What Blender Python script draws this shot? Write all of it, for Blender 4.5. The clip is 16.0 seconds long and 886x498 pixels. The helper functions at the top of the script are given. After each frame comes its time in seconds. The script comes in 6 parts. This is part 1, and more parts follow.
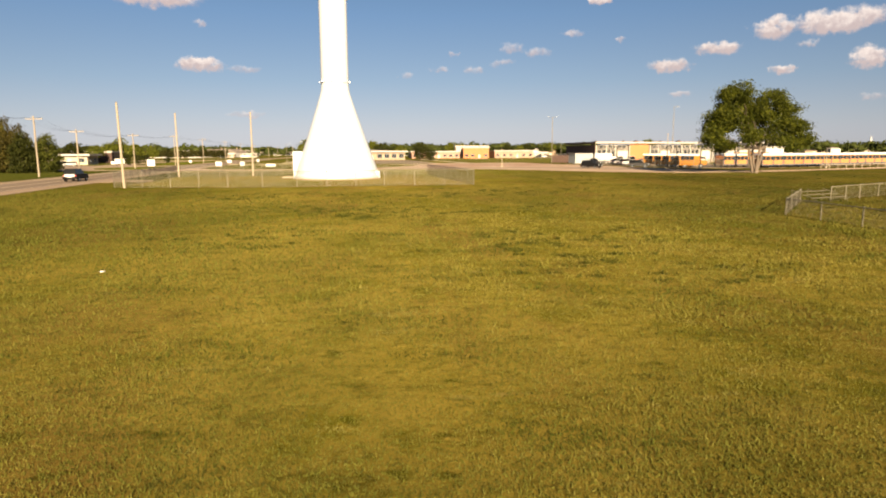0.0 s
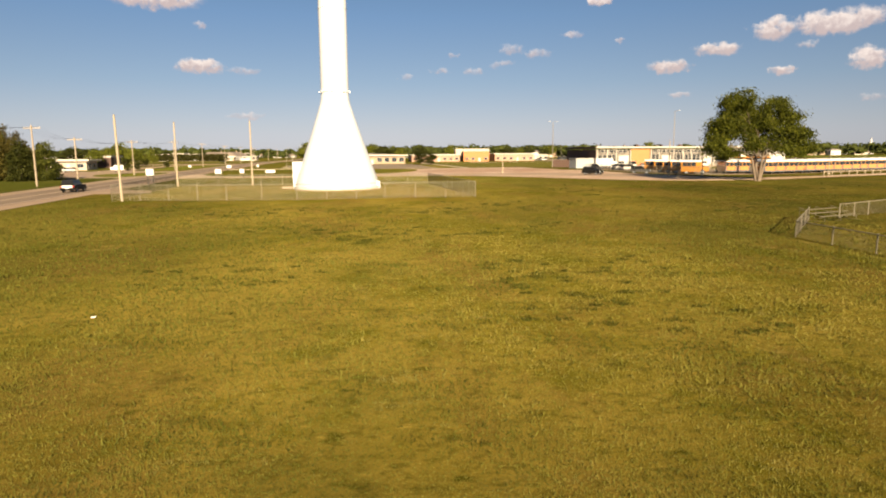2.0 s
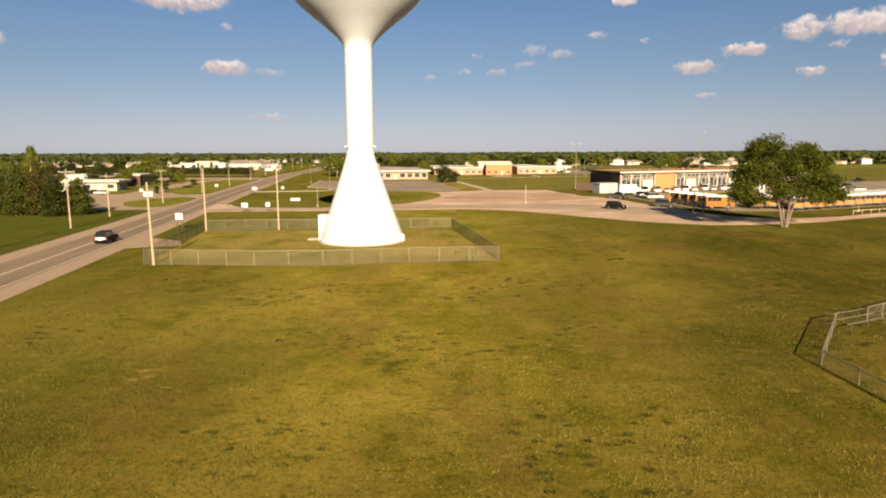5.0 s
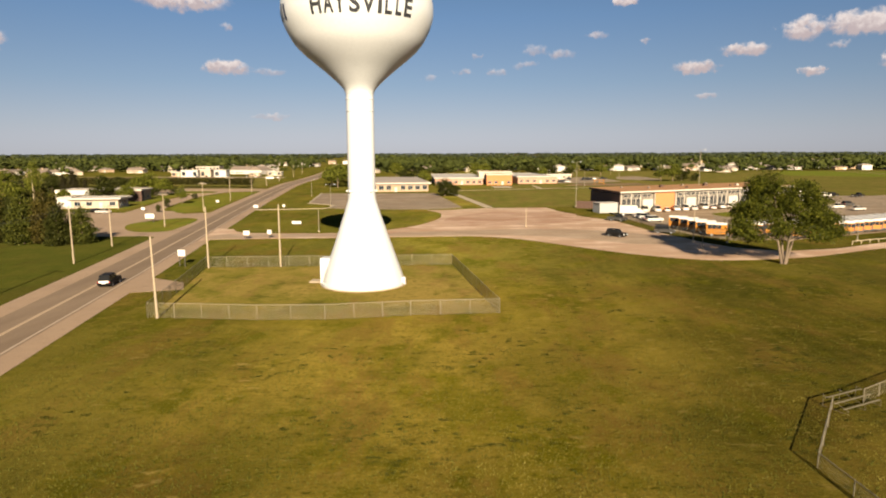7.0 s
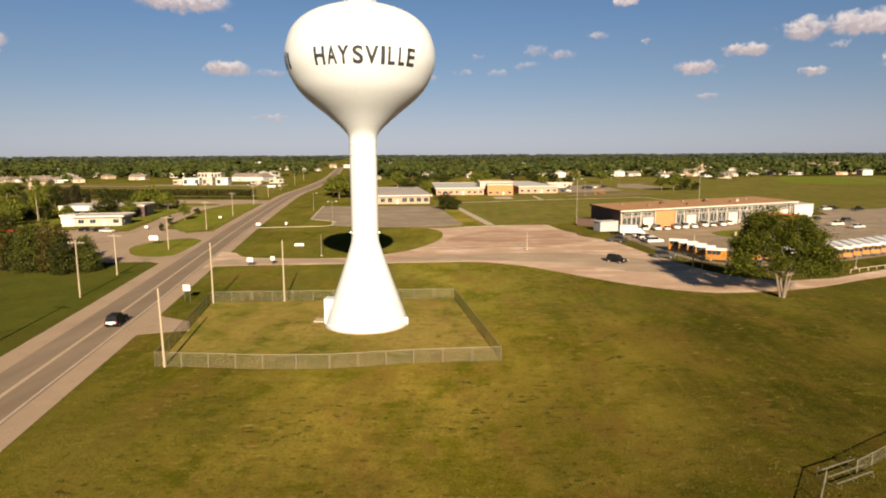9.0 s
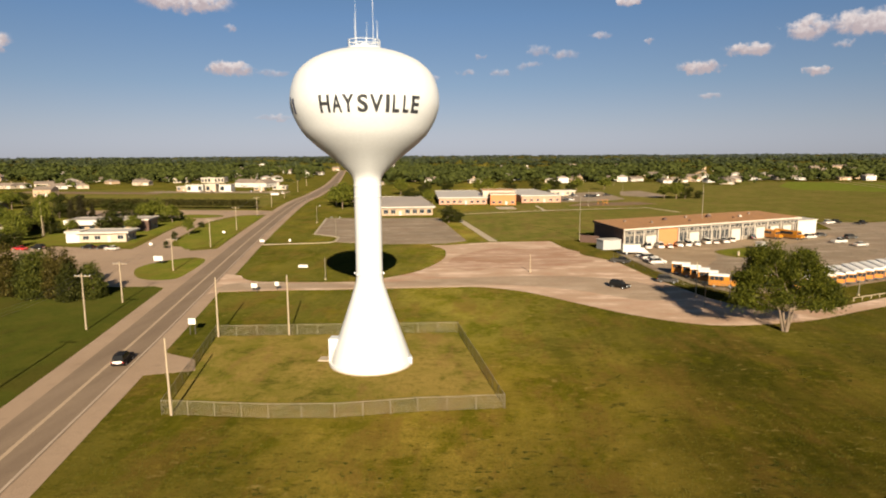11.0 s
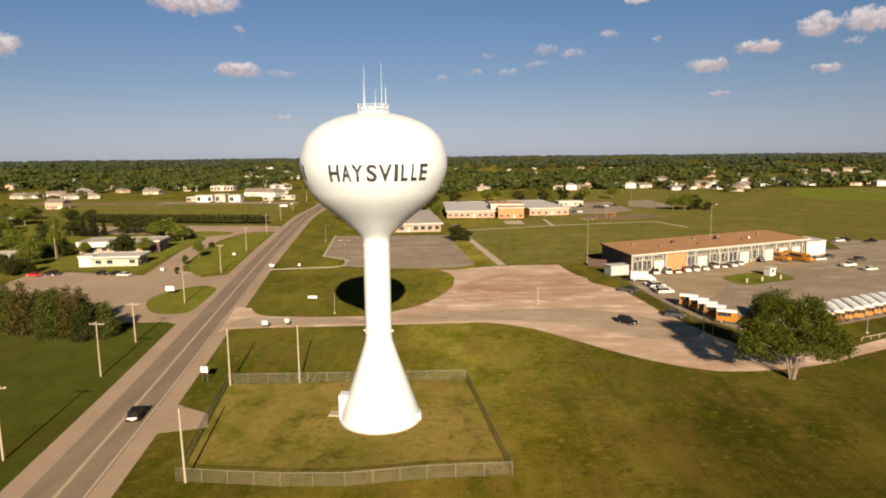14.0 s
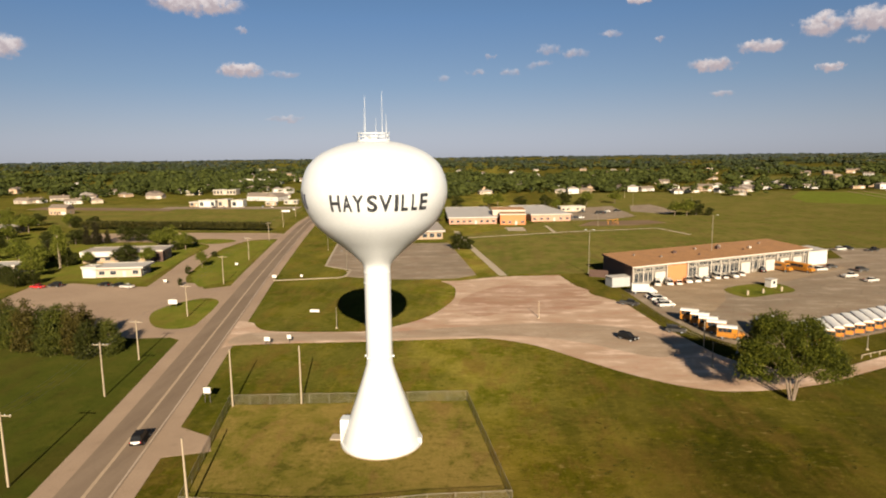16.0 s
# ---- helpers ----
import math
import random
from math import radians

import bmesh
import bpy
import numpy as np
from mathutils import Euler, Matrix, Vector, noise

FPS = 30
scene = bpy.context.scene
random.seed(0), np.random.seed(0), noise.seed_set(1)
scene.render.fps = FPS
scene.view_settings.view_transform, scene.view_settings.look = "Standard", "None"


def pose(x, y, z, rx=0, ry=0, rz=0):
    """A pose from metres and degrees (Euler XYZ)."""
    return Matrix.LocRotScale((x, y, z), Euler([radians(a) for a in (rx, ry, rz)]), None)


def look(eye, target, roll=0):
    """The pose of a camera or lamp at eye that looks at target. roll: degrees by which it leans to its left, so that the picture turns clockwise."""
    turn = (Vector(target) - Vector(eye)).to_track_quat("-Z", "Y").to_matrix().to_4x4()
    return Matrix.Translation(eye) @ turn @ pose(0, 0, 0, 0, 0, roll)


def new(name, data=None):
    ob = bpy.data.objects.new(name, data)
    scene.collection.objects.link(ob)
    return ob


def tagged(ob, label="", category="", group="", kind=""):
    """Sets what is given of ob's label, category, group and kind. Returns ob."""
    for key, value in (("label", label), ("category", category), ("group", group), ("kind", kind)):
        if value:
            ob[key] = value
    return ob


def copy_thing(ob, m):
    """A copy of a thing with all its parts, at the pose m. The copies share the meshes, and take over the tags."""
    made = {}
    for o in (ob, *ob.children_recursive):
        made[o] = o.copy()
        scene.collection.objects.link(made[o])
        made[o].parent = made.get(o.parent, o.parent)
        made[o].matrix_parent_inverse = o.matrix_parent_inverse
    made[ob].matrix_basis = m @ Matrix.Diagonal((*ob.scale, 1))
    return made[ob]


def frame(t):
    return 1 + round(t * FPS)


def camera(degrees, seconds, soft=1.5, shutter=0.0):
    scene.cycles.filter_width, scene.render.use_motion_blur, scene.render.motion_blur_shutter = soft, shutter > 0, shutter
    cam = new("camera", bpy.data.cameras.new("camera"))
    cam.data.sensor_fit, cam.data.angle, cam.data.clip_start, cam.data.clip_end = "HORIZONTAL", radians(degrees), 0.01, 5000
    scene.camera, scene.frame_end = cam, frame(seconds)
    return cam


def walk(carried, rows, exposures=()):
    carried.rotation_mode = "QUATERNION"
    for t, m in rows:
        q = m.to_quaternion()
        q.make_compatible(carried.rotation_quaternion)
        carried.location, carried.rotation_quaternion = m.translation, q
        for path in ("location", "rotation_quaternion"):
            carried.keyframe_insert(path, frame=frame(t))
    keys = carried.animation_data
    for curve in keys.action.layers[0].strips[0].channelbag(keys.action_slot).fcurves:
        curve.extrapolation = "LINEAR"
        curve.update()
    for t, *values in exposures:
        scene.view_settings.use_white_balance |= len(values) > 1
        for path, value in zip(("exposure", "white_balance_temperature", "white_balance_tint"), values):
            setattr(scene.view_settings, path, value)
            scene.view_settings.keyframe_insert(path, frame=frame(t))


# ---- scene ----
cam = camera(70.0, 16.0, 2.0)
PATH = [
    (0, (0.493, 1.039, 3.766), (0.442, 3.016, 3.463), -0.3),
    (0.5, (0.411, 1.367, 3.812), (0.352, 3.342, 3.508), -0.4),
    (1, (0.42, 1.608, 4.031), (0.363, 3.584, 3.728), -0.4),
    (1.5, (0.369, 1.823, 4.412), (0.315, 3.799, 4.112), -0.4),
    (2, (0.323, 2.016, 4.958), (0.272, 3.993, 4.659), -0.4),
    (2.5, (0.283, 2.179, 5.705), (0.209, 4.155, 5.406), -0.4),
    (3, (0.224, 2.306, 6.686), (0.113, 4.28, 6.387), -0.3),
    (3.5, (0.209, 2.337, 7.836), (0.092, 4.311, 7.539), -0.3),
    (4, (0.127, 2.335, 9.195), (0.009, 4.309, 8.9), -0.2),
    (6.5, (0.104, 2.709, 16.864), (-0.017, 4.683, 16.567), -0.3),
    (7, (0.022, 2.76, 18.323), (-0.098, 4.734, 18.027), -0.2),
    (7.5, (-0.019, 2.618, 19.798), (-0.142, 4.592, 19.503), -0.2),
    (8, (-0.026, 2.548, 21.256), (-0.148, 4.523, 20.961), -0.2),
    (8.5, (-0.037, 2.468, 22.704), (-0.159, 4.442, 22.409), -0.3),
    (9, (-0.097, 2.375, 24.12), (-0.22, 4.349, 23.826), -0.3),
    (11.5, (-0.284, 2.813, 31.354), (-0.419, 4.786, 31.06), -0.4),
    (12, (-0.201, 2.869, 32.787), (-0.339, 4.843, 32.493), -0.5),
    (12.5, (-0.246, 2.8, 34.136), (-0.384, 4.773, 33.842), -0.5),
    (13, (-0.162, 2.777, 35.546), (-0.303, 4.75, 35.251), -0.6),
    (13.5, (-0.114, 2.803, 36.956), (-0.255, 4.776, 36.66), -0.6),
    (14, (-0.208, 2.822, 38.346), (-0.365, 4.794, 38.051), -0.6),
    (14.5, (-0.118, 2.702, 39.62), (-0.278, 4.674, 39.325), -0.6),
    (15, (0.06, 2.694, 40.657), (-0.1, 4.666, 40.363), -0.6),
    (15.5, (0.018, 2.673, 41.447), (-0.144, 4.645, 41.153), -0.7),
    (16, (0.158, 2.734, 42.069), (-0.007, 4.705, 41.775), -0.7),
]
walk(cam, [(t, look(eye, target, roll)) for t, eye, target, roll in PATH], [(0, 0.65, 7200, 14), (3, 0.58, 7150, 14), (7, 0.44, 6900, 14), (11, 0.35, 6700, 14), (16, 0.28, 6550, 14)])

# ---- world, sun and exposure ----
SUN_EL, SUN_AZ = radians(22.0), radians(168.1)
sun_dir = Vector((math.sin(SUN_AZ) * math.cos(SUN_EL), math.cos(SUN_AZ) * math.cos(SUN_EL), math.sin(SUN_EL)))
world = bpy.data.worlds.new("world")
scene.world = world
world.use_nodes = True
wn = world.node_tree.nodes
sky = wn.new("ShaderNodeTexSky")
sky.sky_type, sky.sun_disc = "NISHITA", False
sky.sun_elevation, sky.sun_rotation = SUN_EL, SUN_AZ
sky.altitude, sky.air_density, sky.dust_density, sky.ozone_density = 400, 1.0, 0.1, 3.6
wn["Background"].inputs["Strength"].default_value = 0.048
CLOUD_LIGHT = 12.6
wl = world.node_tree.links
split, join = wn.new("ShaderNodeSeparateColor"), wn.new("ShaderNodeCombineColor")
wl.new(sky.outputs["Color"], split.inputs["Color"])


def sky_math(op, a, k):
    m = wn.new("ShaderNodeMath")
    m.operation = op
    wl.new(a, m.inputs[0])
    if isinstance(k, float):
        m.inputs[1].default_value = k
    else:
        wl.new(k, m.inputs[1])
    return m.outputs[0]


# the blue deepens with the height above the horizon; a pale, faintly warm rim lies along it
up = wn.new("ShaderNodeSeparateXYZ")
wl.new(wn.new("ShaderNodeTexCoord").outputs["Generated"], up.inputs[0])
height = sky_math("MAXIMUM", up.outputs[2], 0.0)
sky_green = sky_math("MULTIPLY", split.outputs[1], sky_math("ADD", sky_math("MULTIPLY", sky_math("MINIMUM", height, 0.2), 0.75), 0.85))


def air(stops):
    """Half the share of a colour against green, by the height above the horizon."""
    r = wn.new("ShaderNodeValToRGB")
    while len(r.color_ramp.elements) < len(stops):
        r.color_ramp.elements.new(0.5)
    for e, (h, v) in zip(r.color_ramp.elements, stops):
        e.position, e.color = h, (v, v, v, 1)
    wl.new(height, r.inputs["Fac"])
    return sky_math("MULTIPLY", sky_math("MULTIPLY", sky_green, 2.0), r.outputs["Color"])


wl.new(air([(0.0, 0.465), (0.03, 0.44), (0.06, 0.395), (0.105, 0.328), (0.2, 0.258), (0.4, 0.2)]), join.inputs[0])
wl.new(sky_green, join.inputs[1])
wl.new(air([(0.0, 0.555), (0.04, 0.58), (0.06, 0.615), (0.105, 0.705), (0.2, 0.88), (0.4, 1.0)]), join.inputs[2])


# fair-weather clouds far off in the sky: azimuth, elevation, half-width and half-height in degrees
CUMULUS = [(-25.1, 12.2, 4.2, 1.0), (-21.7, 7.2, 2.2, 0.72), (11.9, 12.4, 1.3, 0.42), (17.8, 7.0, 1.95, 0.62), (21.4, 8.1, 2.0, 0.62), (25.3, 9.3, 1.7, 0.95), (28.6, 9.3, 2.1, 1.05), (30.8, 9.5, 2.1, 1.05), (26.2, 6.2, 1.05, 0.42), (31.6, 6.7, 1.5, 0.9), (-38.6, 8.2, 1.8, 1.0)]
WISPS = [(4.7, 8.8, 1.15, 0.6), (6.8, 8.4, 1.3, 0.48), (-21.7, 10.3, 0.7, 0.32), (-18.4, 6.9, 1.5, 0.34), (-18.4, 3.3, 1.8, 0.24), (-4.7, 6.6, 0.75, 0.26), (-1.7, 7.1, 0.95, 0.24), (-0.4, 8.4, 0.6, 0.24), (1.3, 7.0, 0.95, 0.4), (3.6, 7.6, 1.1, 0.36), (9.8, 9.9, 1.2, 0.34), (13.6, 9.2, 0.5, 0.22), (18.7, 4.6, 1.1, 0.27), (27.8, 8.0, 0.85, 0.34), (32.2, 4.0, 1.1, 0.34)]


def sky_vector(op, a, k, out=0):
    m = wn.new("ShaderNodeVectorMath")
    m.operation = op
    wl.new(a, m.inputs[0])
    if isinstance(k, tuple):
        m.inputs[1].default_value = k
    else:
        wl.new(k, m.inputs[1])
    return m.outputs[out]


def sky_noise(place, scale, detail):
    t = wn.new("ShaderNodeTexNoise")
    t.inputs["Scale"].default_value, t.inputs["Detail"].default_value, t.inputs["Roughness"].default_value = scale, detail, 0.6
    wl.new(place, t.inputs["Vector"])
    return t


def sky_range(value, lo, hi, to=1.0):
    m = wn.new("ShaderNodeMapRange")
    m.interpolation_type = "SMOOTHSTEP"
    for k, q in (("From Min", lo), ("From Max", hi), ("To Max", to)):
        m.inputs[k].default_value = q
    wl.new(value, m.inputs["Value"])
    return m.outputs["Result"]


bearing = sky_math("MULTIPLY", sky_math("ARCTAN2", up.outputs[0], up.outputs[1]), 57.2958)
rise = sky_math("MULTIPLY", sky_math("ARCSINE", up.outputs[2], 0.0), 57.2958)
place = wn.new("ShaderNodeCombineXYZ")
wl.new(bearing, place.inputs[0])
wl.new(rise, place.inputs[1])
coarse = sky_vector("SUBTRACT", sky_noise(place.outputs[0], 0.85, 3.0).outputs["Color"], (0.5, 0.5, 0.5))
fine = sky_vector("SUBTRACT", sky_noise(place.outputs[0], 2.6, 4.0).outputs["Color"], (0.5, 0.5, 0.5))
ragged = sky_vector("ADD", place.outputs[0], sky_vector("MULTIPLY", coarse, (2.3, 0.95, 0.0)))
ragged = sky_vector("ADD", ragged, sky_vector("MULTIPLY", fine, (0.9, 0.42, 0.0)))


def cloud_group(spots):
    """How thick the clouds of a list stand at a place of the sky, and how high within them it lies."""
    thick = lean = None
    for az, el, w, h in spots:
        q = sky_vector("MULTIPLY", sky_vector("SUBTRACT", ragged, (az, el, 0.0)), (1 / w, 1 / h, 0.0))
        near = sky_math("MAXIMUM", sky_math("SUBTRACT", one, sky_vector("DOT_PRODUCT", q, q, 1)), 0.0)
        part_up = sky_math("MULTIPLY", near, sky_vector("DOT_PRODUCT", q, (0.0, 1.0, 0.0), 1))
        thick = near if thick is None else sky_math("ADD", thick, near)
        lean = part_up if lean is None else sky_math("ADD", lean, part_up)
    return thick, lean


one = sky_math("ADD", sky_math("MULTIPLY", up.outputs[2], 0.0), 1.0)
puff, puff_up = cloud_group(CUMULUS)
wisp, wisp_up = cloud_group(WISPS)
# more of the same clouds all round the rest of the sky
field = sky_noise(sky_vector("MULTIPLY", up.inputs[0].links[0].from_socket, (3.0, 3.0, 9.0)), 1.0, 5.0).outputs["Fac"]
beyond = sky_math("MULTIPLY", sky_range(field, 0.6, 0.72), sky_math("MULTIPLY", sky_range(sky_math("ABSOLUTE", bearing, 0.0), 38.0, 48.0), sky_range(rise, 3.0, 6.0)))
torn = sky_math("ADD", sky_math("MULTIPLY", sky_noise(place.outputs[0], 1.15, 5.0).outputs["Fac"], 3.0), -0.6)
cover = sky_math("MAXIMUM", sky_math("MAXIMUM", sky_range(sky_math("MULTIPLY", puff, torn), 0.0, 0.75, 0.95), sky_range(sky_math("MULTIPLY", wisp, torn), 0.0, 1.35, 0.62)), beyond)
height_in = sky_math("DIVIDE", sky_math("ADD", puff_up, wisp_up), sky_math("MAXIMUM", sky_math("ADD", puff, wisp), 0.05))
billow = sky_math("MULTIPLY", sky_math("SUBTRACT", sky_noise(place.outputs[0], 1.7, 4.0).outputs["Fac"], 0.5), 2.4)
lit = sky_range(sky_math("ADD", height_in, billow), -0.45, 0.75)


def sky_mix(fac, a, b):
    m = wn.new("ShaderNodeMix")
    m.data_type = "RGBA"
    for socket, v in ((m.inputs[0], fac), (m.inputs[6], a), (m.inputs[7], b)):
        if isinstance(v, tuple):
            socket.default_value = (*v, 1)
        else:
            wl.new(v, socket)
    return m.outputs[2]


cloud_tone = sky_mix(lit, (CLOUD_LIGHT * 0.66, CLOUD_LIGHT * 0.57, CLOUD_LIGHT * 0.585), (CLOUD_LIGHT * 1.04, CLOUD_LIGHT * 0.96, CLOUD_LIGHT * 0.93))
wl.new(sky_mix(cover, join.outputs[0], cloud_tone), wn["Background"].inputs["Color"])
sun = new("sun", bpy.data.lights.new("sun", "SUN"))
sun.data.energy, sun.data.angle, sun.data.color = 10.0, radians(0.5), (1.0, 0.91, 0.70)
sun.matrix_world = look(sun_dir * 100, (0, 0, 0))


# ---- materials ----
def nodes_of(name):
    m = bpy.data.materials.new(name)
    m.use_nodes = True
    return m, m.node_tree.nodes, m.node_tree.links, m.node_tree.nodes["Principled BSDF"]


def ramp(n, stops):
    r = n.new("ShaderNodeValToRGB")
    while len(r.color_ramp.elements) < len(stops):
        r.color_ramp.elements.new(0.5)
    for e, (p, c) in zip(r.color_ramp.elements, stops):
        e.position, e.color = p, (*c, 1)
    return r


def mixed(n, l, fac, a, b, mode="MIX"):
    m = n.new("ShaderNodeMix")
    m.data_type, m.blend_type = "RGBA", mode
    for s, v in ((m.inputs[0], fac), (m.inputs[6], a), (m.inputs[7], b)):
        if isinstance(v, bpy.types.NodeSocket):
            l.new(v, s)
        elif isinstance(v, tuple):
            s.default_value = (*v, 1)
        else:
            s.default_value = v
    return m.outputs[2]


def noise_at(n, l, scale, detail=4.0, rough=0.55, place=None, stretch=None):
    t = n.new("ShaderNodeTexNoise")
    t.inputs["Scale"].default_value, t.inputs["Detail"].default_value = scale, detail
    t.inputs["Roughness"].default_value = rough
    if place is None:
        place = n.new("ShaderNodeTexCoord").outputs["Object"]
    if stretch:
        mp = n.new("ShaderNodeMapping")
        mp.inputs["Scale"].default_value = stretch
        l.new(place, mp.inputs["Vector"])
        place = mp.outputs["Vector"]
    l.new(place, t.inputs["Vector"])
    return t.outputs["Fac"]


def grow(n, l, value, lo, hi):
    m = n.new("ShaderNodeMapRange")
    m.inputs["From Min"].default_value, m.inputs["From Max"].default_value = lo, hi
    l.new(value, m.inputs["Value"])
    return m.outputs["Result"]


def bumped(n, l, b, height, strength, distance):
    k = n.new("ShaderNodeBump")
    k.inputs["Strength"].default_value, k.inputs["Distance"].default_value = strength, distance
    l.new(height, k.inputs["Height"])
    l.new(k.outputs["Normal"], b.inputs["Normal"])


def plain(name, colour, dark=0.75, scale=1.5, rough=0.6, metal=0.0, fine=25.0, bump=0.0, vary=0.0):
    """Paint, metal, board: one colour with broad stains, fine grain and a little relief."""
    m, n, l, b = nodes_of(name)
    low = tuple(c * dark for c in colour)
    big = noise_at(n, l, scale, 5)
    c = mixed(n, l, grow(n, l, big, 0.35, 0.7), low, colour)
    grain = noise_at(n, l, fine, 3)
    c = mixed(n, l, grow(n, l, grain, 0.2, 0.8), c, tuple(min(1, v * 1.08) for v in colour))
    if vary:
        info = n.new("ShaderNodeObjectInfo")
        hsv = n.new("ShaderNodeHueSaturation")
        l.new(c, hsv.inputs["Color"])
        l.new(grow(n, l, info.outputs["Random"], 0, 1), hsv.inputs["Value"])
        hsv.inputs["Value"].default_value = 1
        mr = n.new("ShaderNodeMapRange")
        mr.inputs["To Min"].default_value, mr.inputs["To Max"].default_value = 1 - vary, 1 + vary
        l.new(info.outputs["Random"], mr.inputs["Value"])
        l.new(mr.outputs["Result"], hsv.inputs["Value"])
        c = hsv.outputs["Color"]
    l.new(c, b.inputs["Base Color"])
    b.inputs["Roughness"].default_value, b.inputs["Metallic"].default_value = rough, metal
    if bump:
        bumped(n, l, b, grain, bump, 0.02)
    return m


def grass(name, green, dry, dark, dryness=0.5, mow=0.0, zones=False, fuzz=0.02):
    """Turf: broad dry patches, clumps a few metres wide, tufts and blades."""
    m, n, l, b = nodes_of(name)
    p = n.new("ShaderNodeNewGeometry").outputs["Position"]
    big = noise_at(n, l, 0.035, 6, 0.62, p)
    mid = noise_at(n, l, 0.16, 7, 0.68, p, (1.0, 0.75, 1.0))
    clump = noise_at(n, l, 0.75, 5, 0.7, p, (0.8, 1.15, 1.0))
    tuft = noise_at(n, l, 3.6, 5, 0.7, p)
    blade = noise_at(n, l, 19.0, 4, 0.75, p)
    straw = tuple(v * k for v, k in zip(dry, (1.3, 1.25, 1.45)))
    earth = (dry[0] * 0.8, dry[1] * 0.68, dry[2] * 0.85)
    c = mixed(n, l, grow(n, l, big, dryness - 0.06, dryness + 0.08), dry, green)
    c = mixed(n, l, grow(n, l, mid, 0.50, 0.57), c, mixed(n, l, 0.75, c, dry))
    c = mixed(n, l, grow(n, l, mid, 0.47, 0.36), c, mixed(n, l, 0.8, c, green))
    c = mixed(n, l, grow(n, l, mid, 0.44, 0.36), c, mixed(n, l, 0.8, c, dark))
    brown = noise_at(n, l, 0.09, 6, 0.7, p, (1.5, 0.6, 1.0))
    c = mixed(n, l, grow(n, l, brown, 0.51, 0.59), c, mixed(n, l, 0.7, c, earth))
    c = mixed(n, l, grow(n, l, clump, 0.55, 0.68), c, mixed(n, l, 0.75, c, dark))
    c = mixed(n, l, grow(n, l, clump, 0.45, 0.30), c, mixed(n, l, 0.55, c, straw))
    fleck = noise_at(n, l, 1.1, 4, 0.75, p, (1.0, 2.2, 1.0))
    c = mixed(n, l, grow(n, l, fleck, 0.60, 0.70), c, mixed(n, l, 0.8, c, straw))
    sod = noise_at(n, l, 1.5, 2, 0.5, p, (0.8, 1.3, 1.0))
    c = mixed(n, l, grow(n, l, sod, 0.62, 0.72), c, mixed(n, l, 0.6, c, dark))
    c = mixed(n, l, grow(n, l, tuft, 0.52, 0.68), c, mixed(n, l, 0.5, c, dark))
    c = mixed(n, l, grow(n, l, tuft, 0.46, 0.30), c, mixed(n, l, 0.4, c, straw))
    c = mixed(n, l, grow(n, l, blade, 0.52, 0.72), c, mixed(n, l, 0.35, c, straw))
    c = mixed(n, l, grow(n, l, blade, 0.48, 0.28), c, mixed(n, l, 0.65, c, dark))
    if mow:
        w = n.new("ShaderNodeTexWave")
        w.inputs["Scale"].default_value, w.inputs["Distortion"].default_value = 0.05, 4.0
        l.new(p, w.inputs["Vector"])
        c = mixed(n, l, grow(n, l, w.outputs["Fac"], 0.2, 0.8), c, mixed(n, l, mow, c, dark))
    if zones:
        # turf turns darker and greener to the east and road, darker near and far
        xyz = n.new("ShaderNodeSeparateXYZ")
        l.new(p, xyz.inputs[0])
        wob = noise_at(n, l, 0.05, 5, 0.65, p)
        deep_green, east_tone, near_tone, old = (0.34, 0.42, 0.33), (0.205, 0.242, 0.138), (0.52, 0.495, 0.5), (0.5, 0.58, 0.65)
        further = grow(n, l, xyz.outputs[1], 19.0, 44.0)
        for axis, lo, hi, k, tint in ((0, -8.0, 24.0, 0.85, east_tone), (0, -8.0, -28.0, 0.85, deep_green), (1, 108.0, 84.0, 0.75, near_tone), (1, 84.0, 102.0, 0.85, old)):
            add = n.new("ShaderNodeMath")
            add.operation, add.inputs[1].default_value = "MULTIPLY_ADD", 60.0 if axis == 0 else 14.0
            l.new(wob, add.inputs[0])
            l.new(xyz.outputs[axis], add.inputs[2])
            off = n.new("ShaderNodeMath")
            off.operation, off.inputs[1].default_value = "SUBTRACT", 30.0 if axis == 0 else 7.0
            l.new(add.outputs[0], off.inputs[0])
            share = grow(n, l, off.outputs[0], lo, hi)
            if tint is east_tone:
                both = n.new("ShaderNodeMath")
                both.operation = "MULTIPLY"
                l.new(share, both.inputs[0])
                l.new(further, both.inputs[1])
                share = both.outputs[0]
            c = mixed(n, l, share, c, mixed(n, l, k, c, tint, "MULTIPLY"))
        # pale lines left by the mower, and straw-coloured swaths
        lines = noise_at(n, l, 1.0, 4, 0.6, p, (0.85, 0.045, 1.0))
        c = mixed(n, l, grow(n, l, lines, 0.5, 0.72), c, mixed(n, l, 0.08, c, dry))
        swath = noise_at(n, l, 0.055, 4, 0.6, p, (1.3, 0.7, 1.0))
        c = mixed(n, l, grow(n, l, swath, 0.5, 0.66), c, mixed(n, l, 0.16, c, dry))
        c = mixed(n, l, grow(n, l, swath, 0.46, 0.36), c, mixed(n, l, 0.6, c, (0.5, 0.58, 0.5), "MULTIPLY"))
        # brown and green patches show through the darker turf
        c = mixed(n, l, grow(n, l, brown, 0.50, 0.64), c, mixed(n, l, 0.4, c, (earth[0] * 0.5, earth[1] * 0.48, earth[2] * 0.5)))
        c = mixed(n, l, grow(n, l, mid, 0.46, 0.36), c, mixed(n, l, 0.25, c, green))
        c = mixed(n, l, grow(n, l, fleck, 0.62, 0.70), c, mixed(n, l, 0.25, c, straw))
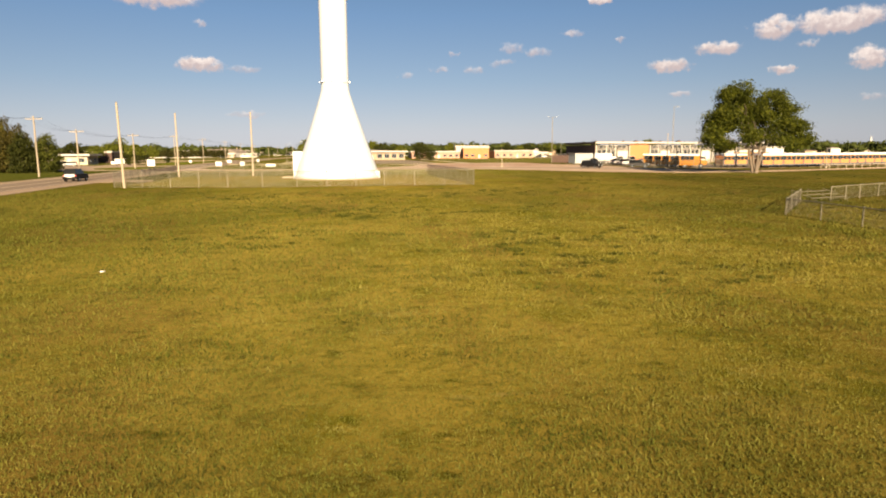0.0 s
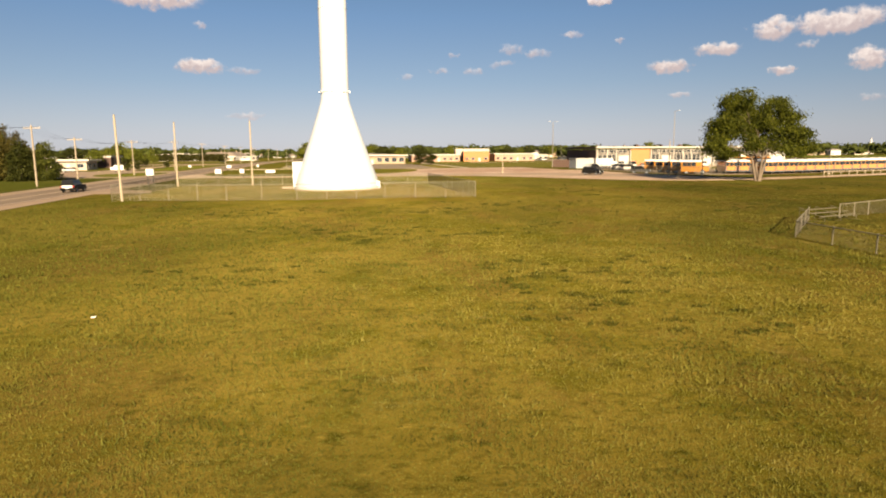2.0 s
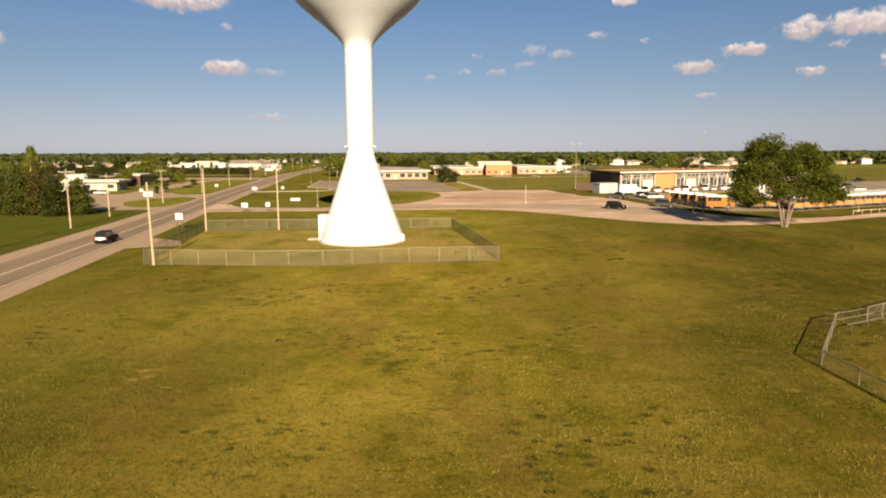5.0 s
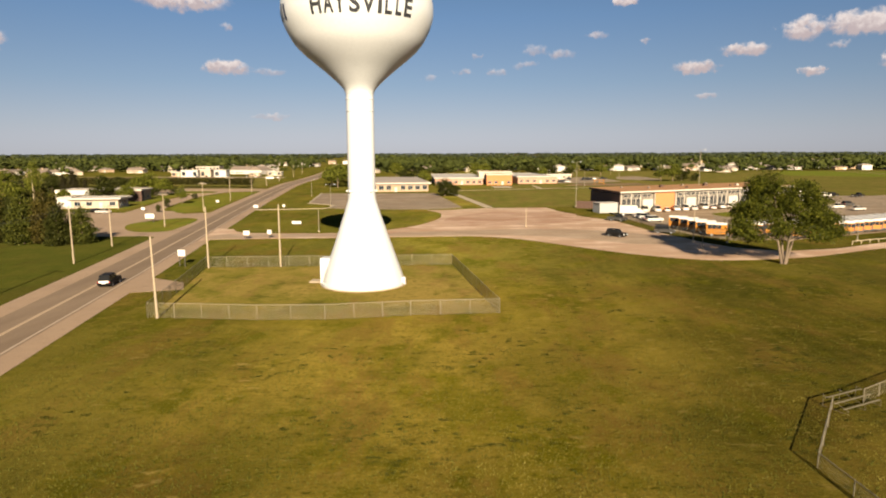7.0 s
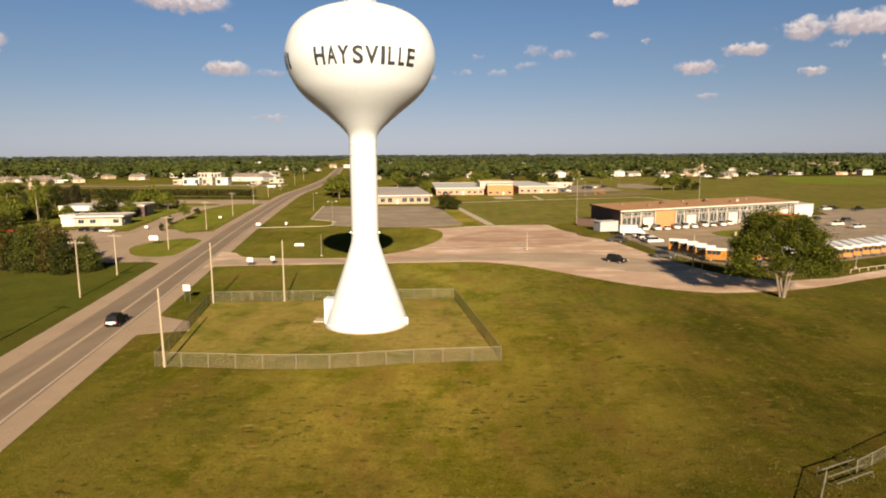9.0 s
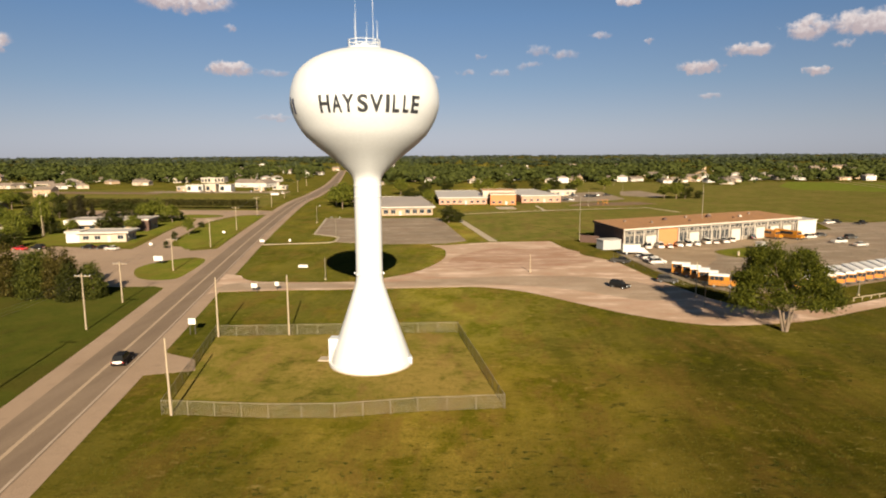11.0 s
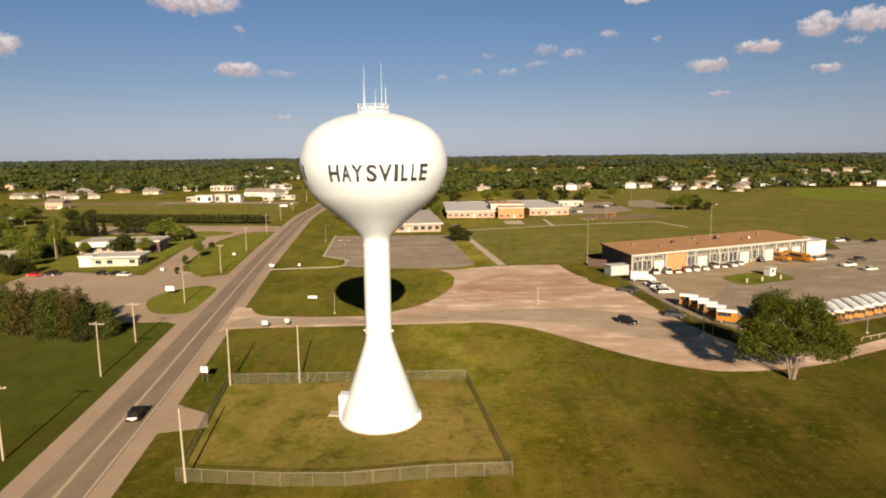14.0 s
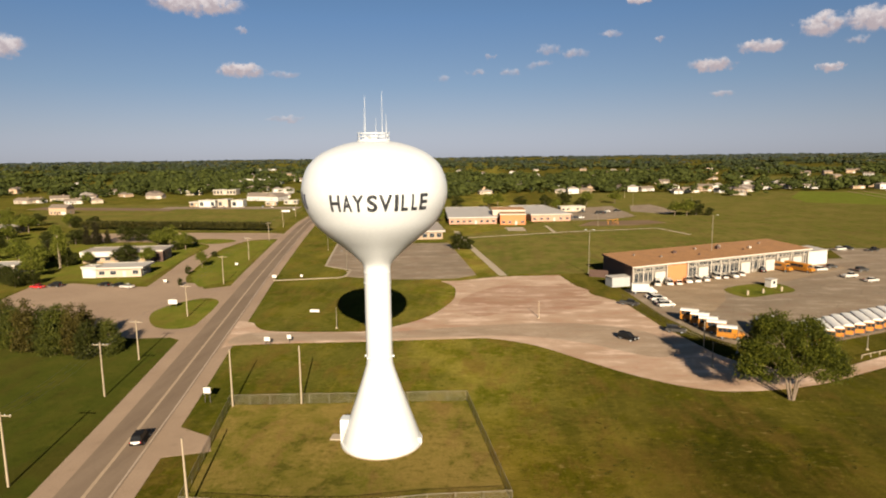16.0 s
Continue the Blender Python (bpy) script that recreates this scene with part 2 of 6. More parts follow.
        c = mixed(n, l, grow(n, l, sod, 0.63, 0.70), c, mixed(n, l, 0.5, c, dark))
        # bare pale spots where the turf is thin
        thin = noise_at(n, l, 0.5, 4, 0.7, p, (0.8, 1.5, 1.0))
        where = noise_at(n, l, 0.07, 3, 0.5, p)
        worn = n.new("ShaderNodeMath")
        worn.operation = "MULTIPLY"
        l.new(grow(n, l, thin, 0.60, 0.68), worn.inputs[0])
        l.new(grow(n, l, where, 0.47, 0.57), worn.inputs[1])
        c = mixed(n, l, worn.outputs[0], c, mixed(n, l, 0.55, c, (0.125, 0.088, 0.027)))
        # tufts show through the darker turf too
        c = mixed(n, l, grow(n, l, tuft, 0.52, 0.66), c, mixed(n, l, 0.35, c, dark))
        c = mixed(n, l, grow(n, l, clump, 0.44, 0.30), c, mixed(n, l, 0.15, c, dry))
    l.new(c, b.inputs["Base Color"])
    b.inputs["Roughness"].default_value = 0.9
    b.inputs["Specular IOR Level"].default_value = 0.0
    b.inputs["Diffuse Roughness"].default_value = 1.0
    b.inputs["Sheen Weight"].default_value = fuzz
    b.inputs["Sheen Roughness"].default_value = 0.45
    b.inputs["Sheen Tint"].default_value = (0.85, 0.72, 0.24, 1)
    add = n.new("ShaderNodeMath")
    add.operation = "ADD"
    l.new(tuft, add.inputs[0])
    l.new(blade, add.inputs[1])
    bumped(n, l, b, add.outputs[0], 0.5, 0.06)
    return m


def paving(name, colour, worn, crack=0.3, stretch=(1, 1, 1), patch=0.05, streak=0.0):
    """Asphalt, concrete or packed gravel: patches, tracks, grit and darker seams."""
    m, n, l, b = nodes_of(name)
    p = n.new("ShaderNodeNewGeometry").outputs["Position"]
    big = noise_at(n, l, patch, 6, 0.6, p, stretch)
    mid = noise_at(n, l, 0.6, 5, 0.6, p, stretch)
    grit = noise_at(n, l, 9.0, 3, 0.6, p)
    c = mixed(n, l, grow(n, l, big, 0.38, 0.64), colour, worn)
    c = mixed(n, l, grow(n, l, mid, 0.55, 0.75), c, mixed(n, l, 0.35, c, tuple(v * 0.6 for v in colour)))
    c = mixed(n, l, grow(n, l, grit, 0.3, 0.7), mixed(n, l, 0.25, c, (0, 0, 0)), c)
    if streak:
        # washed pale and reddish streaks where the gravel has been driven and rained on
        run = noise_at(n, l, 0.14, 7, 0.7, p, (0.6, 1.4, 1.0))
        pale = tuple(min(0.8, q * k) for q, k in zip(worn, (1.32, 1.36, 1.5)))
        ruddy = (colour[0] * 0.86, colour[1] * 0.72, colour[2] * 0.72)
        c = mixed(n, l, grow(n, l, run, 0.52, 0.63), c, mixed(n, l, streak, c, pale))
        c = mixed(n, l, grow(n, l, run, 0.48, 0.38), c, mixed(n, l, streak, c, ruddy))
    b.inputs["Specular IOR Level"].default_value = 0.15
    v = n.new("ShaderNodeTexVoronoi")
    v.feature = "DISTANCE_TO_EDGE"
    v.inputs["Scale"].default_value = 0.16
    l.new(p, v.inputs["Vector"])
    c = mixed(n, l, grow(n, l, v.outputs["Distance"], 0.02, 0.0), c, mixed(n, l, crack, c, (0.01, 0.01, 0.01)))
    l.new(c, b.inputs["Base Color"])
    b.inputs["Roughness"].default_value = 0.88
    bumped(n, l, b, grit, 0.3, 0.02)
    return m


def foliage(name, colours, shine=0.6, patch=0.35, other=None):
    """Leaves: every leaf its own shade, clumps darker, and whole trees of another tint."""
    m, n, l, b = nodes_of(name)
    isl = n.new("ShaderNodeNewGeometry").outputs["Random Per Island"]
    k = len(colours) - 1
    r = ramp(n, [(i / k, c) for i, c in enumerate(colours)])
    l.new(isl, r.inputs["Fac"])
    clump = noise_at(n, l, patch, 3)
    c = mixed(n, l, grow(n, l, clump, 0.4, 0.65), r.outputs["Color"], mixed(n, l, 0.45, r.outputs["Color"], colours[0]))
    if other:
        hue = noise_at(n, l, patch * 0.55, 2)
        c = mixed(n, l, grow(n, l, hue, 0.5, 0.68), c, mixed(n, l, 0.6, c, other))
    l.new(c, b.inputs["Base Color"])
    b.inputs["Roughness"].default_value = shine
    b.inputs["Specular IOR Level"].default_value = 0.1
    t = n.new("ShaderNodeBsdfTranslucent")
    l.new(mixed(n, l, 0.5, c, (0.13, 0.13, 0.012)), t.inputs["Color"])
    x = n.new("ShaderNodeMixShader")
    x.inputs["Fac"].default_value = 0.28
    l.new(b.outputs[0], x.inputs[1])
    l.new(t.outputs[0], x.inputs[2])
    l.new(x.outputs[0], n["Material Output"].inputs["Surface"])
    return m


def blade_matter(name):
    """Grass blades: straw, olive and deep green in the same broad patches as the turf."""
    m, n, l, b = nodes_of(name)
    g = n.new("ShaderNodeNewGeometry")
    p = g.outputs["Position"]
    dry = ramp(n, [(0.0, (0.098, 0.085, 0.010)), (0.6, (0.143, 0.116, 0.018)), (1.0, (0.192, 0.147, 0.034))])
    deep_green = ramp(n, [(0.0, (0.026, 0.030, 0.003)), (0.6, (0.046, 0.052, 0.004)), (1.0, (0.076, 0.076, 0.009))])
    for q in (dry, deep_green):
        l.new(g.outputs["Random Per Island"], q.inputs["Fac"])
    big = noise_at(n, l, 0.055, 4, 0.6, p, (1.3, 0.7, 1.0))
    mid = noise_at(n, l, 0.24, 6, 0.7, p, (0.7, 1.3, 1.0))
    c = mixed(n, l, grow(n, l, big, 0.58, 0.4), dry.outputs["Color"], mixed(n, l, 0.75, dry.outputs["Color"], deep_green.outputs["Color"]))
    c = mixed(n, l, grow(n, l, mid, 0.5, 0.6), c, deep_green.outputs["Color"])
    clump = noise_at(n, l, 0.9, 4, 0.7, p, (0.7, 1.4, 1.0))
    c = mixed(n, l, grow(n, l, clump, 0.56, 0.66), c, mixed(n, l, 0.7, c, (0.022, 0.021, 0.002)))
    c = mixed(n, l, grow(n, l, clump, 0.42, 0.32), c, mixed(n, l, 0.5, c, (0.175, 0.136, 0.04)))
    xyz = n.new("ShaderNodeSeparateXYZ")
    l.new(p, xyz.inputs[0])
    c = mixed(n, l, grow(n, l, xyz.outputs[1], 32.0, 55.0), c, mixed(n, l, 0.6, c, (0.04, 0.038, 0.004)))
    c = mixed(n, l, grow(n, l, xyz.outputs[0], -2.0, -11.0), c, mixed(n, l, 0.6, c, deep_green.outputs["Color"]))
    l.new(c, b.inputs["Base Color"])
    b.inputs["Roughness"].default_value = 0.8
    b.inputs["Specular IOR Level"].default_value = 0.1
    return m


def glass(name, tint=(0.02, 0.025, 0.03)):
    m, n, l, b = nodes_of(name)
    b.inputs["Base Color"].default_value = (*tint, 1)
    b.inputs["Roughness"].default_value = 0.12
    b.inputs["Specular IOR Level"].default_value = 0.3
    return m


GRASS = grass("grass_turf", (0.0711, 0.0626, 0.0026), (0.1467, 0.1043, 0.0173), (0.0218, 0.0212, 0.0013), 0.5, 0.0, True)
LAWN_GREEN = grass("grass_green", (0.0392, 0.0440, 0.0041), (0.0590, 0.0510, 0.0083), (0.0196, 0.0248, 0.0026), 0.40)
LAWN_PEN = grass("grass_pen", (0.0439, 0.0404, 0.0049), (0.0900, 0.0618, 0.0158), (0.0207, 0.0202, 0.0027), 0.50)
LAWN_VERGE = grass("grass_verge", (0.0162, 0.0203, 0.0020), (0.0246, 0.0244, 0.0033), (0.0083, 0.0108, 0.0013), 0.40)
FIELD = grass("grass_field", (0.0338, 0.0352, 0.0056), (0.0600, 0.0470, 0.0122), (0.0215, 0.0225, 0.0038), 0.46, 0.12)
FIELD_LUSH = grass("grass_field_lush", (0.040, 0.051, 0.0055), (0.053, 0.057, 0.0076), (0.029, 0.036, 0.0043), 0.42, 0.1)
ASPHALT = paving("road_asphalt", (0.186, 0.127, 0.0825), (0.227, 0.157, 0.103), 0.05, (1, 0.12, 1), 0.25)
SHOULDER = paving("gravel_shoulder", (0.308, 0.206, 0.133), (0.356, 0.243, 0.158), 0.05)
GRAVEL = paving("gravel_lot", (0.3909, 0.2483, 0.1540), (0.4915, 0.3350, 0.2279), 0.05, (0.5, 1.3, 1), 0.05, 0.6)
GRAVEL_RED = paving("reddish_gravel", (0.335, 0.196, 0.118), (0.415, 0.268, 0.178), 0.05, (0.5, 1.3, 1), 0.07, 0.75)
CONCRETE = paving("concrete_drive", (0.262, 0.180, 0.106), (0.318, 0.222, 0.133), 0.15, (0.5, 1.4, 1), 0.08, 0.4)
LANE = paving("worn_drive_lane", (0.31, 0.216, 0.140), (0.375, 0.268, 0.178), 0.1, (0.5, 1.4, 1), 0.08, 0.4)
LOT = paving("parking_asphalt", (0.224, 0.163, 0.105), (0.272, 0.198, 0.129), 0.3, (0.6, 1.2, 1), 0.06, 0.6)
DIRT = paving("bare_dirt", (0.1617, 0.0965, 0.0495), (0.2022, 0.127, 0.066), 0.05)
KERB = plain("kerb_concrete", (0.325, 0.2476, 0.1649), 0.8, 0.5, 0.9)
YELLOW_LINE = plain("yellow_line", (0.345, 0.238, 0.145), 0.72, 0.5, 0.8)
WHITE_LINE = plain("white_line", (0.36, 0.262, 0.18), 0.7, 0.6, 0.7)
TOWER_WHITE = plain("tower_white_paint", (0.5021, 0.4957, 0.4828), 0.965, 0.25, 0.38, 0, 3.0)
MARK_BLUE = plain("mark_blue_paint", (0.03, 0.04, 0.11), 0.7, 0.8, 0.5)
LETTER_BLACK = plain("letter_black_paint", (0.016, 0.016, 0.018), 0.7, 0.8, 0.75)
GALV = plain("galvanised_steel", (0.19, 0.155, 0.105), 0.7, 2.0, 0.6, 0.2)
WIRE = plain("fence_wire", (0.16, 0.132, 0.082), 0.8, 2.0, 0.7, 0.0)
POLE_WOOD = plain("weathered_pole_wood", (0.3168, 0.2385, 0.1548), 0.65, 3.0, 0.85, 0, 30, 0.3)
BARK = plain("bark", (0.16, 0.11, 0.0693), 0.5, 2.5, 0.9, 0, 14, 0.5)
BARK_PALE = plain("pale_bark", (0.1555, 0.1081, 0.0693), 0.5, 2.0, 0.9, 0, 12, 0.5)
CABLE = plain("cable_black", (0.05, 0.05, 0.05), 0.8, 1.0, 0.6)
SIGN_WHITE = plain("sign_white", (0.5616, 0.5031, 0.4275), 0.9, 0.8, 0.5)
SIGN_LEG = plain("sign_dark_timber", (0.06, 0.05, 0.04), 0.7, 2.0, 0.8)
SIGN_BACK = plain("sign_grey", (0.42, 0.42, 0.42), 0.8, 1.0, 0.5)
BUS_YELLOW = plain("bus_yellow", (0.3629, 0.1331, 0.0068), 0.85, 0.8, 0.4)
BUS_ROOF = plain("bus_white_roof", (0.62, 0.565, 0.5), 0.88, 0.6, 0.5, 0, 12, 0, 0.05)
BLACK = plain("black_trim", (0.03, 0.03, 0.03), 0.7, 2.0, 0.5)
RUBBER = plain("tyre_rubber", (0.025, 0.025, 0.025), 0.7, 4.0, 0.9)
CHROME = plain("wheel_metal", (0.5, 0.5, 0.5), 0.8, 4.0, 0.35, 0.8)
GLASS = glass("dark_glass")
TAIL = plain("red_lens", (0.4, 0.02, 0.02), 0.8, 4, 0.3)
HEAD = plain("clear_lens", (0.6, 0.6, 0.58), 0.8, 4, 0.2)
CAR_BLACK = plain("car_black_paint", (0.012, 0.0105, 0.0095), 0.8, 1.0, 0.5)
CAR_BLACK.node_tree.nodes["Principled BSDF"].inputs["Specular IOR Level"].default_value = 0.04
CAR_WHITE = plain("car_white_paint", (0.4752, 0.426, 0.3676), 0.92, 1.0, 0.35)
CAR_RED = plain("car_red_paint", (0.45, 0.02, 0.02), 0.85, 1.0, 0.3)
CAR_GREY = plain("car_grey_paint", (0.05, 0.045, 0.04), 0.85, 1.0, 0.45)
CAR_GREY.node_tree.nodes["Principled BSDF"].inputs["Specular IOR Level"].default_value = 0.06
BRICK = plain("orange_brick", (0.4356, 0.1557, 0.0535), 0.82, 0.6, 0.85, 0, 18, 0.2)
BRICK_DARK = plain("dark_brown_brick", (0.08, 0.0404, 0.0264), 0.75, 0.8, 0.85, 0, 18, 0.2)
ROOF_RED = plain("reddish_gravel_roof", (0.325, 0.145, 0.042), 0.45, 0.3, 0.95, 0, 4.0, 0.3)
ROOF_GREY = plain("grey_gravel_roof", (0.2788, 0.2247, 0.1842), 0.75, 0.12, 0.95, 0, 4.0, 0.3)
ROOF_WHITE = plain("pale_metal_roof", (0.3928, 0.3398, 0.2864), 0.85, 0.2, 0.6)
SHINGLE = plain("brown_shingle", (0.1584, 0.1161, 0.0861), 0.7, 0.5, 0.9, 0, 8, 0.3, 0.25)
WALL_CREAM = plain("cream_wall", (0.3928, 0.3054, 0.2144), 0.85, 0.4, 0.8, 0, 14, 0, 0.12)
WALL_PINK = plain("pinkish_brick", (0.4, 0.205, 0.13), 0.8, 0.3, 0.85, 0, 14)
WALL_GREY = plain("grey_panel_wall", (0.2, 0.165, 0.125), 0.8, 0.4, 0.8, 0, 14)
WALL_WHITE = plain("white_wall", (0.4689, 0.4142, 0.3522), 0.88, 0.4, 0.7, 0, 14, 0, 0.06)
WALL_TAN = plain("tan_brick", (0.3312, 0.2187, 0.1305), 0.85, 0.5, 0.85, 0, 14, 0, 0.12)
DOOR_WHITE = plain("white_door", (0.4562, 0.397, 0.3266), 0.88, 0.7, 0.6)
FASCIA = plain("white_fascia", (0.4268, 0.3618, 0.2904), 0.85, 0.3, 0.6)
FRAME = plain("grey_frame", (0.3, 0.29, 0.27), 0.8, 1.5, 0.6)
LEAF_BIG = foliage("cottonwood_leaves", [(0.014, 0.017, 0.002), (0.042, 0.048, 0.004), (0.082, 0.086, 0.007), (0.132, 0.126, 0.012)], 0.6, 0.45)
LEAF = foliage("tree_leaves", [(0.0415, 0.0480, 0.0052), (0.0800, 0.0885, 0.0093), (0.1260, 0.1290, 0.0154), (0.1740, 0.1610, 0.0232)])
LEAF_DARK = foliage("dark_leaves", [(0.0166, 0.0193, 0.0032), (0.033, 0.0349, 0.0055), (0.0524, 0.0508, 0.0086)])
LEAF_JUNIPER = foliage("juniper_needles", [(0.0290, 0.0235, 0.0046), (0.0640, 0.0480, 0.0095), (0.0960, 0.0745, 0.0140)])
LEAF_CEDAR = foliage("cedar_needles", [(0.0260, 0.0300, 0.0045), (0.0540, 0.0580, 0.0082), (0.0930, 0.0890, 0.0130)])
LEAF_SPRUCE = foliage("spruce_needles", [(0.014, 0.012, 0.005), (0.027, 0.022, 0.008), (0.04, 0.031, 0.011)])
LEAF_FAR = foliage("far_leaves", [(0.0270, 0.0330, 0.0078), (0.0440, 0.0510, 0.0108), (0.0580, 0.0650, 0.0136), (0.0690, 0.0750, 0.0160)], 0.7, 0.045, (0.080, 0.090, 0.017))
# distant leaves made cooler: haze is painted into their base colour
LEAF_HAZED = foliage("hazed_far_leaves", [(0.0250, 0.0330, 0.0150), (0.0380, 0.0460, 0.0195), (0.0500, 0.0575, 0.0235), (0.0600, 0.0660, 0.0260)], 0.7, 0.02, (0.066, 0.077, 0.026))
LEAF_HEDGE = foliage("hedge_leaves", [(0.022, 0.021, 0.005), (0.042, 0.037, 0.008), (0.068, 0.056, 0.012)])
# skyline leaves made bluer still, for the haze of distance
LEAF_RIDGE_HAZED = foliage("hazed_ridge_leaves", [(0.0302, 0.0396, 0.0313), (0.0519, 0.062, 0.048), (0.0777, 0.0834, 0.0612)], 0.6, 0.008)
BLADE = blade_matter("grass_blade")
WEED = foliage("weed_leaves", [(0.026, 0.028, 0.003), (0.042, 0.044, 0.005), (0.066, 0.062, 0.007)], 0.8, 0.5)
CAR_GLASS = glass("car_glass", (0.012, 0.012, 0.012))
CAR_GLASS.node_tree.nodes["Principled BSDF"].inputs["Specular IOR Level"].default_value = 0.1


# ---- mesh helpers ----
def part(name, bm, material, parent=None, label="", smooth=False):
    """Links a bmesh as one mesh object, under a thing or a part."""
    me = bpy.data.meshes.new(name)
    bm.to_mesh(me)
    bm.free()
    me.materials.append(material)
    if smooth:
        me.shade_smooth()
    ob = new(name, me)
    if parent:
        ob.parent = parent
    return tagged(ob, label)


def shared(name, me, parent, m=None):
    ob = new(name, me)
    ob.parent = parent
    if m is not None:
        ob.matrix_basis = m
    return ob


def from_arrays(name, verts, faces, material, parent=None):
    me = bpy.data.meshes.new(name)
    me.from_pydata(verts, [], faces)
    me.materials.append(material)
    ob = new(name, me)
    if parent:
        ob.parent = parent
    return ob


def thing(name, m, label, category, group="", kind=""):
    ob = new(name)
    ob.matrix_basis = m
    return tagged(ob, label, category, group, kind)


def box(bm, x, y, z, sx, sy, sz, bevel=0.0, turn=0.0, taper=1.0):
    """A box with its base's centre at x, y, z."""
    r = bmesh.ops.create_cube(bm, size=1.0)
    vs = r["verts"]
    for v in vs:
        k = taper if v.co.z > 0 else 1.0
        v.co = Vector((v.co.x * sx * k, v.co.y * sy * k, (v.co.z + 0.5) * sz))
    if bevel:
        es = list({e for v in vs for e in v.link_edges})
        vs = list({v for f in bmesh.ops.bevel(bm, geom=es, offset=bevel, segments=2, affect="EDGES", profile=0.6)["faces"] for v in f.verts} | {v for v in vs if v.is_valid})
    rot = Matrix.Translation((x, y, z)) @ Matrix.Rotation(turn, 4, "Z")
    for v in vs:
        v.co = rot @ v.co
    return vs


def rod(bm, a, b, r0, r1=None, n=8):
    """A tapered rod from a to b."""
    a, b = Vector(a), Vector(b)
    r1 = r0 if r1 is None else r1
    d = b - a
    q = d.to_track_quat("Z", "Y").to_matrix()
    lo, hi = [], []
    for i in range(n):
        w = 2 * math.pi * i / n
        o = q @ Vector((math.cos(w), math.sin(w), 0))
        lo.append(bm.verts.new(a + o * r0))
        hi.append(bm.verts.new(b + o * r1))
    for i in range(n):
        bm.faces.new((lo[i], lo[(i + 1) % n], hi[(i + 1) % n], hi[i]))
    bm.faces.new(hi)
    bm.faces.new(lo[::-1])


def bent(bm, pts, radii, n=7):
    for (a, b), (r, s) in zip(zip(pts, pts[1:]), zip(radii, radii[1:])):
        rod(bm, a, b, r, s, n)


def lathe(bm, profile, n=72):
    rings = []
    for r, z in profile:
        rings.append([bm.verts.new((r * math.cos(2 * math.pi * i / n), r * math.sin(2 * math.pi * i / n), z)) for i in range(n)])
    for a, b in zip(rings, rings[1:]):
        for i in range(n):
            bm.faces.new((a[i], a[(i + 1) % n], b[(i + 1) % n], b[i]))
    return rings


def sheet(name, pts, z, material, label, edge=0.0, drop=0.03):
    """A flat patch of paving or turf with a small skirt, as a piece of the setting."""
    bm = bmesh.new()
    top = [bm.verts.new((x, y, z)) for x, y in pts]
    f = bm.faces.new(top)
    if f.normal.z < 0:
        f.normal_flip()
    f.normal_update()
    if f.normal.z < 0:
        bmesh.ops.reverse_faces(bm, faces=[f])
    low = [bm.verts.new((x, y, z - drop)) for x, y in pts]
    k = len(pts)
    for i in range(k):
        bm.faces.new((top[i], low[i], low[(i + 1) % k], top[(i + 1) % k]))
    bmesh.ops.triangulate(bm, faces=[f])
    bmesh.ops.recalc_face_normals(bm, faces=bm.faces)
    return tagged(part(name, bm, material), label, kind="structure")


def spline(pts, per=6, closed=False):
    """A smooth line through the points."""
    out, k = [], len(pts)
    for i in range(k if closed else k - 1):
        p = [Vector(pts[j % k] if closed else pts[min(max(j, 0), k - 1)]) for j in range(i - 1, i + 3)]
        for s in range(per):
            t = s / per
            out.append(tuple(0.5 * (2 * p[1] + (p[2] - p[0]) * t + (2 * p[0] - 5 * p[1] + 4 * p[2] - p[3]) * t * t + (3 * p[1] - p[0] - 3 * p[2] + p[3]) * t ** 3)))
    if not closed:
        out.append(tuple(pts[-1]))
    return out


def ribbon(name, line, left, right, z, material, label):
    """A strip along a line, from left to right of it."""
    bm = bmesh.new()
    rows = []
    for i, p in enumerate(line):
        a, b = Vector(line[max(i - 1, 0)]), Vector(line[min(i + 1, len(line) - 1)])
        d = (b - a).normalized()
        nrm = Vector((d.y, -d.x))
        q = Vector(p)
        zz = z + lift(q.length)
        rows.append((bm.verts.new((*(q + nrm * left), zz)), bm.verts.new((*(q + nrm * right), zz))))
    for a, b in zip(rows, rows[1:]):
        bm.faces.new((a[0], a[1], b[1], b[0]))
    bmesh.ops.recalc_face_normals(bm, faces=bm.faces)
    ob = part(name, bm, material)
    if ob.data.polygons[0].normal.z < 0:
        ob.data.flip_normals()
    return tagged(ob, label, kind="structure")


def lift(r):
    """The land rises a little towards the horizon."""
    return 0.0 if r < 1300 else 20.0 * ((r - 1300) / 3550) ** 1.5


rng = np.random.default_rng(7)

# ---- ground ----
radii = [0, 6, 12, 20, 30, 45, 65, 90, 130, 190, 280, 400, 600, 900, 1300, 1700, 2200, 2800, 3400, 4100, 4850]
gv, gf, K = [(0, 0, 0)], [], 96
for r in radii[1:]:
    gv += [(r * math.sin(2 * math.pi * i / K), r * math.cos(2 * math.pi * i / K), lift(r)) for i in range(K)]
gf += [(0, 1 + (i + 1) % K, 1 + i) for i in range(K)]
for j in range(len(radii) - 2):
    a, b = 1 + j * K, 1 + (j + 1) * K
    gf += [(a + i, a + (i + 1) % K, b + (i + 1) % K, b + i) for i in range(K)]
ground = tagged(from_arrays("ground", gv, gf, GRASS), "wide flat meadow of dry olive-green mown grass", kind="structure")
ground.data.shade_smooth()

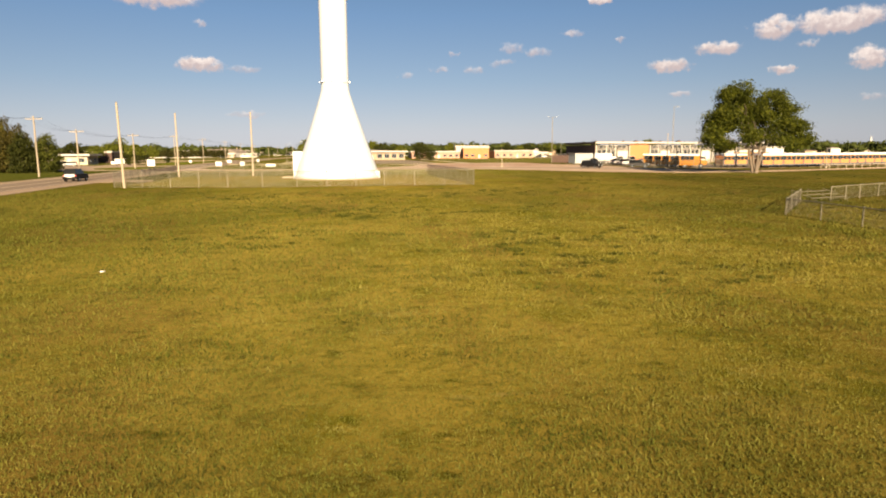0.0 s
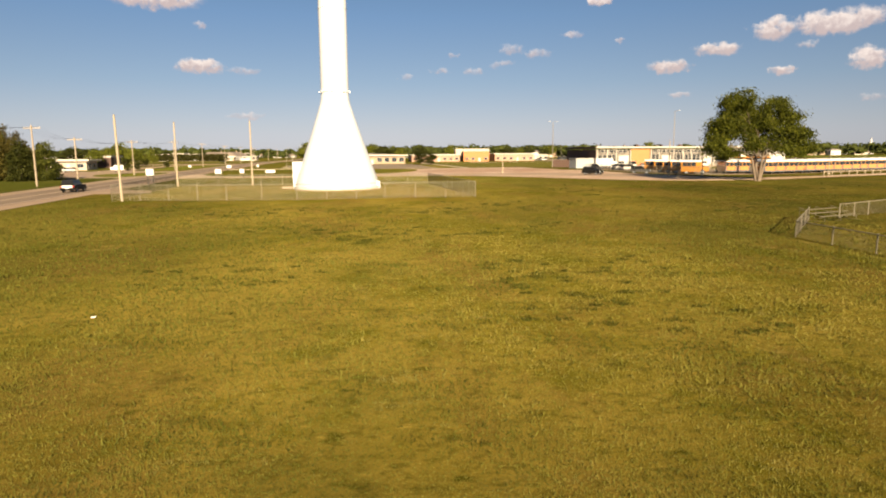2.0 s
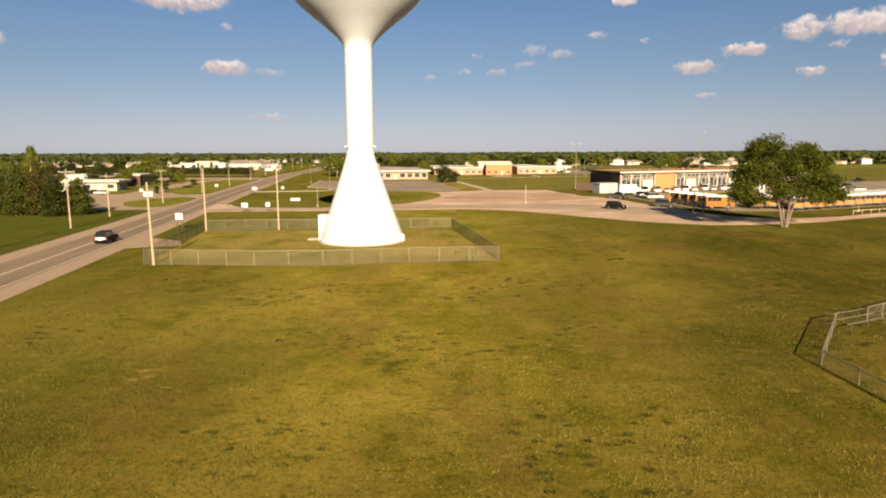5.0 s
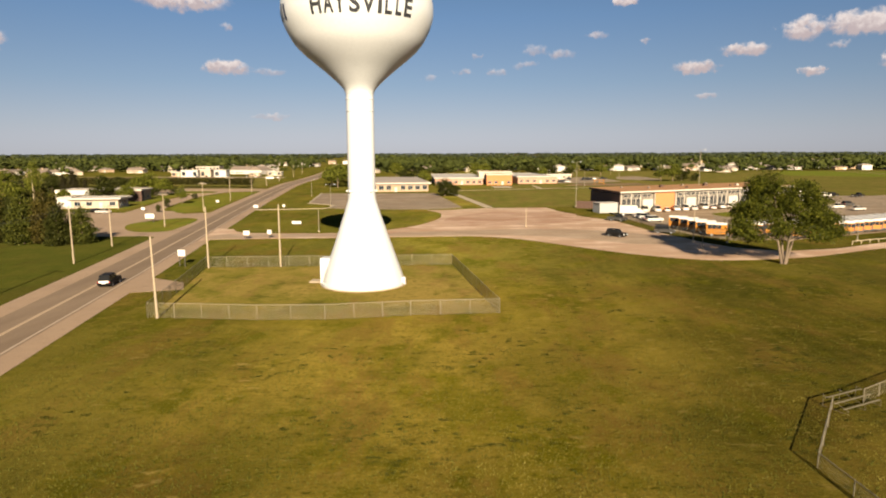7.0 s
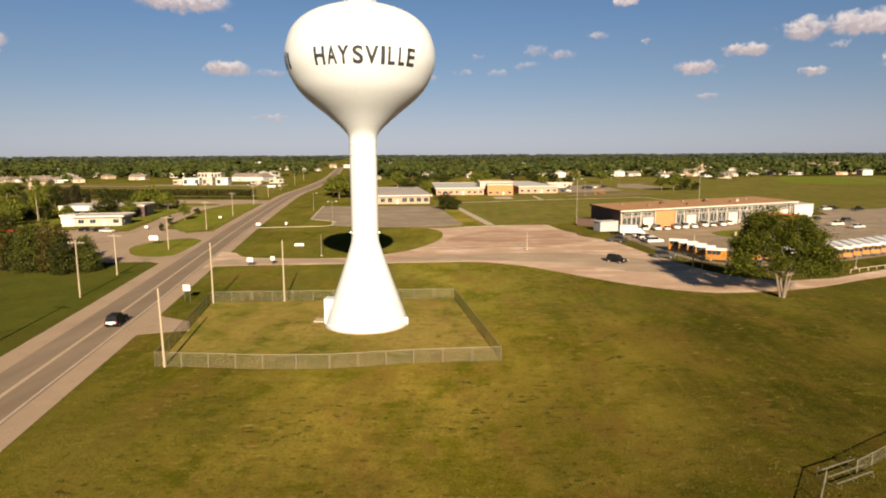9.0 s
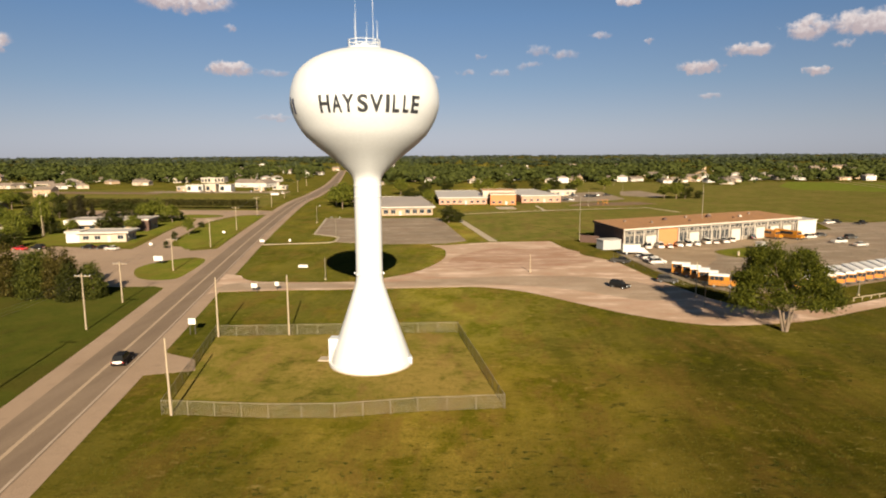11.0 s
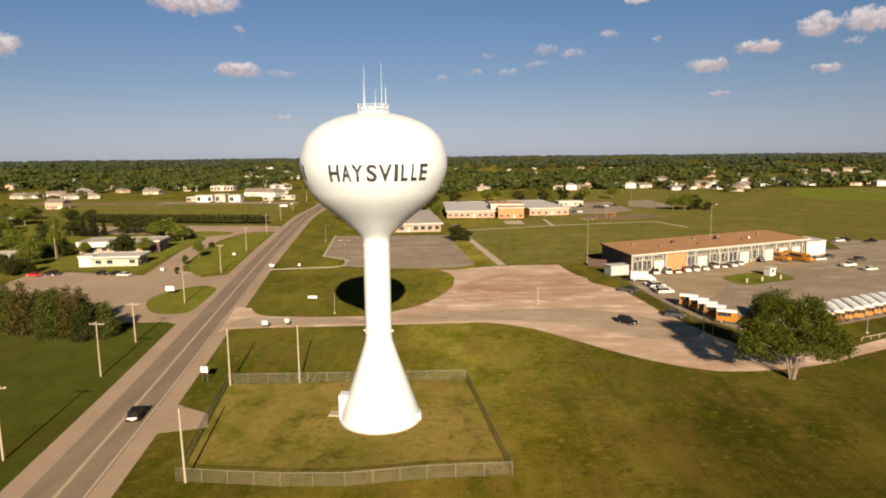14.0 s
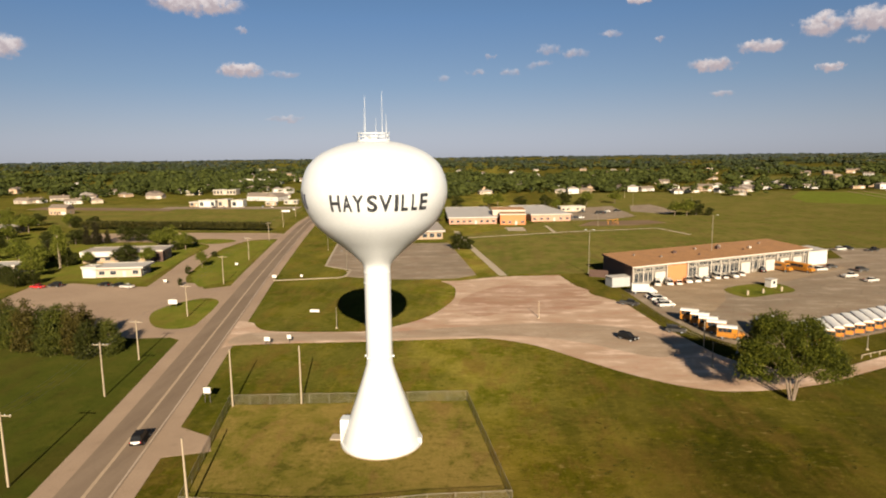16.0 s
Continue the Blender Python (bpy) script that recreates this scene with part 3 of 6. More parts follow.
# The road runs straight past the tower towards the town.
ROAD = [(-36.0, 2.0), (-46.6, 50), (-57.2, 99), (-68.0, 147), (-90.0, 247), (-119.5, 395), (-133, 495), (-168, 700), (-270, 1200), (-430, 2000), (-640, 3000)]
ROAD_FINE = spline(ROAD, 8)
ribbon("road_shoulder", ROAD_FINE, -6.9, 6.5, 0.02, SHOULDER, "pale packed gravel shoulder on both sides of the road")
ribbon("road", ROAD_FINE, -3.75, 3.75, 0.032, ASPHALT, "worn grey-brown two-lane asphalt road running past the tower")
for i, (a, b, mt, lab) in enumerate(((-0.26, 0.26, YELLOW_LINE, "faded yellow centre line on the asphalt road"), (3.25, 3.55, WHITE_LINE, "faded white edge line on the asphalt road"))):
    ribbon("road_marking", ROAD_FINE[:46], a, b, 0.039, mt, lab)

# lawns and fields
sheet("lawn_verge", [(-40, -10), (-200, -10), (-230, 140), (-98, 142), (-84.5, 141), (-76.8, 142.2), (-72.8, 138.8), (-61.6, 94.9), (-56.4, 72.4), (-43, 10)], 0.012, LAWN_VERGE, "dark green mown verge beside the road")
sheet("lawn_pen", [(-37.8, 71.0), (-25.0, 70.6), (-17.4, 71.1), (-8.0, 73.6), (2.0, 75.2), (-4.8, 107), (-45, 102.9)], 0.010, LAWN_PEN, "patchy green and straw lawn inside the fence")
sheet("field", [(3, 223.5), (34, 226.5), (38, 232), (114, 290), (150, 290), (190, 262), (420, 380), (520, 700), (60, 690), (60, 440), (30, 400), (-18, 330)], 0.014, FIELD, "wide green hay field behind the bus garage")
sheet("field", [(-250, 362), (-128, 352), (-155, 505), (-290, 560), (-420, 560), (-330, 420)], 0.014, FIELD, "flat green field behind the dark hedge")
sheet("field", [(-380, 1150), (-180, 1180), (-200, 1300), (-480, 1320)], 0.014, FIELD, "distant pale green field between woods")
sheet("field", [(330, 900), (700, 860), (820, 1060), (420, 1120)], 0.014, FIELD, "distant pale green field between woods")

sheet("field", [(268, 602), (255, 545), (320, 500), (392, 560), (470, 660), (381, 660), (318, 695)], 0.018, FIELD_LUSH, "bright green young crop at the far end of the hay field")
sheet("bare_plot", [(-400, 512), (-330, 500), (-262, 492), (-266, 516), (-330, 526), (-402, 536)], 0.016, DIRT, "bare tan strip of plots before the western houses")
sheet("shop_lot", [(-282, 512), (-160, 506), (-164, 530), (-284, 534)], 0.018, LOT, "pale asphalt forecourt of the shops")
sheet("field_track", [(330, 420), (333, 420), (352, 560), (380, 690), (377, 690), (349, 560)], 0.02, DIRT, "faint worn track across the hay field")
sheet("field_track", [(318, 424), (320, 423), (338, 560), (364, 690), (361.5, 690), (336, 560)], 0.02, DIRT, "faint worn track across the hay field")

# drive and open gravel lot
DRIVE = spline([(-60.5, 133.5), (-59.3, 136.6), (-48.2, 138.8), (-30.4, 140.9), (-9.8, 144.0), (-0.7, 144.6), (9.3, 139.4), (19.8, 128.2), (27.0, 121.0), (35.6, 115.2), (44.0, 113.8), (58.9, 118.0), (76.3, 128.3), (112, 148), (180, 185)], 4)
DRIVE += [(178, 190), (110, 153.5), (80.4, 135.6), (68.9, 128.2), (57.5, 124.5), (50.0, 128.5), (46.5, 135.0), (43.5, 146.0), (40.5, 157.0), (38.6, 168.8), (36.6, 181.0), (29.4, 191.6), (25.0, 208.0), (22.5, 222.9), (0.8, 219.5), (-11.6, 212.4), (-18.2, 211.4)]
DRIVE += spline([(-18.2, 211.4), (-13.4, 203), (-12.0, 192), (-12.6, 180.8), (-17.2, 164.6), (-24.6, 154.2), (-32.0, 149.2), (-51.4, 148.2), (-57.8, 150.4), (-61.6, 156.0)], 3) + [(-66.5, 158.0)]
sheet("drive", DRIVE, 0.022, GRAVEL, "broad pale pinkish gravel lot and drive beyond the tower")
sheet("gravel_patch", spline([(-9.5, 186), (-4, 197), (4, 205.5), (14, 204), (22, 207.5), (29, 198), (26, 190), (31, 181), (22, 175), (14, 167.5), (3, 169), (-4.2, 164.5), (-9.8, 172)], 4, True), 0.0255, GRAVEL_RED, "reddish-brown bare patch in the gravel lot")
sheet("drive_lane", spline([(-60.5, 138.0), (-48, 140.4), (-30, 142.4), (-10, 145.6), (6, 146.8), (20, 142.0), (32, 133.0), (38, 135), (39, 146), (32, 154.5), (18, 159), (2, 157), (-14, 152.5), (-30, 148.2), (-52, 147.2), (-60, 146.0)], 4, True), 0.028, LANE, "grey worn driving lane across the gravel lot")
sheet("gate_drive", [(-50.8, 94.6), (-49.2, 93.7), (-43.1, 90.6), (-40.9, 85.9), (-46.8, 83.8), (-48.6, 82.6)], 0.026, SHOULDER, "short gravel drive from the road to the tower gate")
# parking lot behind the tower, its kerbs and the walk
PARK = [(-65.4, 240.1), (-76.0, 301.5), (-22.1, 304.0), (-6.5, 222.6), (-14, 215.5), (-36, 213.8), (-52.4, 218.5), (-53.5, 231.0)]
sheet("parking_lot", PARK, 0.02, LOT, "empty grey-brown asphalt parking lot behind the tower")
KERB_LINE = [(-75.7, 211.0), (-54.4, 216.4), (-52.6, 219.5), (-53.6, 231.2), (-65.4, 240.2), (-76.0, 301.5)]


def kerb(line, w=0.9, h=0.15):
    bm = bmesh.new()
    for a, b in zip(line, line[1:]):
        a, b = Vector(a), Vector(b)
        d = b - a
        c = (a + b) / 2
        box(bm, c.x, c.y, 0, d.length + w * 0.6, w, h, 0.03, math.atan2(d.y, d.x))
    return tagged(part("kerb", bm, KERB), "pale concrete kerb along the drive and lot", kind="structure")


kerb(KERB_LINE)
sheet("walk", [(1.4, 221.6), (4.4, 221.7), (-15.8, 322), (-20, 352), (-23, 352), (-18.6, 322)], 0.018, KERB, "straight pale concrete walk across the grass")
sheet("walk", [(-17.5, 321), (38, 346), (90, 363.5), (99, 335), (101, 335.5), (91, 366), (37, 348.3), (-18, 323)], 0.02, KERB, "thin pale concrete walk along the school field")
# left of the road: lot with its green island
LOT_L = [(-230, 141), (-98, 143), (-84.5, 141.2), (-76.8, 142.4), (-72.5, 139.8), (-75.2, 150.1), (-79.0, 170), (-81.0, 181), (-85.5, 203), (-94.1, 196.6), (-99, 205), (-107.2, 207.3), (-115.0, 199.6), (-124.2, 200.3), (-144.0, 204.5), (-155, 199), (-150, 179), (-175, 168), (-230, 160)]
sheet("parking_lot", LOT_L, 0.016, SHOULDER, "pale tan parking lot of the low offices")
sheet("lawn_island", spline([(-94.0, 165.0), (-88, 154), (-82.0, 149.6), (-76.4, 151.4), (-77.0, 160), (-79.2, 172), (-82.0, 180.6), (-88, 183.6), (-93.5, 175)], 4, True), 0.03, LAWN_GREEN, "rounded green lawn island in the parking lot")
sheet("lawn_island", [(-96.5, 199), (-90.8, 213), (-101.2, 262), (-110.8, 309), (-113, 317), (-123.5, 314), (-124, 280), (-116.2, 244), (-109.2, 218.6), (-103, 207.5)], 0.02, LAWN_GREEN, "green mown lawn between road and offices")
sheet("lawn", [(-120, 204), (-146, 209), (-160, 206), (-230, 190), (-330, 300), (-330, 348), (-232, 346), (-206, 304), (-150, 302), (-140, 296), (-133.5, 270)], 0.013, LAWN_GREEN, "mown green lawn round the low offices")
SIDE_DRIVE = spline([(-115.0, 199.6), (-118.0, 212), (-122.0, 227), (-128.2, 250), (-131.6, 268), (-133.4, 282), (-138.5, 297), (-148.5, 304.5)], 3)
SIDE_DRIVE += [(-180, 309), (-206, 306), (-229, 343), (-172, 347), (-124.5, 345), (-108.0, 338), (-107.0, 322)]
SIDE_DRIVE += spline([(-112, 319.5), (-121.5, 317.5), (-126.0, 310), (-126.6, 295), (-126.0, 280), (-117.8, 244.6), (-110.7, 218.6), (-105.0, 207)], 3)
sheet("side_drive", SIDE_DRIVE, 0.017, SHOULDER, "pale tan side drive behind the offices")
sheet("lawn_island", spline([(-153, 320), (-137, 318), (-131, 310), (-139, 301), (-152, 308)], 3, True), 0.024, LAWN_GREEN, "small grass patch between the drives behind the offices")
# bus yard
YARD = [(39.8, 199), (42.0, 180), (43.8, 166), (47.8, 150), (53.5, 141), (66.0, 140.6), (79.0, 147.2), (93, 155), (160, 190), (215, 232), (190, 262), (150, 262), (121.5, 257.5), (57, 212), (42.9, 201)]
sheet("bus_yard", YARD, 0.02, LOT, "wide grey asphalt yard in front of the bus garage")
sheet("bus_apron", [(43.6, 199), (47, 178), (58, 172), (66, 186), (72, 205), (95, 214), (126, 238), (124, 257), (57.2, 211.6), (43.4, 201)], 0.027, CONCRETE, "pale concrete apron before the garage doors")
sheet("yard_island", spline([(70.1, 199.9), (72.7, 189.4), (82, 193.4), (91.0, 198.8), (90.0, 209.5), (80, 207.8)], 3, True), 0.05, LAWN_GREEN, "small green kerbed island in the bus yard", drop=0.05)
sheet("far_yard", [(144, 287), (168, 286.5), (230, 320), (230, 260), (160, 245), (137, 233), (132, 245)], 0.018, LOT, "grey car park beside the field")
sheet("play_ground", [(46, 408), (53, 494), (92, 518), (94, 434), (72, 412)], 0.018, LOT, "grey-brown asphalt playground beside the school")
sheet("play_ground", [(108, 522), (126, 532), (131, 470), (117, 448), (98, 470)], 0.018, LOT, "second asphalt lot beyond the playground")
sheet("bare_ground", [(48, 376), (60, 402), (96, 408), (104, 392), (80, 378)], 0.017, DIRT, "bare tan ground under the play frame")
sheet("walk", [(5.5, 369), (16, 372), (17.4, 352.5), (7.4, 352.7)], 0.019, KERB, "pale concrete forecourt of the school hall")
sheet("walk", [(29, 378), (30.5, 378), (33, 346.6), (31, 346)], 0.019, KERB, "narrow pale walk to the school door")
# ---- the water tower ----
TX, TY = -16.6, 90.3
bm = bmesh.new()
rings = lathe(bm, [(6.6, 0.2), (8.0, 0.16), (10.5, 0.09), (13.5, 0.025), (14.5, -0.02)], 64)
bm.faces.new(rings[0])
for v in bm.verts:
    v.co += Vector((TX, TY, 0))
bmesh.ops.recalc_face_normals(bm, faces=bm.faces)
tagged(part("lawn_mound", bm, LAWN_PEN, None, "", True), "low grassy rise under the foot of the tower", kind="structure")
tower = thing("water_tower", Matrix.Translation((TX, TY, 0.25)), "tall white-painted steel water tower with a flared foot", "water tower")
bm = bmesh.new()
lathe(bm, [(6.02, -0.3), (6.02, 0.08), (5.98, 0.12)], 96)
part("foundation", bm, KERB, tower, "pale concrete foundation ring")
bm = bmesh.new()
lathe(bm, [(5.95, 0.06), (5.97, 0.38), (5.92, 0.43), (5.7, 0.45)], 96)
part("base_ring", bm, TOWER_WHITE, tower)
bm = bmesh.new()
lathe(bm, [(5.74, 0.43), (5.42, 1.6), (4.58, 4.0), (3.53, 7.0), (2.55, 9.9), (2.09, 11.35), (1.94, 11.95), (1.89, 12.6)], 96)
part("bell", bm, TOWER_WHITE, tower, "flared white steel foot", True)
bm = bmesh.new()
lathe(bm, [(1.89, 12.6), (1.88, 16), (1.88, 20), (1.88, 26.2)], 72)
part("column", bm, TOWER_WHITE, tower, "white steel column", True)
for z, w in ((13.1, 0.14), (23.95, 0.07), (25.5, 0.07)):
    bm = bmesh.new()
    lathe(bm, [(1.88, z - 0.1), (1.89 + w * 0.6, z - 0.07), (1.89 + w * 0.6, z + 0.07), (1.88, z + 0.1)], 72)
    if z < 14:
        for i in range(8):
            a = 2 * math.pi * i / 8
            box(bm, 2.03 * math.cos(a), 2.03 * math.sin(a), z - 0.12, 0.26, 0.2, 0.24, 0.02, a)
    part("weld_ring", bm, TOWER_WHITE, tower)
TANK = spline([(1.88, 26.1), (2.1, 26.75), (2.85, 27.6), (4.7, 29.2), (7.0, 31.0), (8.55, 32.5), (9.55, 34.1), (10.15, 35.6), (10.33, 37.0), (10.1, 38.6), (9.35, 40.4), (7.9, 41.85), (6.1, 42.8), (4.1, 43.45), (2.2, 43.8), (0.4, 43.9)], 5)
TANK = [(r if r < 2.2 else 2.2 + (r - 2.2) * 0.972, z) for r, z in TANK]
bm = bmesh.new()
lathe(bm, TANK, 128)
tank = part("tank", bm, TOWER_WHITE, tower, "white spheroid steel tank", True)
TZ, TR = [p[1] for p in TANK], [p[0] for p in TANK]


def wrap(me, x0, x1, z0, z1, bearing):
    """Lays a flat letter on the tank; x along the wall, bearing in degrees from the front."""
    xs, ys = [v.co.x for v in me.vertices], [v.co.y for v in me.vertices]
    bx, by, wx, wy = min(xs), min(ys), max(xs) - min(xs), max(ys) - min(ys)
    bm = bmesh.new()
    bm.from_mesh(me)
    bmesh.ops.triangulate(bm, faces=bm.faces)
    bmesh.ops.subdivide_edges(bm, edges=bm.edges, cuts=3, use_grid_fill=True)
    for v in bm.verts:
        x = x0 + (v.co.x - bx) / wx * (x1 - x0)
        z = z0 + (v.co.y - by) / wy * (z1 - z0)
        a = math.asin(max(-0.999, min(0.999, x / 10.0))) + radians(bearing) - math.pi / 2
        r = float(np.interp(z, TZ[:60], TR[:60])) + 0.035
        v.co = (r * math.cos(a), r * math.sin(a), z)
    return bm


def letter(ch, x0, x1, z0, z1, bearing):
    cu = bpy.data.curves.new("letter", "FONT")
    cu.body, cu.offset, cu.resolution_u = ch, 0.03, 6
    ob = new("letter_draft", cu)
    me = bpy.data.meshes.new_from_object(ob.evaluated_get(bpy.context.evaluated_depsgraph_get()))
    bpy.data.objects.remove(ob)
    part("letter", wrap(me, x0, x1, z0, z1, bearing), LETTER_BLACK, tank, "black painted letter %s" % ch)


WORD = "HAYSVILLE"
SPANS = (-6.20, -4.96, -4.71, -3.53, -3.47, -2.05, -1.67, -0.37, -0.19, 1.49, 1.80, 2.29, 2.67, 3.60, 4.03, 4.84, 5.15, 6.20)
for i, ch in enumerate(WORD):
    letter(ch, SPANS[2 * i], SPANS[2 * i + 1], 34.85, 37.0, 14.4)
# the end of a second, unreadable word round the side
for i, (x, w) in enumerate(((-2.3, 0.45), (-1.2, 0.5), (-0.35, 0.3), (0.5, 0.6), (1.55, 0.7))):
    bm = bmesh.new()
    box(bm, 0, 0, 0, 1, 1, 0.001)
    me = bpy.data.meshes.new("bar")
    bm.to_mesh(me)
    bm.free()
    part("letter", wrap(me, x, x + w, 34.95 + 0.2 * (i % 2), 37.15 - 0.25 * (i % 3), -67.0), MARK_BLUE, tank, "dark blue painted mark")
# rail, hatch and aerials on the top
bm = bmesh.new()
lathe(bm, [(2.25, 43.6), (2.25, 44.0), (2.05, 44.0), (2.05, 43.7)], 40)
part("roof_ring", bm, TOWER_WHITE, tower)
for z in (44.45, 44.9):
    bm = bmesh.new()
    lathe(bm, [(2.15 + 0.045 * math.cos(q * math.pi / 3), z + 0.045 * math.sin(q * math.pi / 3)) for q in range(7)], 40)
    part("guard_rail", bm, TOWER_WHITE, tower)
bm = bmesh.new()
rod(bm, (0, 0, 43.9), (0, 0, 45.0), 0.04, n=6)
post_me = part("guard_post", bm, TOWER_WHITE, tower)
post_me.matrix_basis = Matrix.Translation((2.15, 0, 0))
for i in range(1, 10):
    a = 2 * math.pi * i / 10
    shared("guard_post", post_me.data, tower, Matrix.Translation((2.15 * math.cos(a), 2.15 * math.sin(a), 0)))
bm = bmesh.new()
lathe(bm, [(0.6, 43.8), (0.6, 44.5), (0.5, 44.6), (0.02, 44.65)], 20)
part("hatch", bm, TOWER_WHITE, tower)
bm = bmesh.new()
box(bm, -0.8, -0.6, 43.75, 0.5, 0.4, 0.7, 0.04)
part("equipment_box", bm, TOWER_WHITE, tower, "small white equipment box")
for x, y, z, r in ((-0.8, -1.6, 49.9, 0.04), (0.95, 1.7, 50.7, 0.04), (1.9, -0.6, 47.4, 0.04), (-1.45, 0.9, 48.3, 0.022), (0.75, -2.0, 46.9, 0.022)):
    bm = bmesh.new()
    rod(bm, (x, y, 43.8), (x, y, 46), r, r, 6)
    rod(bm, (x, y, 46), (x, y, z), r * 0.75, r * 0.45, 6)
    part("aerial", bm, TOWER_WHITE, tower, "thin white whip aerial")
# cable conduits at the foot and the small entry housing
bm = bmesh.new()
box(bm, -4.75, -0.4, 0, 2.3, 1.9, 3.7, 0.06)
part("entry_housing", bm, TOWER_WHITE, tower, "white steel entry housing")
bm = bmesh.new()
box(bm, -5.2, -1.37, 0.15, 1.0, 0.05, 2.1, 0.01)
part("entry_door", bm, DOOR_WHITE, tower)
bm = bmesh.new()
box(bm, -6.85, 0.6, 0, 1.9, 1.8, 0.2, 0.03)
part("entry_slab", bm, KERB, tower, "pale concrete step slab")
bm = bmesh.new()
box(bm, 5.75, -0.6, 0, 0.55, 0.7, 1.0, 0.05)
part("valve_box", bm, TOWER_WHITE, tower)


# ---- fences ----
def fence(line, height, gap, label, rails=True, wire=0.09, gate=None):
    """Chain-link fence: a post each few metres, a top rail and a wire panel between every two posts."""
    th = thing("chain_link_fence", Matrix.Translation((line[0][0], line[0][1], 0)), label, "fence")
    o = Vector((line[0][0], line[0][1], 0))
    bm = bmesh.new()
    rod(bm, (0, 0, -0.1), (0, 0, height + 0.06), 0.035, n=8)
    first, panels = None, {}
    for s, (a, b) in enumerate(zip(line, line[1:])):
        a, b = Vector((*a, 0)) - o, Vector((*b, 0)) - o
        k = max(1, round((b - a).length / gap))
        for i in range(k + (s == len(line) - 2)):
            p = a + (b - a) * (i / k)
            if first is None:
                first = part("fence_post", bm, GALV, th)
                first.matrix_basis = Matrix.Translation(p)
            else:
                shared("fence_post", first.data, th, Matrix.Translation(p))
        w = (b - a).length / k
        key = round(w, 2)
        if key not in panels:
            verts, faces = [], []
            for side in (1, -1):
                for j in range(-int(height / wire), int(w / wire) + 1):
                    x0, x1 = j * wire, j * wire + height
                    z0, z1 = 0.04, height
                    if x0 < 0:
                        z0, x0 = z0 - x0, 0
                    if x1 > w:
                        z1, x1 = z1 - (x1 - w), w
                    if x1 <= x0 or z1 <= z0:
                        continue
                    if side < 0:
                        x0, x1 = w - x0, w - x1
                    t, q, y = 0.0045, len(verts), 0.004 * side
                    verts += [(x0 - t, y, z0), (x0 + t, y, z0), (x1 + t, y, z1), (x1 - t, y, z1)]
                    verts += [(x0, y - t * 0.45, z0), (x0, y + t * 0.45, z0), (x1, y + t * 0.45, z1), (x1, y - t * 0.45, z1)]
                    faces += [(q, q + 1, q + 2, q + 3), (q + 4, q + 5, q + 6, q + 7)]
            me = bpy.data.meshes.new("wire_panel")
            me.from_pydata(verts, [], faces)
            me.materials.append(WIRE)
            bm2 = bmesh.new()
            rod(bm2, (0, 0, height), (w, 0, height), 0.028, n=6)
            rm = bpy.data.meshes.new("top_rail")
            bm2.to_mesh(rm)
            bm2.free()
            rm.materials.append(GALV)
            panels[key] = (me, rm)
        d = b - a
        for i in range(k):
            m = Matrix.Translation(a + d * (i / k)) @ Matrix.Rotation(math.atan2(d.y, d.x), 4, "Z")
            shared("wire_panel", panels[key][0], th, m)
            if rails:
                shared("top_rail", panels[key][1], th, m)
    return th


fence([(-37.9, 70.8), (-25.0, 70.4), (-17.4, 70.9), (-8.0, 73.2), (2.2, 74.7), (-4.75, 107.1), (-45.2, 103.0), (-37.9, 70.8)], 1.75, 3.3, "grey galvanised chain-link fence round the tower lawn")
fence([(36.6, 184.5), (40.0, 168.5), (43.6, 151.5), (49.0, 143.0), (56.0, 136.5)], 1.8, 3.4, "grey chain-link fence between gravel lot and bus yard")
fence([(20.7, 29.5), (19.83, 38.9), (25.35, 47.8)], 0.95, 3.0, "low grey chain-link fence by the ball field")
fence([(28.4, 49.3), (32.2, 52.0), (48, 63), (75, 80)], 1.05, 3.1, "low grey chain-link fence along the ball field")


PLANK = plain("grey_plank", (0.12, 0.096, 0.058), 0.7, 3.0, 0.85, 0, 30, 0.3)


def bleacher():
    th = thing("bleacher", pose(27.2, 48.6, 0, 0, 0, 29), "low weathered bleacher of pale planks on steel frames", "bleacher")
    for i in range(3):
        bm = bmesh.new()
        box(bm, 0, -0.7 + i * 0.7, 0.34 + i * 0.18, 4.2, 0.13, 0.04, 0.008)
        part("plank", bm, PLANK, th)
    for x in (-1.9, 0, 1.9):
        bm = bmesh.new()
        rod(bm, (x, -1.0, 0.014), (x, 1.15, 0.014), 0.014)
        rod(bm, (x, -0.9, 0.0), (x, -0.9, 0.28), 0.014)
        rod(bm, (x, 0.96, 0.0), (x, 0.96, 0.88), 0.014)
        rod(bm, (x, -0.95, 0.26), (x, 1.0, 0.88), 0.014)
        part("frame", bm, PLANK, th)


bleacher()
bm = bmesh.new()
box(bm, 0, 0, 0, 0.15, 0.11, 0.04, 0.015, 0.4)
litter = tagged(part("litter", bm, SIGN_WHITE), "small white scrap lying on the meadow grass", "litter")
litter.matrix_basis = Matrix.Translation((-11.0, 20.8, 0))


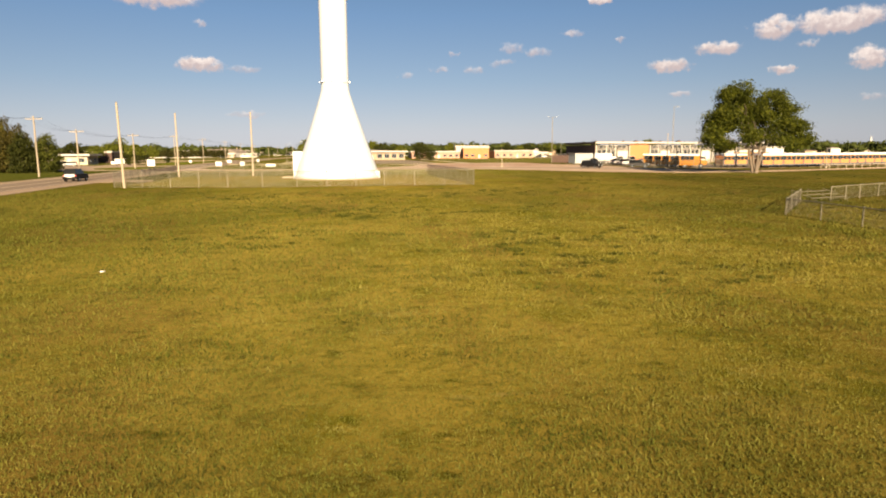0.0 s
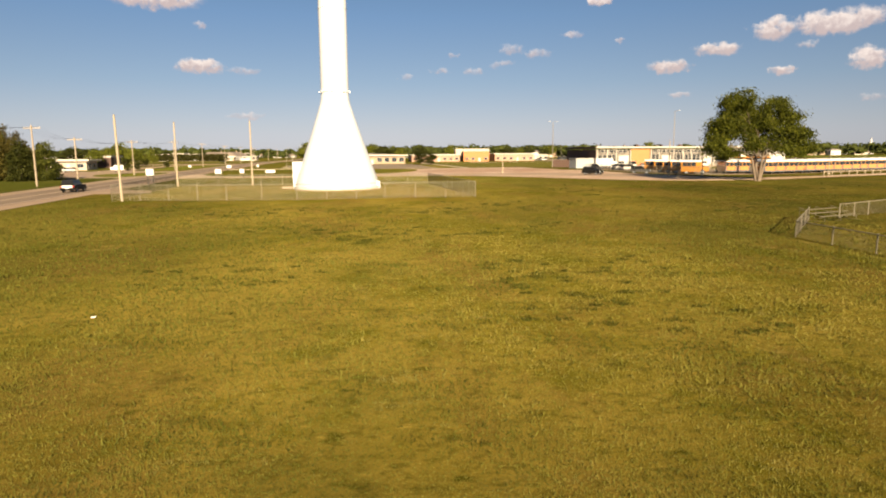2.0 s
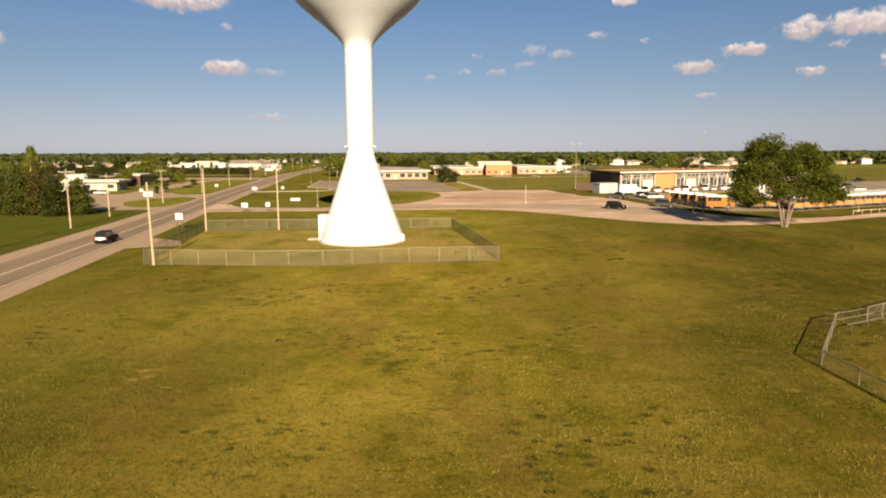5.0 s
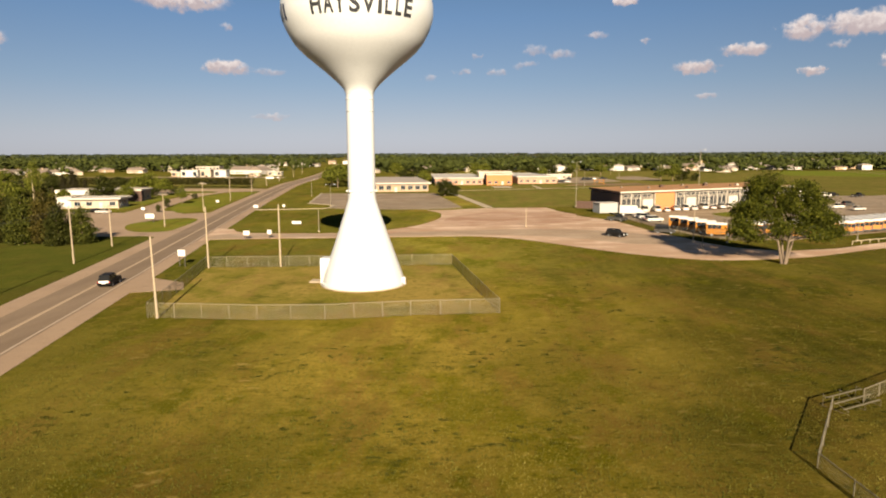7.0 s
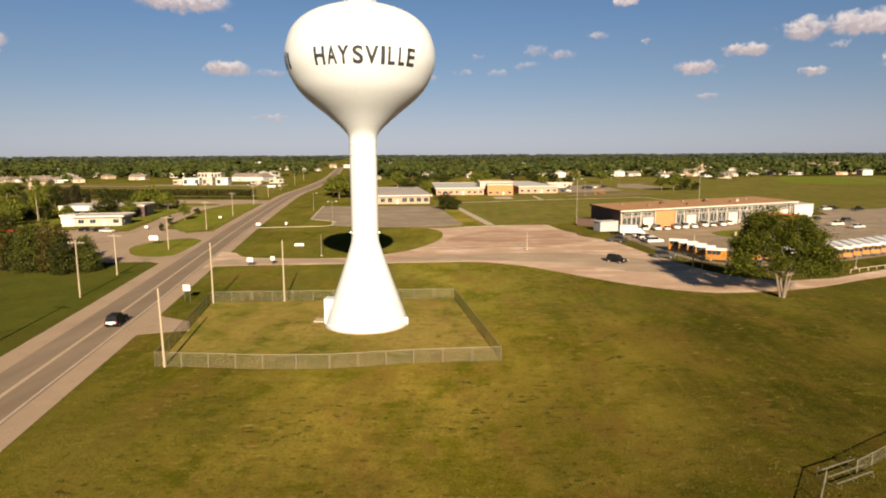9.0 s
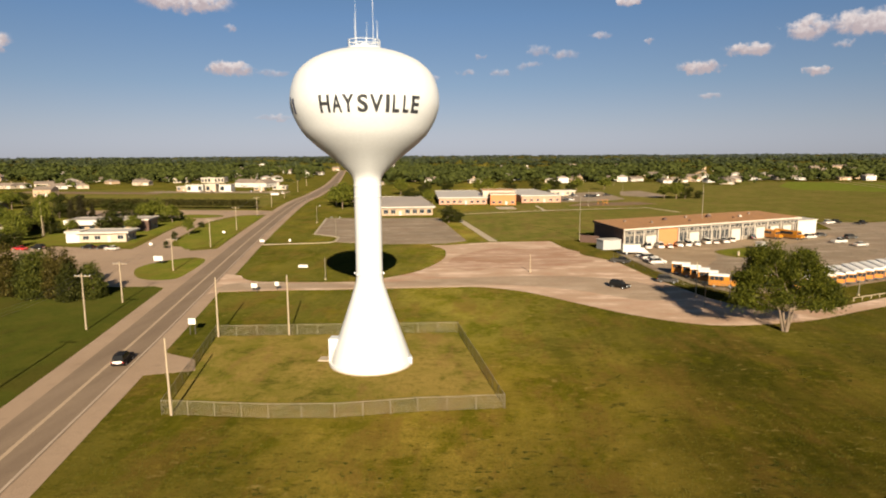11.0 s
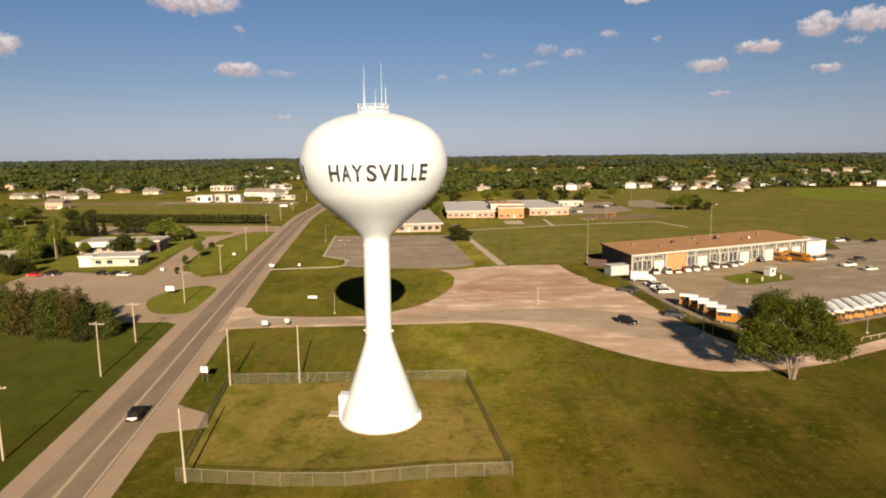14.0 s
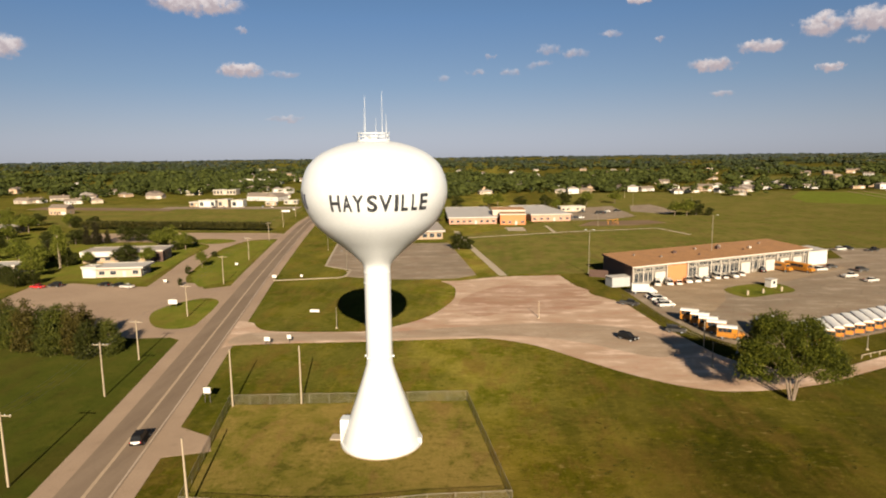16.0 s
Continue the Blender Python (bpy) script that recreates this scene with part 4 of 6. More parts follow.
# ---- poles, lamps, signs ----
def pole(x, y, h, lean=(0, 0), arm=0, label="weathered wooden utility pole without wires", dr=0.15):
    th = thing("utility_pole", pose(x, y, 0, lean[0], lean[1], 0), label, "utility pole")
    bm = bmesh.new()
    rod(bm, (0, 0, -0.3), (0, 0, h), dr, dr * 0.68, 12)
    part("shaft", bm, POLE_WOOD, th)
    if arm:
        bm = bmesh.new()
        box(bm, 0, 0.13, h - 0.55, arm, 0.1, 0.13, 0.01)
        part("crossarm", bm, POLE_WOOD, th)
        for k in (-0.46, -0.2, 0.2, 0.46):
            bm = bmesh.new()
            lathe(bm, [(0.02, h - 0.42), (0.06, h - 0.38), (0.05, h - 0.28), (0.02, h - 0.24)], 8)
            bmesh.ops.translate(bm, verts=bm.verts, vec=(k * arm, 0.13, 0))
            part("insulator", bm, SIGN_BACK, th)
    else:
        bm = bmesh.new()
        lathe(bm, [(dr * 0.7, h - 0.02), (dr * 0.72, h + 0.04), (0.01, h + 0.07)], 12)
        part("cap", bm, GALV, th)
    return th


pole(-33.08, 104.16, 10.3, label="plain weathered wooden pole at the fence")
pole(-44.6, 102.5, 10.1, label="plain weathered wooden pole at the fence corner")
pole(-36.7, 70.7, 9.3, (0, -1.0), label="leaning weathered wooden pole at the fence corner")
LINE_POLES = [(-53.2, 22.0, 10.2), (-63.0, 74.7, 10.2), (-69.6, 105.6, 10.0), (-75.0, 126.0, 8.6), (-82.0, 161.5, 8.8), (-91.0, 205.0, 9.6), (-101.2, 253.0, 9.6), (-114, 312, 9.6), (-127, 372, 9.6), (-141, 440, 9.6), (-155, 520, 9.6), (-176, 620, 9.6)]
for i, (x, y, h) in enumerate(LINE_POLES):
    pole(x, y, h, (0, 0), 2.9, "weathered wooden utility pole with a crossarm beside the road")
for k, off in enumerate((-1.3, 0.0, 1.3)):
    bm = bmesh.new()
    for (x0, y0, h0), (x1, y1, h1) in zip(LINE_POLES, LINE_POLES[1:]):
        last = None
        for i in range(9):
            t = i / 8
            p = (x0 + (x1 - x0) * t + off, y0 + (y1 - y0) * t + 0.13, h0 + (h1 - h0) * t - 0.24 - 3.2 * t * (1 - t))
            if last:
                rod(bm, last, p, 0.012, n=4)
            last = p
    tagged(part("power_line", bm, CABLE), "thin black overhead wire strung between the poles", "cable", "overhead wires")


def lamp_post(x, y, h, arms, label, turn=0.0, r=0.09):
    th = thing("street_lamp" if arms else "post", pose(x, y, 0, 0, 0, turn), label, "street lamp" if arms else "post")
    bm = bmesh.new()
    rod(bm, (0, 0, 0), (0, 0, h), r, r * 0.6, 10)
    part("post", bm, POLE_WOOD if 0.11 < r < 0.14 else GALV, th)
    bm = bmesh.new()
    box(bm, 0, 0, 0, r * 4.5, r * 4.5, 0.3, 0.03)
    part("footing", bm, KERB, th)
    for s in arms:
        bm = bmesh.new()
        rod(bm, (0, 0, h - 0.1), (s * 1.3, 0, h + 0.12), 0.035)
        arm = part("arm", bm, GALV, th)
        bm = bmesh.new()
        box(bm, s * 1.55, 0, h + 0.04, 0.65, 0.3, 0.16, 0.05)
        part("lamp_head", bm, SIGN_BACK, arm)


lamp_post(-54.3, 228.5, 7.6, (-1, 1), "grey steel lamp post with two heads in the parking lot")
lamp_post(-38.9, 151.8, 5.4, (), "short pale post standing on the grass island", r=0.1)
lamp_post(11.4, 163.7, 4.6, (), "short pale post in the gravel lot", r=0.12)
lamp_post(33.0, 226.0, 15.5, (-1, 1), "tall pole with floodlights beside the garage", 20, 0.14)
lamp_post(44.2, 136.5, 7.4, (), "plain weathered pole by the bus yard", r=0.13)
lamp_post(42.8, 126.8, 5.0, (), "plain pale pole in the tree's shade", r=0.1)
lamp_post(51.0, 136.1, 5.0, (), "plain dark pole in front of the buses", r=0.1)
lamp_post(78.8, 139.3, 4.2, (), "short pale post beside the bus row", r=0.1)
lamp_post(78.0, 236.0, 19.5, (1,), "tall thin mast behind the garage roof", 0, 0.14)
lamp_post(-75.5, 281.5, 7.5, (1,), "grey steel lamp post by the road", 0)
lamp_post(-169, 232.5, 13, (), "plain pole among the trees", 0, 0.13)
for x, y, h in ((122, 615, 12), (60, 377, 9), (110, 520, 10), (150, 500, 9)):
    lamp_post(x, y, h, (), "thin pole standing in the far field", 0, 0.11)


def sign(x, y, w, h, low, label, turn=0.0, bars=0, legs=2, deep=0.12, face=None):
    th = thing("sign", pose(x, y, 0, 0, 0, turn), label, "sign")
    for s in ((-0.36, 0.36) if legs == 2 else (0,)):
        bm = bmesh.new()
        box(bm, s * w, 0, -0.1, 0.1, 0.1, low + h * 0.5 + 0.1, 0.01)
        part("leg", bm, SIGN_LEG, th)
    bm = bmesh.new()
    box(bm, 0, -deep * 0.5 + 0.03, low - 0.07, w + 0.14, deep * 0.9, h + 0.14, 0.02)
    part("backing", bm, SIGN_LEG, th, "dark backing board")
    bm = bmesh.new()
    box(bm, 0, -deep * 0.5 - 0.05, low, w, deep, h, 0.02)
    panel = part("panel", bm, face or SIGN_WHITE, th, "white painted panel")
    for i in range(bars):
        bm = bmesh.new()
        box(bm, 0, -deep - 0.06, low + h * (0.3 + 0.3 * i), w * (0.7 - 0.2 * i), 0.015, h * 0.12)
        part("letter_bar", bm, SIGN_BACK, panel, "grey unreadable line of writing")


sign(-49.6, 103.8, 1.25, 1.05, 1.75, "square white sign on two wooden legs by the road")
sign(-91.2, 171.5, 2.5, 1.3, 1.1, "broad white sign on legs in the lawn island", 5, 1)
sign(-48.8, 167.0, 2.5, 0.7, 0.25, "low white sign on the grass island", 0, 1)
sign(-51.2, 137.3, 1.35, 0.95, 1.0, "small white sign at the drive entrance")
sign(-46.8, 139.4, 0.95, 0.9, 1.0, "small round-cornered white sign at the drive", 0, 0, 1)
sign(-76.5, 213.5, 1.6, 0.9, 0.6, "small white sign beside the kerb")
sign(-66.8, 213.5, 0.8, 0.8, 0.9, "small white sign on a post by the kerb", 0, 0, 1)
sign(-133.5, 362.0, 3.4, 2.4, 1.0, "large white sign at the end of the hedge")
sign(-158, 470, 6.0, 1.4, 0.8, "long white roadside sign", 8)
sign(-101, 240, 1.2, 0.8, 0.4, "small white sign on the lawn", 0, 0, 1)
sign(-112, 206, 1.2, 0.9, 0.4, "small white sign at the lot entrance", 0, 0, 1)


def guard_rail():
    th = thing("guard_rail", pose(74.5, 133.4, 0, 0, 0, 28.5), "low white pipe guard rail on short posts", "guard rail")
    bm = bmesh.new()
    rod(bm, (0, 0, 0.75), (46, 0, 0.75), 0.07)
    part("rail", bm, KERB, th)
    bm = bmesh.new()
    rod(bm, (0, 0, 0), (0, 0, 0.8), 0.08)
    p = part("post", bm, KERB, th)
    for i in range(1, 17):
        shared("post", p.data, th, Matrix.Translation((i * 2.85, 0, 0)))


guard_rail()


# ---- vehicles ----
def wheels(th, spots, r, w):
    tyre = hub = None
    for x, y in spots:
        m = Matrix.Translation((x, y, r))
        if tyre is None:
            bm = bmesh.new()
            prof = [(r * 0.6, -w / 2), (r * 0.92, -w / 2), (r, -w * 0.36), (r, w * 0.36), (r * 0.92, w / 2), (r * 0.6, w / 2)]
            lathe(bm, prof, 18)
            bmesh.ops.rotate(bm, verts=bm.verts, matrix=Matrix.Rotation(math.pi / 2, 3, "Y"))
            tyre = part("tyre", bm, RUBBER, th)
            tyre.matrix_basis = m
            bm = bmesh.new()
            lathe(bm, [(r * 0.6, -w * 0.45), (r * 0.5, -w * 0.32), (0.02, -w * 0.4)], 14)
            lathe(bm, [(0.02, w * 0.4), (r * 0.5, w * 0.32), (r * 0.6, w * 0.45)], 14)
            bmesh.ops.rotate(bm, verts=bm.verts, matrix=Matrix.Rotation(math.pi / 2, 3, "Y"))
            hub = part("rim", bm, CHROME, tyre)
        else:
            t = shared("tyre", tyre.data, th, m)
            shared("rim", hub.data, t)


def slab(bm, outline, half, top_in=0.0):
    """A body side outline (y, z) drawn across from -half to half; the upper part leans in."""
    zs = [z for _, z in outline]
    lo, hi = min(zs), max(zs)
    rows = []
    for s in (-1, 1):
        rows.append([bm.verts.new((s * (half - top_in * max(0, (z - lo) / (hi - lo))), y, z)) for y, z in outline])
    k = len(outline)
    bm.faces.new(rows[0])
    bm.faces.new(rows[1][::-1])
    for i in range(k):
        bm.faces.new((rows[0][i], rows[1][i], rows[1][(i + 1) % k], rows[0][(i + 1) % k]))
    bmesh.ops.recalc_face_normals(bm, faces=bm.faces)
    bmesh.ops.bevel(bm, geom=[e for e in bm.edges], offset=0.05, segments=2, affect="EDGES", clamp_overlap=True)


def car(m, paint, label, shape="sedan"):
    """A parked car; y is ahead."""
    th = thing("car", m, label, "car")
    bm = bmesh.new()
    if shape == "suv":
        slab(bm, [(-2.3, 0.35), (-2.3, 1.05), (2.2, 1.0), (2.3, 0.75), (2.3, 0.35)], 0.92, 0.06)
        roof = [(-2.25, 1.0), (-2.05, 1.72), (0.35, 1.75), (1.15, 1.0)]
    elif shape == "pickup":
        slab(bm, [(-2.7, 0.45), (-2.7, 1.1), (2.5, 1.1), (2.65, 0.8), (2.65, 0.45)], 0.95, 0.05)
        roof = [(-0.5, 1.05), (-0.35, 1.8), (0.9, 1.8), (1.5, 1.05)]
    elif shape == "van":
        slab(bm, [(-2.6, 0.4), (-2.6, 1.2), (2.2, 1.15), (2.6, 0.85), (2.6, 0.4)], 0.98, 0.05)
        roof = [(-2.6, 1.15), (-2.55, 2.1), (1.2, 2.1), (2.0, 1.15)]
    else:
        slab(bm, [(-2.35, 0.35), (-2.38, 0.95), (2.2, 0.88), (2.35, 0.65), (2.35, 0.35)], 0.9, 0.06)
        roof = [(-1.75, 0.9), (-1.1, 1.42), (0.35, 1.44), (1.2, 0.88)]
    body = part("body", bm, paint, th)
    bm = bmesh.new()
    slab(bm, roof, 0.8, 0.16)
    cabin = part("cabin", bm, CAR_GLASS, th, "dark glass cabin")
    bm = bmesh.new()
    y0, y1 = roof[1][0] + 0.05, roof[2][0] - 0.05
    box(bm, 0, (y0 + y1) / 2, roof[1][1] - 0.02, 1.3, y1 - y0, 0.06, 0.02)
    part("roof", bm, paint, cabin)
    for s in (-1, 1):
        bm = bmesh.new()
        box(bm, s * 0.66, roof[0][0] * 0 + (2.28 if shape != "pickup" else 2.6), 0.66, 0.36, 0.1, 0.16, 0.02)
        part("headlight", bm, HEAD, body)
        bm = bmesh.new()
        box(bm, s * 0.68, -2.34 if shape == "sedan" else (-2.28 if shape == "suv" else -2.66), 0.75, 0.3, 0.08, 0.18, 0.02)
        part("taillight", bm, TAIL, body)
    bm = bmesh.new()
    box(bm, 0, -2.4 if shape in ("sedan", "suv") else -2.72, 0.42, 1.6, 0.1, 0.2, 0.03)
    part("bumper", bm, CHROME if shape == "pickup" else paint, th)
    bm = bmesh.new()
    box(bm, 0, -2.41 if shape in ("sedan", "suv") else -2.74, 0.62, 0.5, 0.03, 0.15)
    part("number_plate", bm, SIGN_WHITE, th)
    w = 0.82
    wheels(th, ((-w, -1.4), (w, -1.4), (-w, 1.42), (w, 1.42)), 0.34, 0.22)
    return th


def bus(m, label, length=11.5, white_roof=True, group="parked school buses"):
    """A school bus; its tail stands at the origin and y is ahead."""
    th = thing("school_bus", m, label, "school bus", group)
    L, hood = length, 1.5
    B = L - hood
    w = 1.2
    bm = bmesh.new()
    slab(bm, [(0.0, 0.55), (0.0, 2.75), (B, 2.75), (B, 0.55)], w, 0.05)
    body = part("body", bm, BUS_YELLOW, th, "deep yellow steel body")
    bm = bmesh.new()
    slab(bm, [(B - 0.1, 0.6), (B - 0.1, 1.75), (L - 0.2, 1.6), (L, 1.35), (L, 0.6)], w * 0.86, 0.1)
    part("hood", bm, BUS_YELLOW, th)
    bm = bmesh.new()
    prof = [(-w * 0.97, 2.7), (-w * 0.85, 2.93), (-w * 0.45, 3.06), (0, 3.1), (w * 0.45, 3.06), (w * 0.85, 2.93), (w * 0.97, 2.7)]
    a = [bm.verts.new((x, 0.03, z)) for x, z in prof]
    b = [bm.verts.new((x, B - 0.03, z)) for x, z in prof]
    for i in range(len(prof) - 1):
        bm.faces.new((a[i], a[i + 1], b[i + 1], b[i]))
    bm.faces.new(a[::-1])
    bm.faces.new(b)
    part("roof", bm, BUS_ROOF if white_roof else BUS_YELLOW, th, "white painted rounded roof")
    n = int((B - 1.2) / 0.95)
    pane = None
    for s in (-1, 1):
        for i in range(n):
            m2 = Matrix.Translation((s * (w - 0.015), 0.75 + i * 0.95, 1.74))
            if pane is None:
                bm = bmesh.new()
                box(bm, 0, 0, 0, 0.05, 0.88, 0.9, 0.01)
                pane = part("window", bm, GLASS, body)
                pane.matrix_basis = m2
            else:
                shared("window", pane.data, body, m2)
    for s in (-1, 1):
        for z in (0.95, 1.45):
            bm = bmesh.new()
            box(bm, s * (w + 0.005), B / 2, z, 0.03, B - 0.2, 0.07)
            part("rub_rail", bm, BLACK, body)
    bm = bmesh.new()
    box(bm, 0, B + 0.0, 1.8, w * 1.75, 0.06, 0.85, 0.01)
    part("windscreen", bm, GLASS, th)
    bm = bmesh.new()
    box(bm, 0, -0.02, 0.75, 0.9, 0.06, 1.85, 0.01)
    rear = part("rear_door", bm, BUS_YELLOW, th)
    bm = bmesh.new()
    box(bm, 0, -0.05, 1.7, 0.78, 0.05, 0.78, 0.01)
    part("window", bm, GLASS, rear)
    for s in (-1, 1):
        bm = bmesh.new()
        box(bm, s * 0.8, -0.02, 1.7, 0.6, 0.06, 0.8, 0.01)
        part("rear_window", bm, GLASS, th)
        # black strip added at each rear edge, for the dark gaps between buses
        bm = bmesh.new()
        box(bm, s * (w - 0.09), -0.01, 0.62, 0.2, 0.05, 2.05, 0.02)
        part("rear_gap_strip", bm, BLACK, body, "black strip added at the rear edge for the dark gap between buses")
        bm = bmesh.new()
        box(bm, s * 0.9, -0.02, 1.1, 0.22, 0.08, 0.22, 0.02)
        part("taillight", bm, TAIL, th)
        bm = bmesh.new()
        box(bm, s * 0.8, L - 0.05, 1.0, 0.26, 0.1, 0.24, 0.02)
        part("headlight", bm, HEAD, th)
    for y in (-0.12, L + 0.05):
        bm = bmesh.new()
        box(bm, 0, y, 0.5, w * 2, 0.14, 0.28, 0.03)
        part("bumper", bm, BLACK, th)
    wheels(th, ((-w + 0.15, B * 0.28), (w - 0.15, B * 0.28), (-w + 0.12, L - 1.3), (w - 0.12, L - 1.3)), 0.48, 0.28)
    return th


row = bus(pose(67.4, 141.1, 0, 0, 0, -12), "deep yellow school bus with a white roof in the row")
for i in range(1, 16):
    copy_thing(row, pose(67.4 + 3.09 * i, 141.1 + 1.79 * i + (0.25 * math.sin(i * 2.1)), 0, 0, 0, -12 + 0.6 * math.sin(i * 1.7)))
for x, y in ((61.0, 145.6), (64.2, 146.4)):
    copy_thing(row, pose(x, y, 0, 0, 0, -11))
short = bus(pose(46.9, 163.2, 0, 0, 0, -112), "short yellow school bus with a white roof, side by side", 5.8, True, "short buses at the yard edge")
for i, (x, y) in enumerate(((48.2, 159.4), (49.0, 155.6), (49.8, 152.2), (50.6, 147.6))):
    copy_thing(short, pose(x, y, 0, 0, 0, -112 + i % 2))
side = bus(pose(98.6, 239.0, 0, 0, 0, -157), "yellow school bus parked before the garage doors", 11.0, False, "buses at the garage")
copy_thing(side, pose(104.6, 237.2, 0, 0, 0, -153))

car(pose(30.2, 145.0, 0, 0, 0, -135), CAR_BLACK, "black car standing on the gravel lot", "suv")
wagon = car(pose(-53.0, 88.6, 0, 0, 0, 12.5), CAR_BLACK, "black estate car with a bright tailgate on the road", "suv")
bm = bmesh.new()
box(bm, 0, -2.36, 0.72, 1.3, 0.05, 0.3, 0.02)
part("tailgate_panel", bm, SIGN_WHITE, wagon, "bright reflecting tailgate panel")
car(pose(42.6, 151.5, 0, 0, 0, -110), CAR_GREY, "dark grey car in the shade by the buses", "suv")
car(pose(37.4, 178.6, 0, 0, 0, -125), CAR_GREY, "dark grey pickup truck beside the lot edge", "pickup")
for i, (x, y) in enumerate(((45.2, 188.0), (45.8, 184.6), (46.0, 181.2), (46.0, 177.2))):
    car(pose(x + 1, y, 0, 0, 0, -80 + i), CAR_WHITE, "white sedan parked in a short row", ("sedan", "suv")[i % 2])
f0, fd = Vector((43.2, 203.2)), Vector((72.5, 40.0)).normalized()
nose = -6.0
for x, y, kind, paint in ((51.8, 206.0, "van", CAR_WHITE), (55.6, 207.2, "van", CAR_WHITE), (59.0, 207.8, "sedan", CAR_WHITE), (62.8, 211.0, "pickup", CAR_WHITE), (65.8, 211.8, "van", CAR_WHITE), (69.2, 213.4, "suv", CAR_WHITE), (73.6, 217.6, "van", CAR_WHITE), (77.0, 218.2, "sedan", CAR_WHITE), (80.4, 220.2, "pickup", CAR_WHITE), (84.0, 223.0, "suv", CAR_WHITE), (93.6, 230.4, "suv", CAR_BLACK)):
    car(pose(x, y, 0, 0, 0, nose - 5 * math.sin(x)), paint, "%s %s parked before the garage" % ("white" if paint is CAR_WHITE else "black", kind), kind)
for x, y, paint, kind, lab in ((118.0, 220.5, CAR_WHITE, "pickup", "white pickup truck parked in the yard"), (121, 213.5, CAR_WHITE, "sedan", "white sedan parked in the yard"), (114.5, 232.5, CAR_WHITE, "suv", "white car parked near the annex"), (121, 238.5, CAR_GREY, "sedan", "grey car parked near the annex"), (128, 232, CAR_GREY, "suv", "dark car parked in the yard"), (146, 281, CAR_WHITE, "suv", "white car parked by the field"), (150, 283, CAR_BLACK, "suv", "dark car parked by the field"), (158, 279, CAR_BLACK, "pickup", "dark pickup parked by the field")):
    car(pose(x, y, 0, 0, 0, -70), paint, lab, kind)
for x, y, paint, kind, lab in ((-151, 196.5, CAR_RED, "sedan", "red sedan parked in the office lot"), (-146.5, 199, CAR_BLACK, "suv", "black car parked beside the red one"), (-130.2, 200.4, CAR_BLACK, "sedan", "black sedan parked before the offices"), (-124.8, 199.6, CAR_BLACK, "sedan", "black sedan parked before the offices"), (-120.6, 197.6, CAR_WHITE, "sedan", "white sedan parked before the offices"), (-212, 521, CAR_WHITE, "sedan", "white car in front of the shops"), (-250, 540, CAR_GREY, "suv", "grey car in front of the shops"), (-262, 541, CAR_WHITE, "sedan", "white car in front of the shops"), (-160, 495, CAR_WHITE, "van", "white van by the roadside"), (-228, 519, CAR_BLACK, "suv", "black car in front of the shops"), (-238, 522, CAR_GREY, "sedan", "grey car in front of the shops"), (-196, 524, CAR_BLACK, "pickup", "black pickup in front of the shops"), (-186, 518, CAR_WHITE, "suv", "white car in front of the shops")):
    car(pose(x, y, 0, 0, 0, 80 if y < 300 else 20), paint, lab, kind)


def box_truck(m, label, length=6.5):
    th = thing("box_truck", m, label, "truck")
    bm = bmesh.new()
    box(bm, 0, 0, 0.85, 2.4, length, 2.3, 0.05)
    part("cargo_box", bm, CAR_WHITE, th)
    bm = bmesh.new()
    slab(bm, [(length / 2 + 0.05, 0.5), (length / 2 + 0.05, 2.2), (length / 2 + 1.1, 2.2), (length / 2 + 1.6, 1.4), (length / 2 + 2.3, 1.2), (length / 2 + 2.4, 0.5)], 1.0, 0.1)
    part("cab", bm, CAR_WHITE, th)
    bm = bmesh.new()
    box(bm, 0, length / 2 + 1.36, 1.45, 1.7, 0.25, 0.62, 0.02)
    part("windscreen", bm, GLASS, th)
    bm = bmesh.new()
    box(bm, 0, 0.6, 0.55, 0.9, length + 1.6, 0.3)
    part("chassis", bm, BLACK, th)
    wheels(th, ((-0.95, -length * 0.28), (0.95, -length * 0.28), (-0.9, length / 2 + 1.5), (0.9, length / 2 + 1.5)), 0.45, 0.3)


box_truck(pose(43.6, 193.6, 0, 0, 0, -96), "white box truck parked at the end of the garage", 5.0)


# ---- buildings ----
def panes(th, name, w, h, spots, material, deep=0.06, frame_mat=None, label=""):
    """Alike doors or windows on a wall plane: spots are (x, y, z, turn)."""
    bm = bmesh.new()
    box(bm, 0, 0, 0, w, deep, h, 0.012)
    me = None
    fm = None
    for x, y, z, a in spots:
        m = Matrix.Translation((x, y, z)) @ Matrix.Rotation(a, 4, "Z")
        if me is None:
            ob = part(name, bm, material, th, label)
            ob.matrix_basis = m
            me = ob.data
            if frame_mat:
                b2 = bmesh.new()
                for px, pz, sx, sz in ((0, -0.08, w + 0.2, 0.1), (0, h - 0.02, w + 0.2, 0.1), (-w / 2 - 0.05, 0, 0.1, h), (w / 2 + 0.05, 0, 0.1, h), (0, 0, 0.06, h)):
                    box(b2, px, 0, pz, sx, deep + 0.05, sz)
                fo = part("frame", b2, frame_mat, ob)
                fm = fo.data
        else:
            ob = shared(name, me, th, m)
            if fm:
                shared("frame", fm, ob)


def block(th, name, x, y, sx, sy, h, material, z=0.0, label=""):
    bm = bmesh.new()
    box(bm, x, y, z, sx, sy, h, 0.02)
    return part(name, bm, material, th, label)


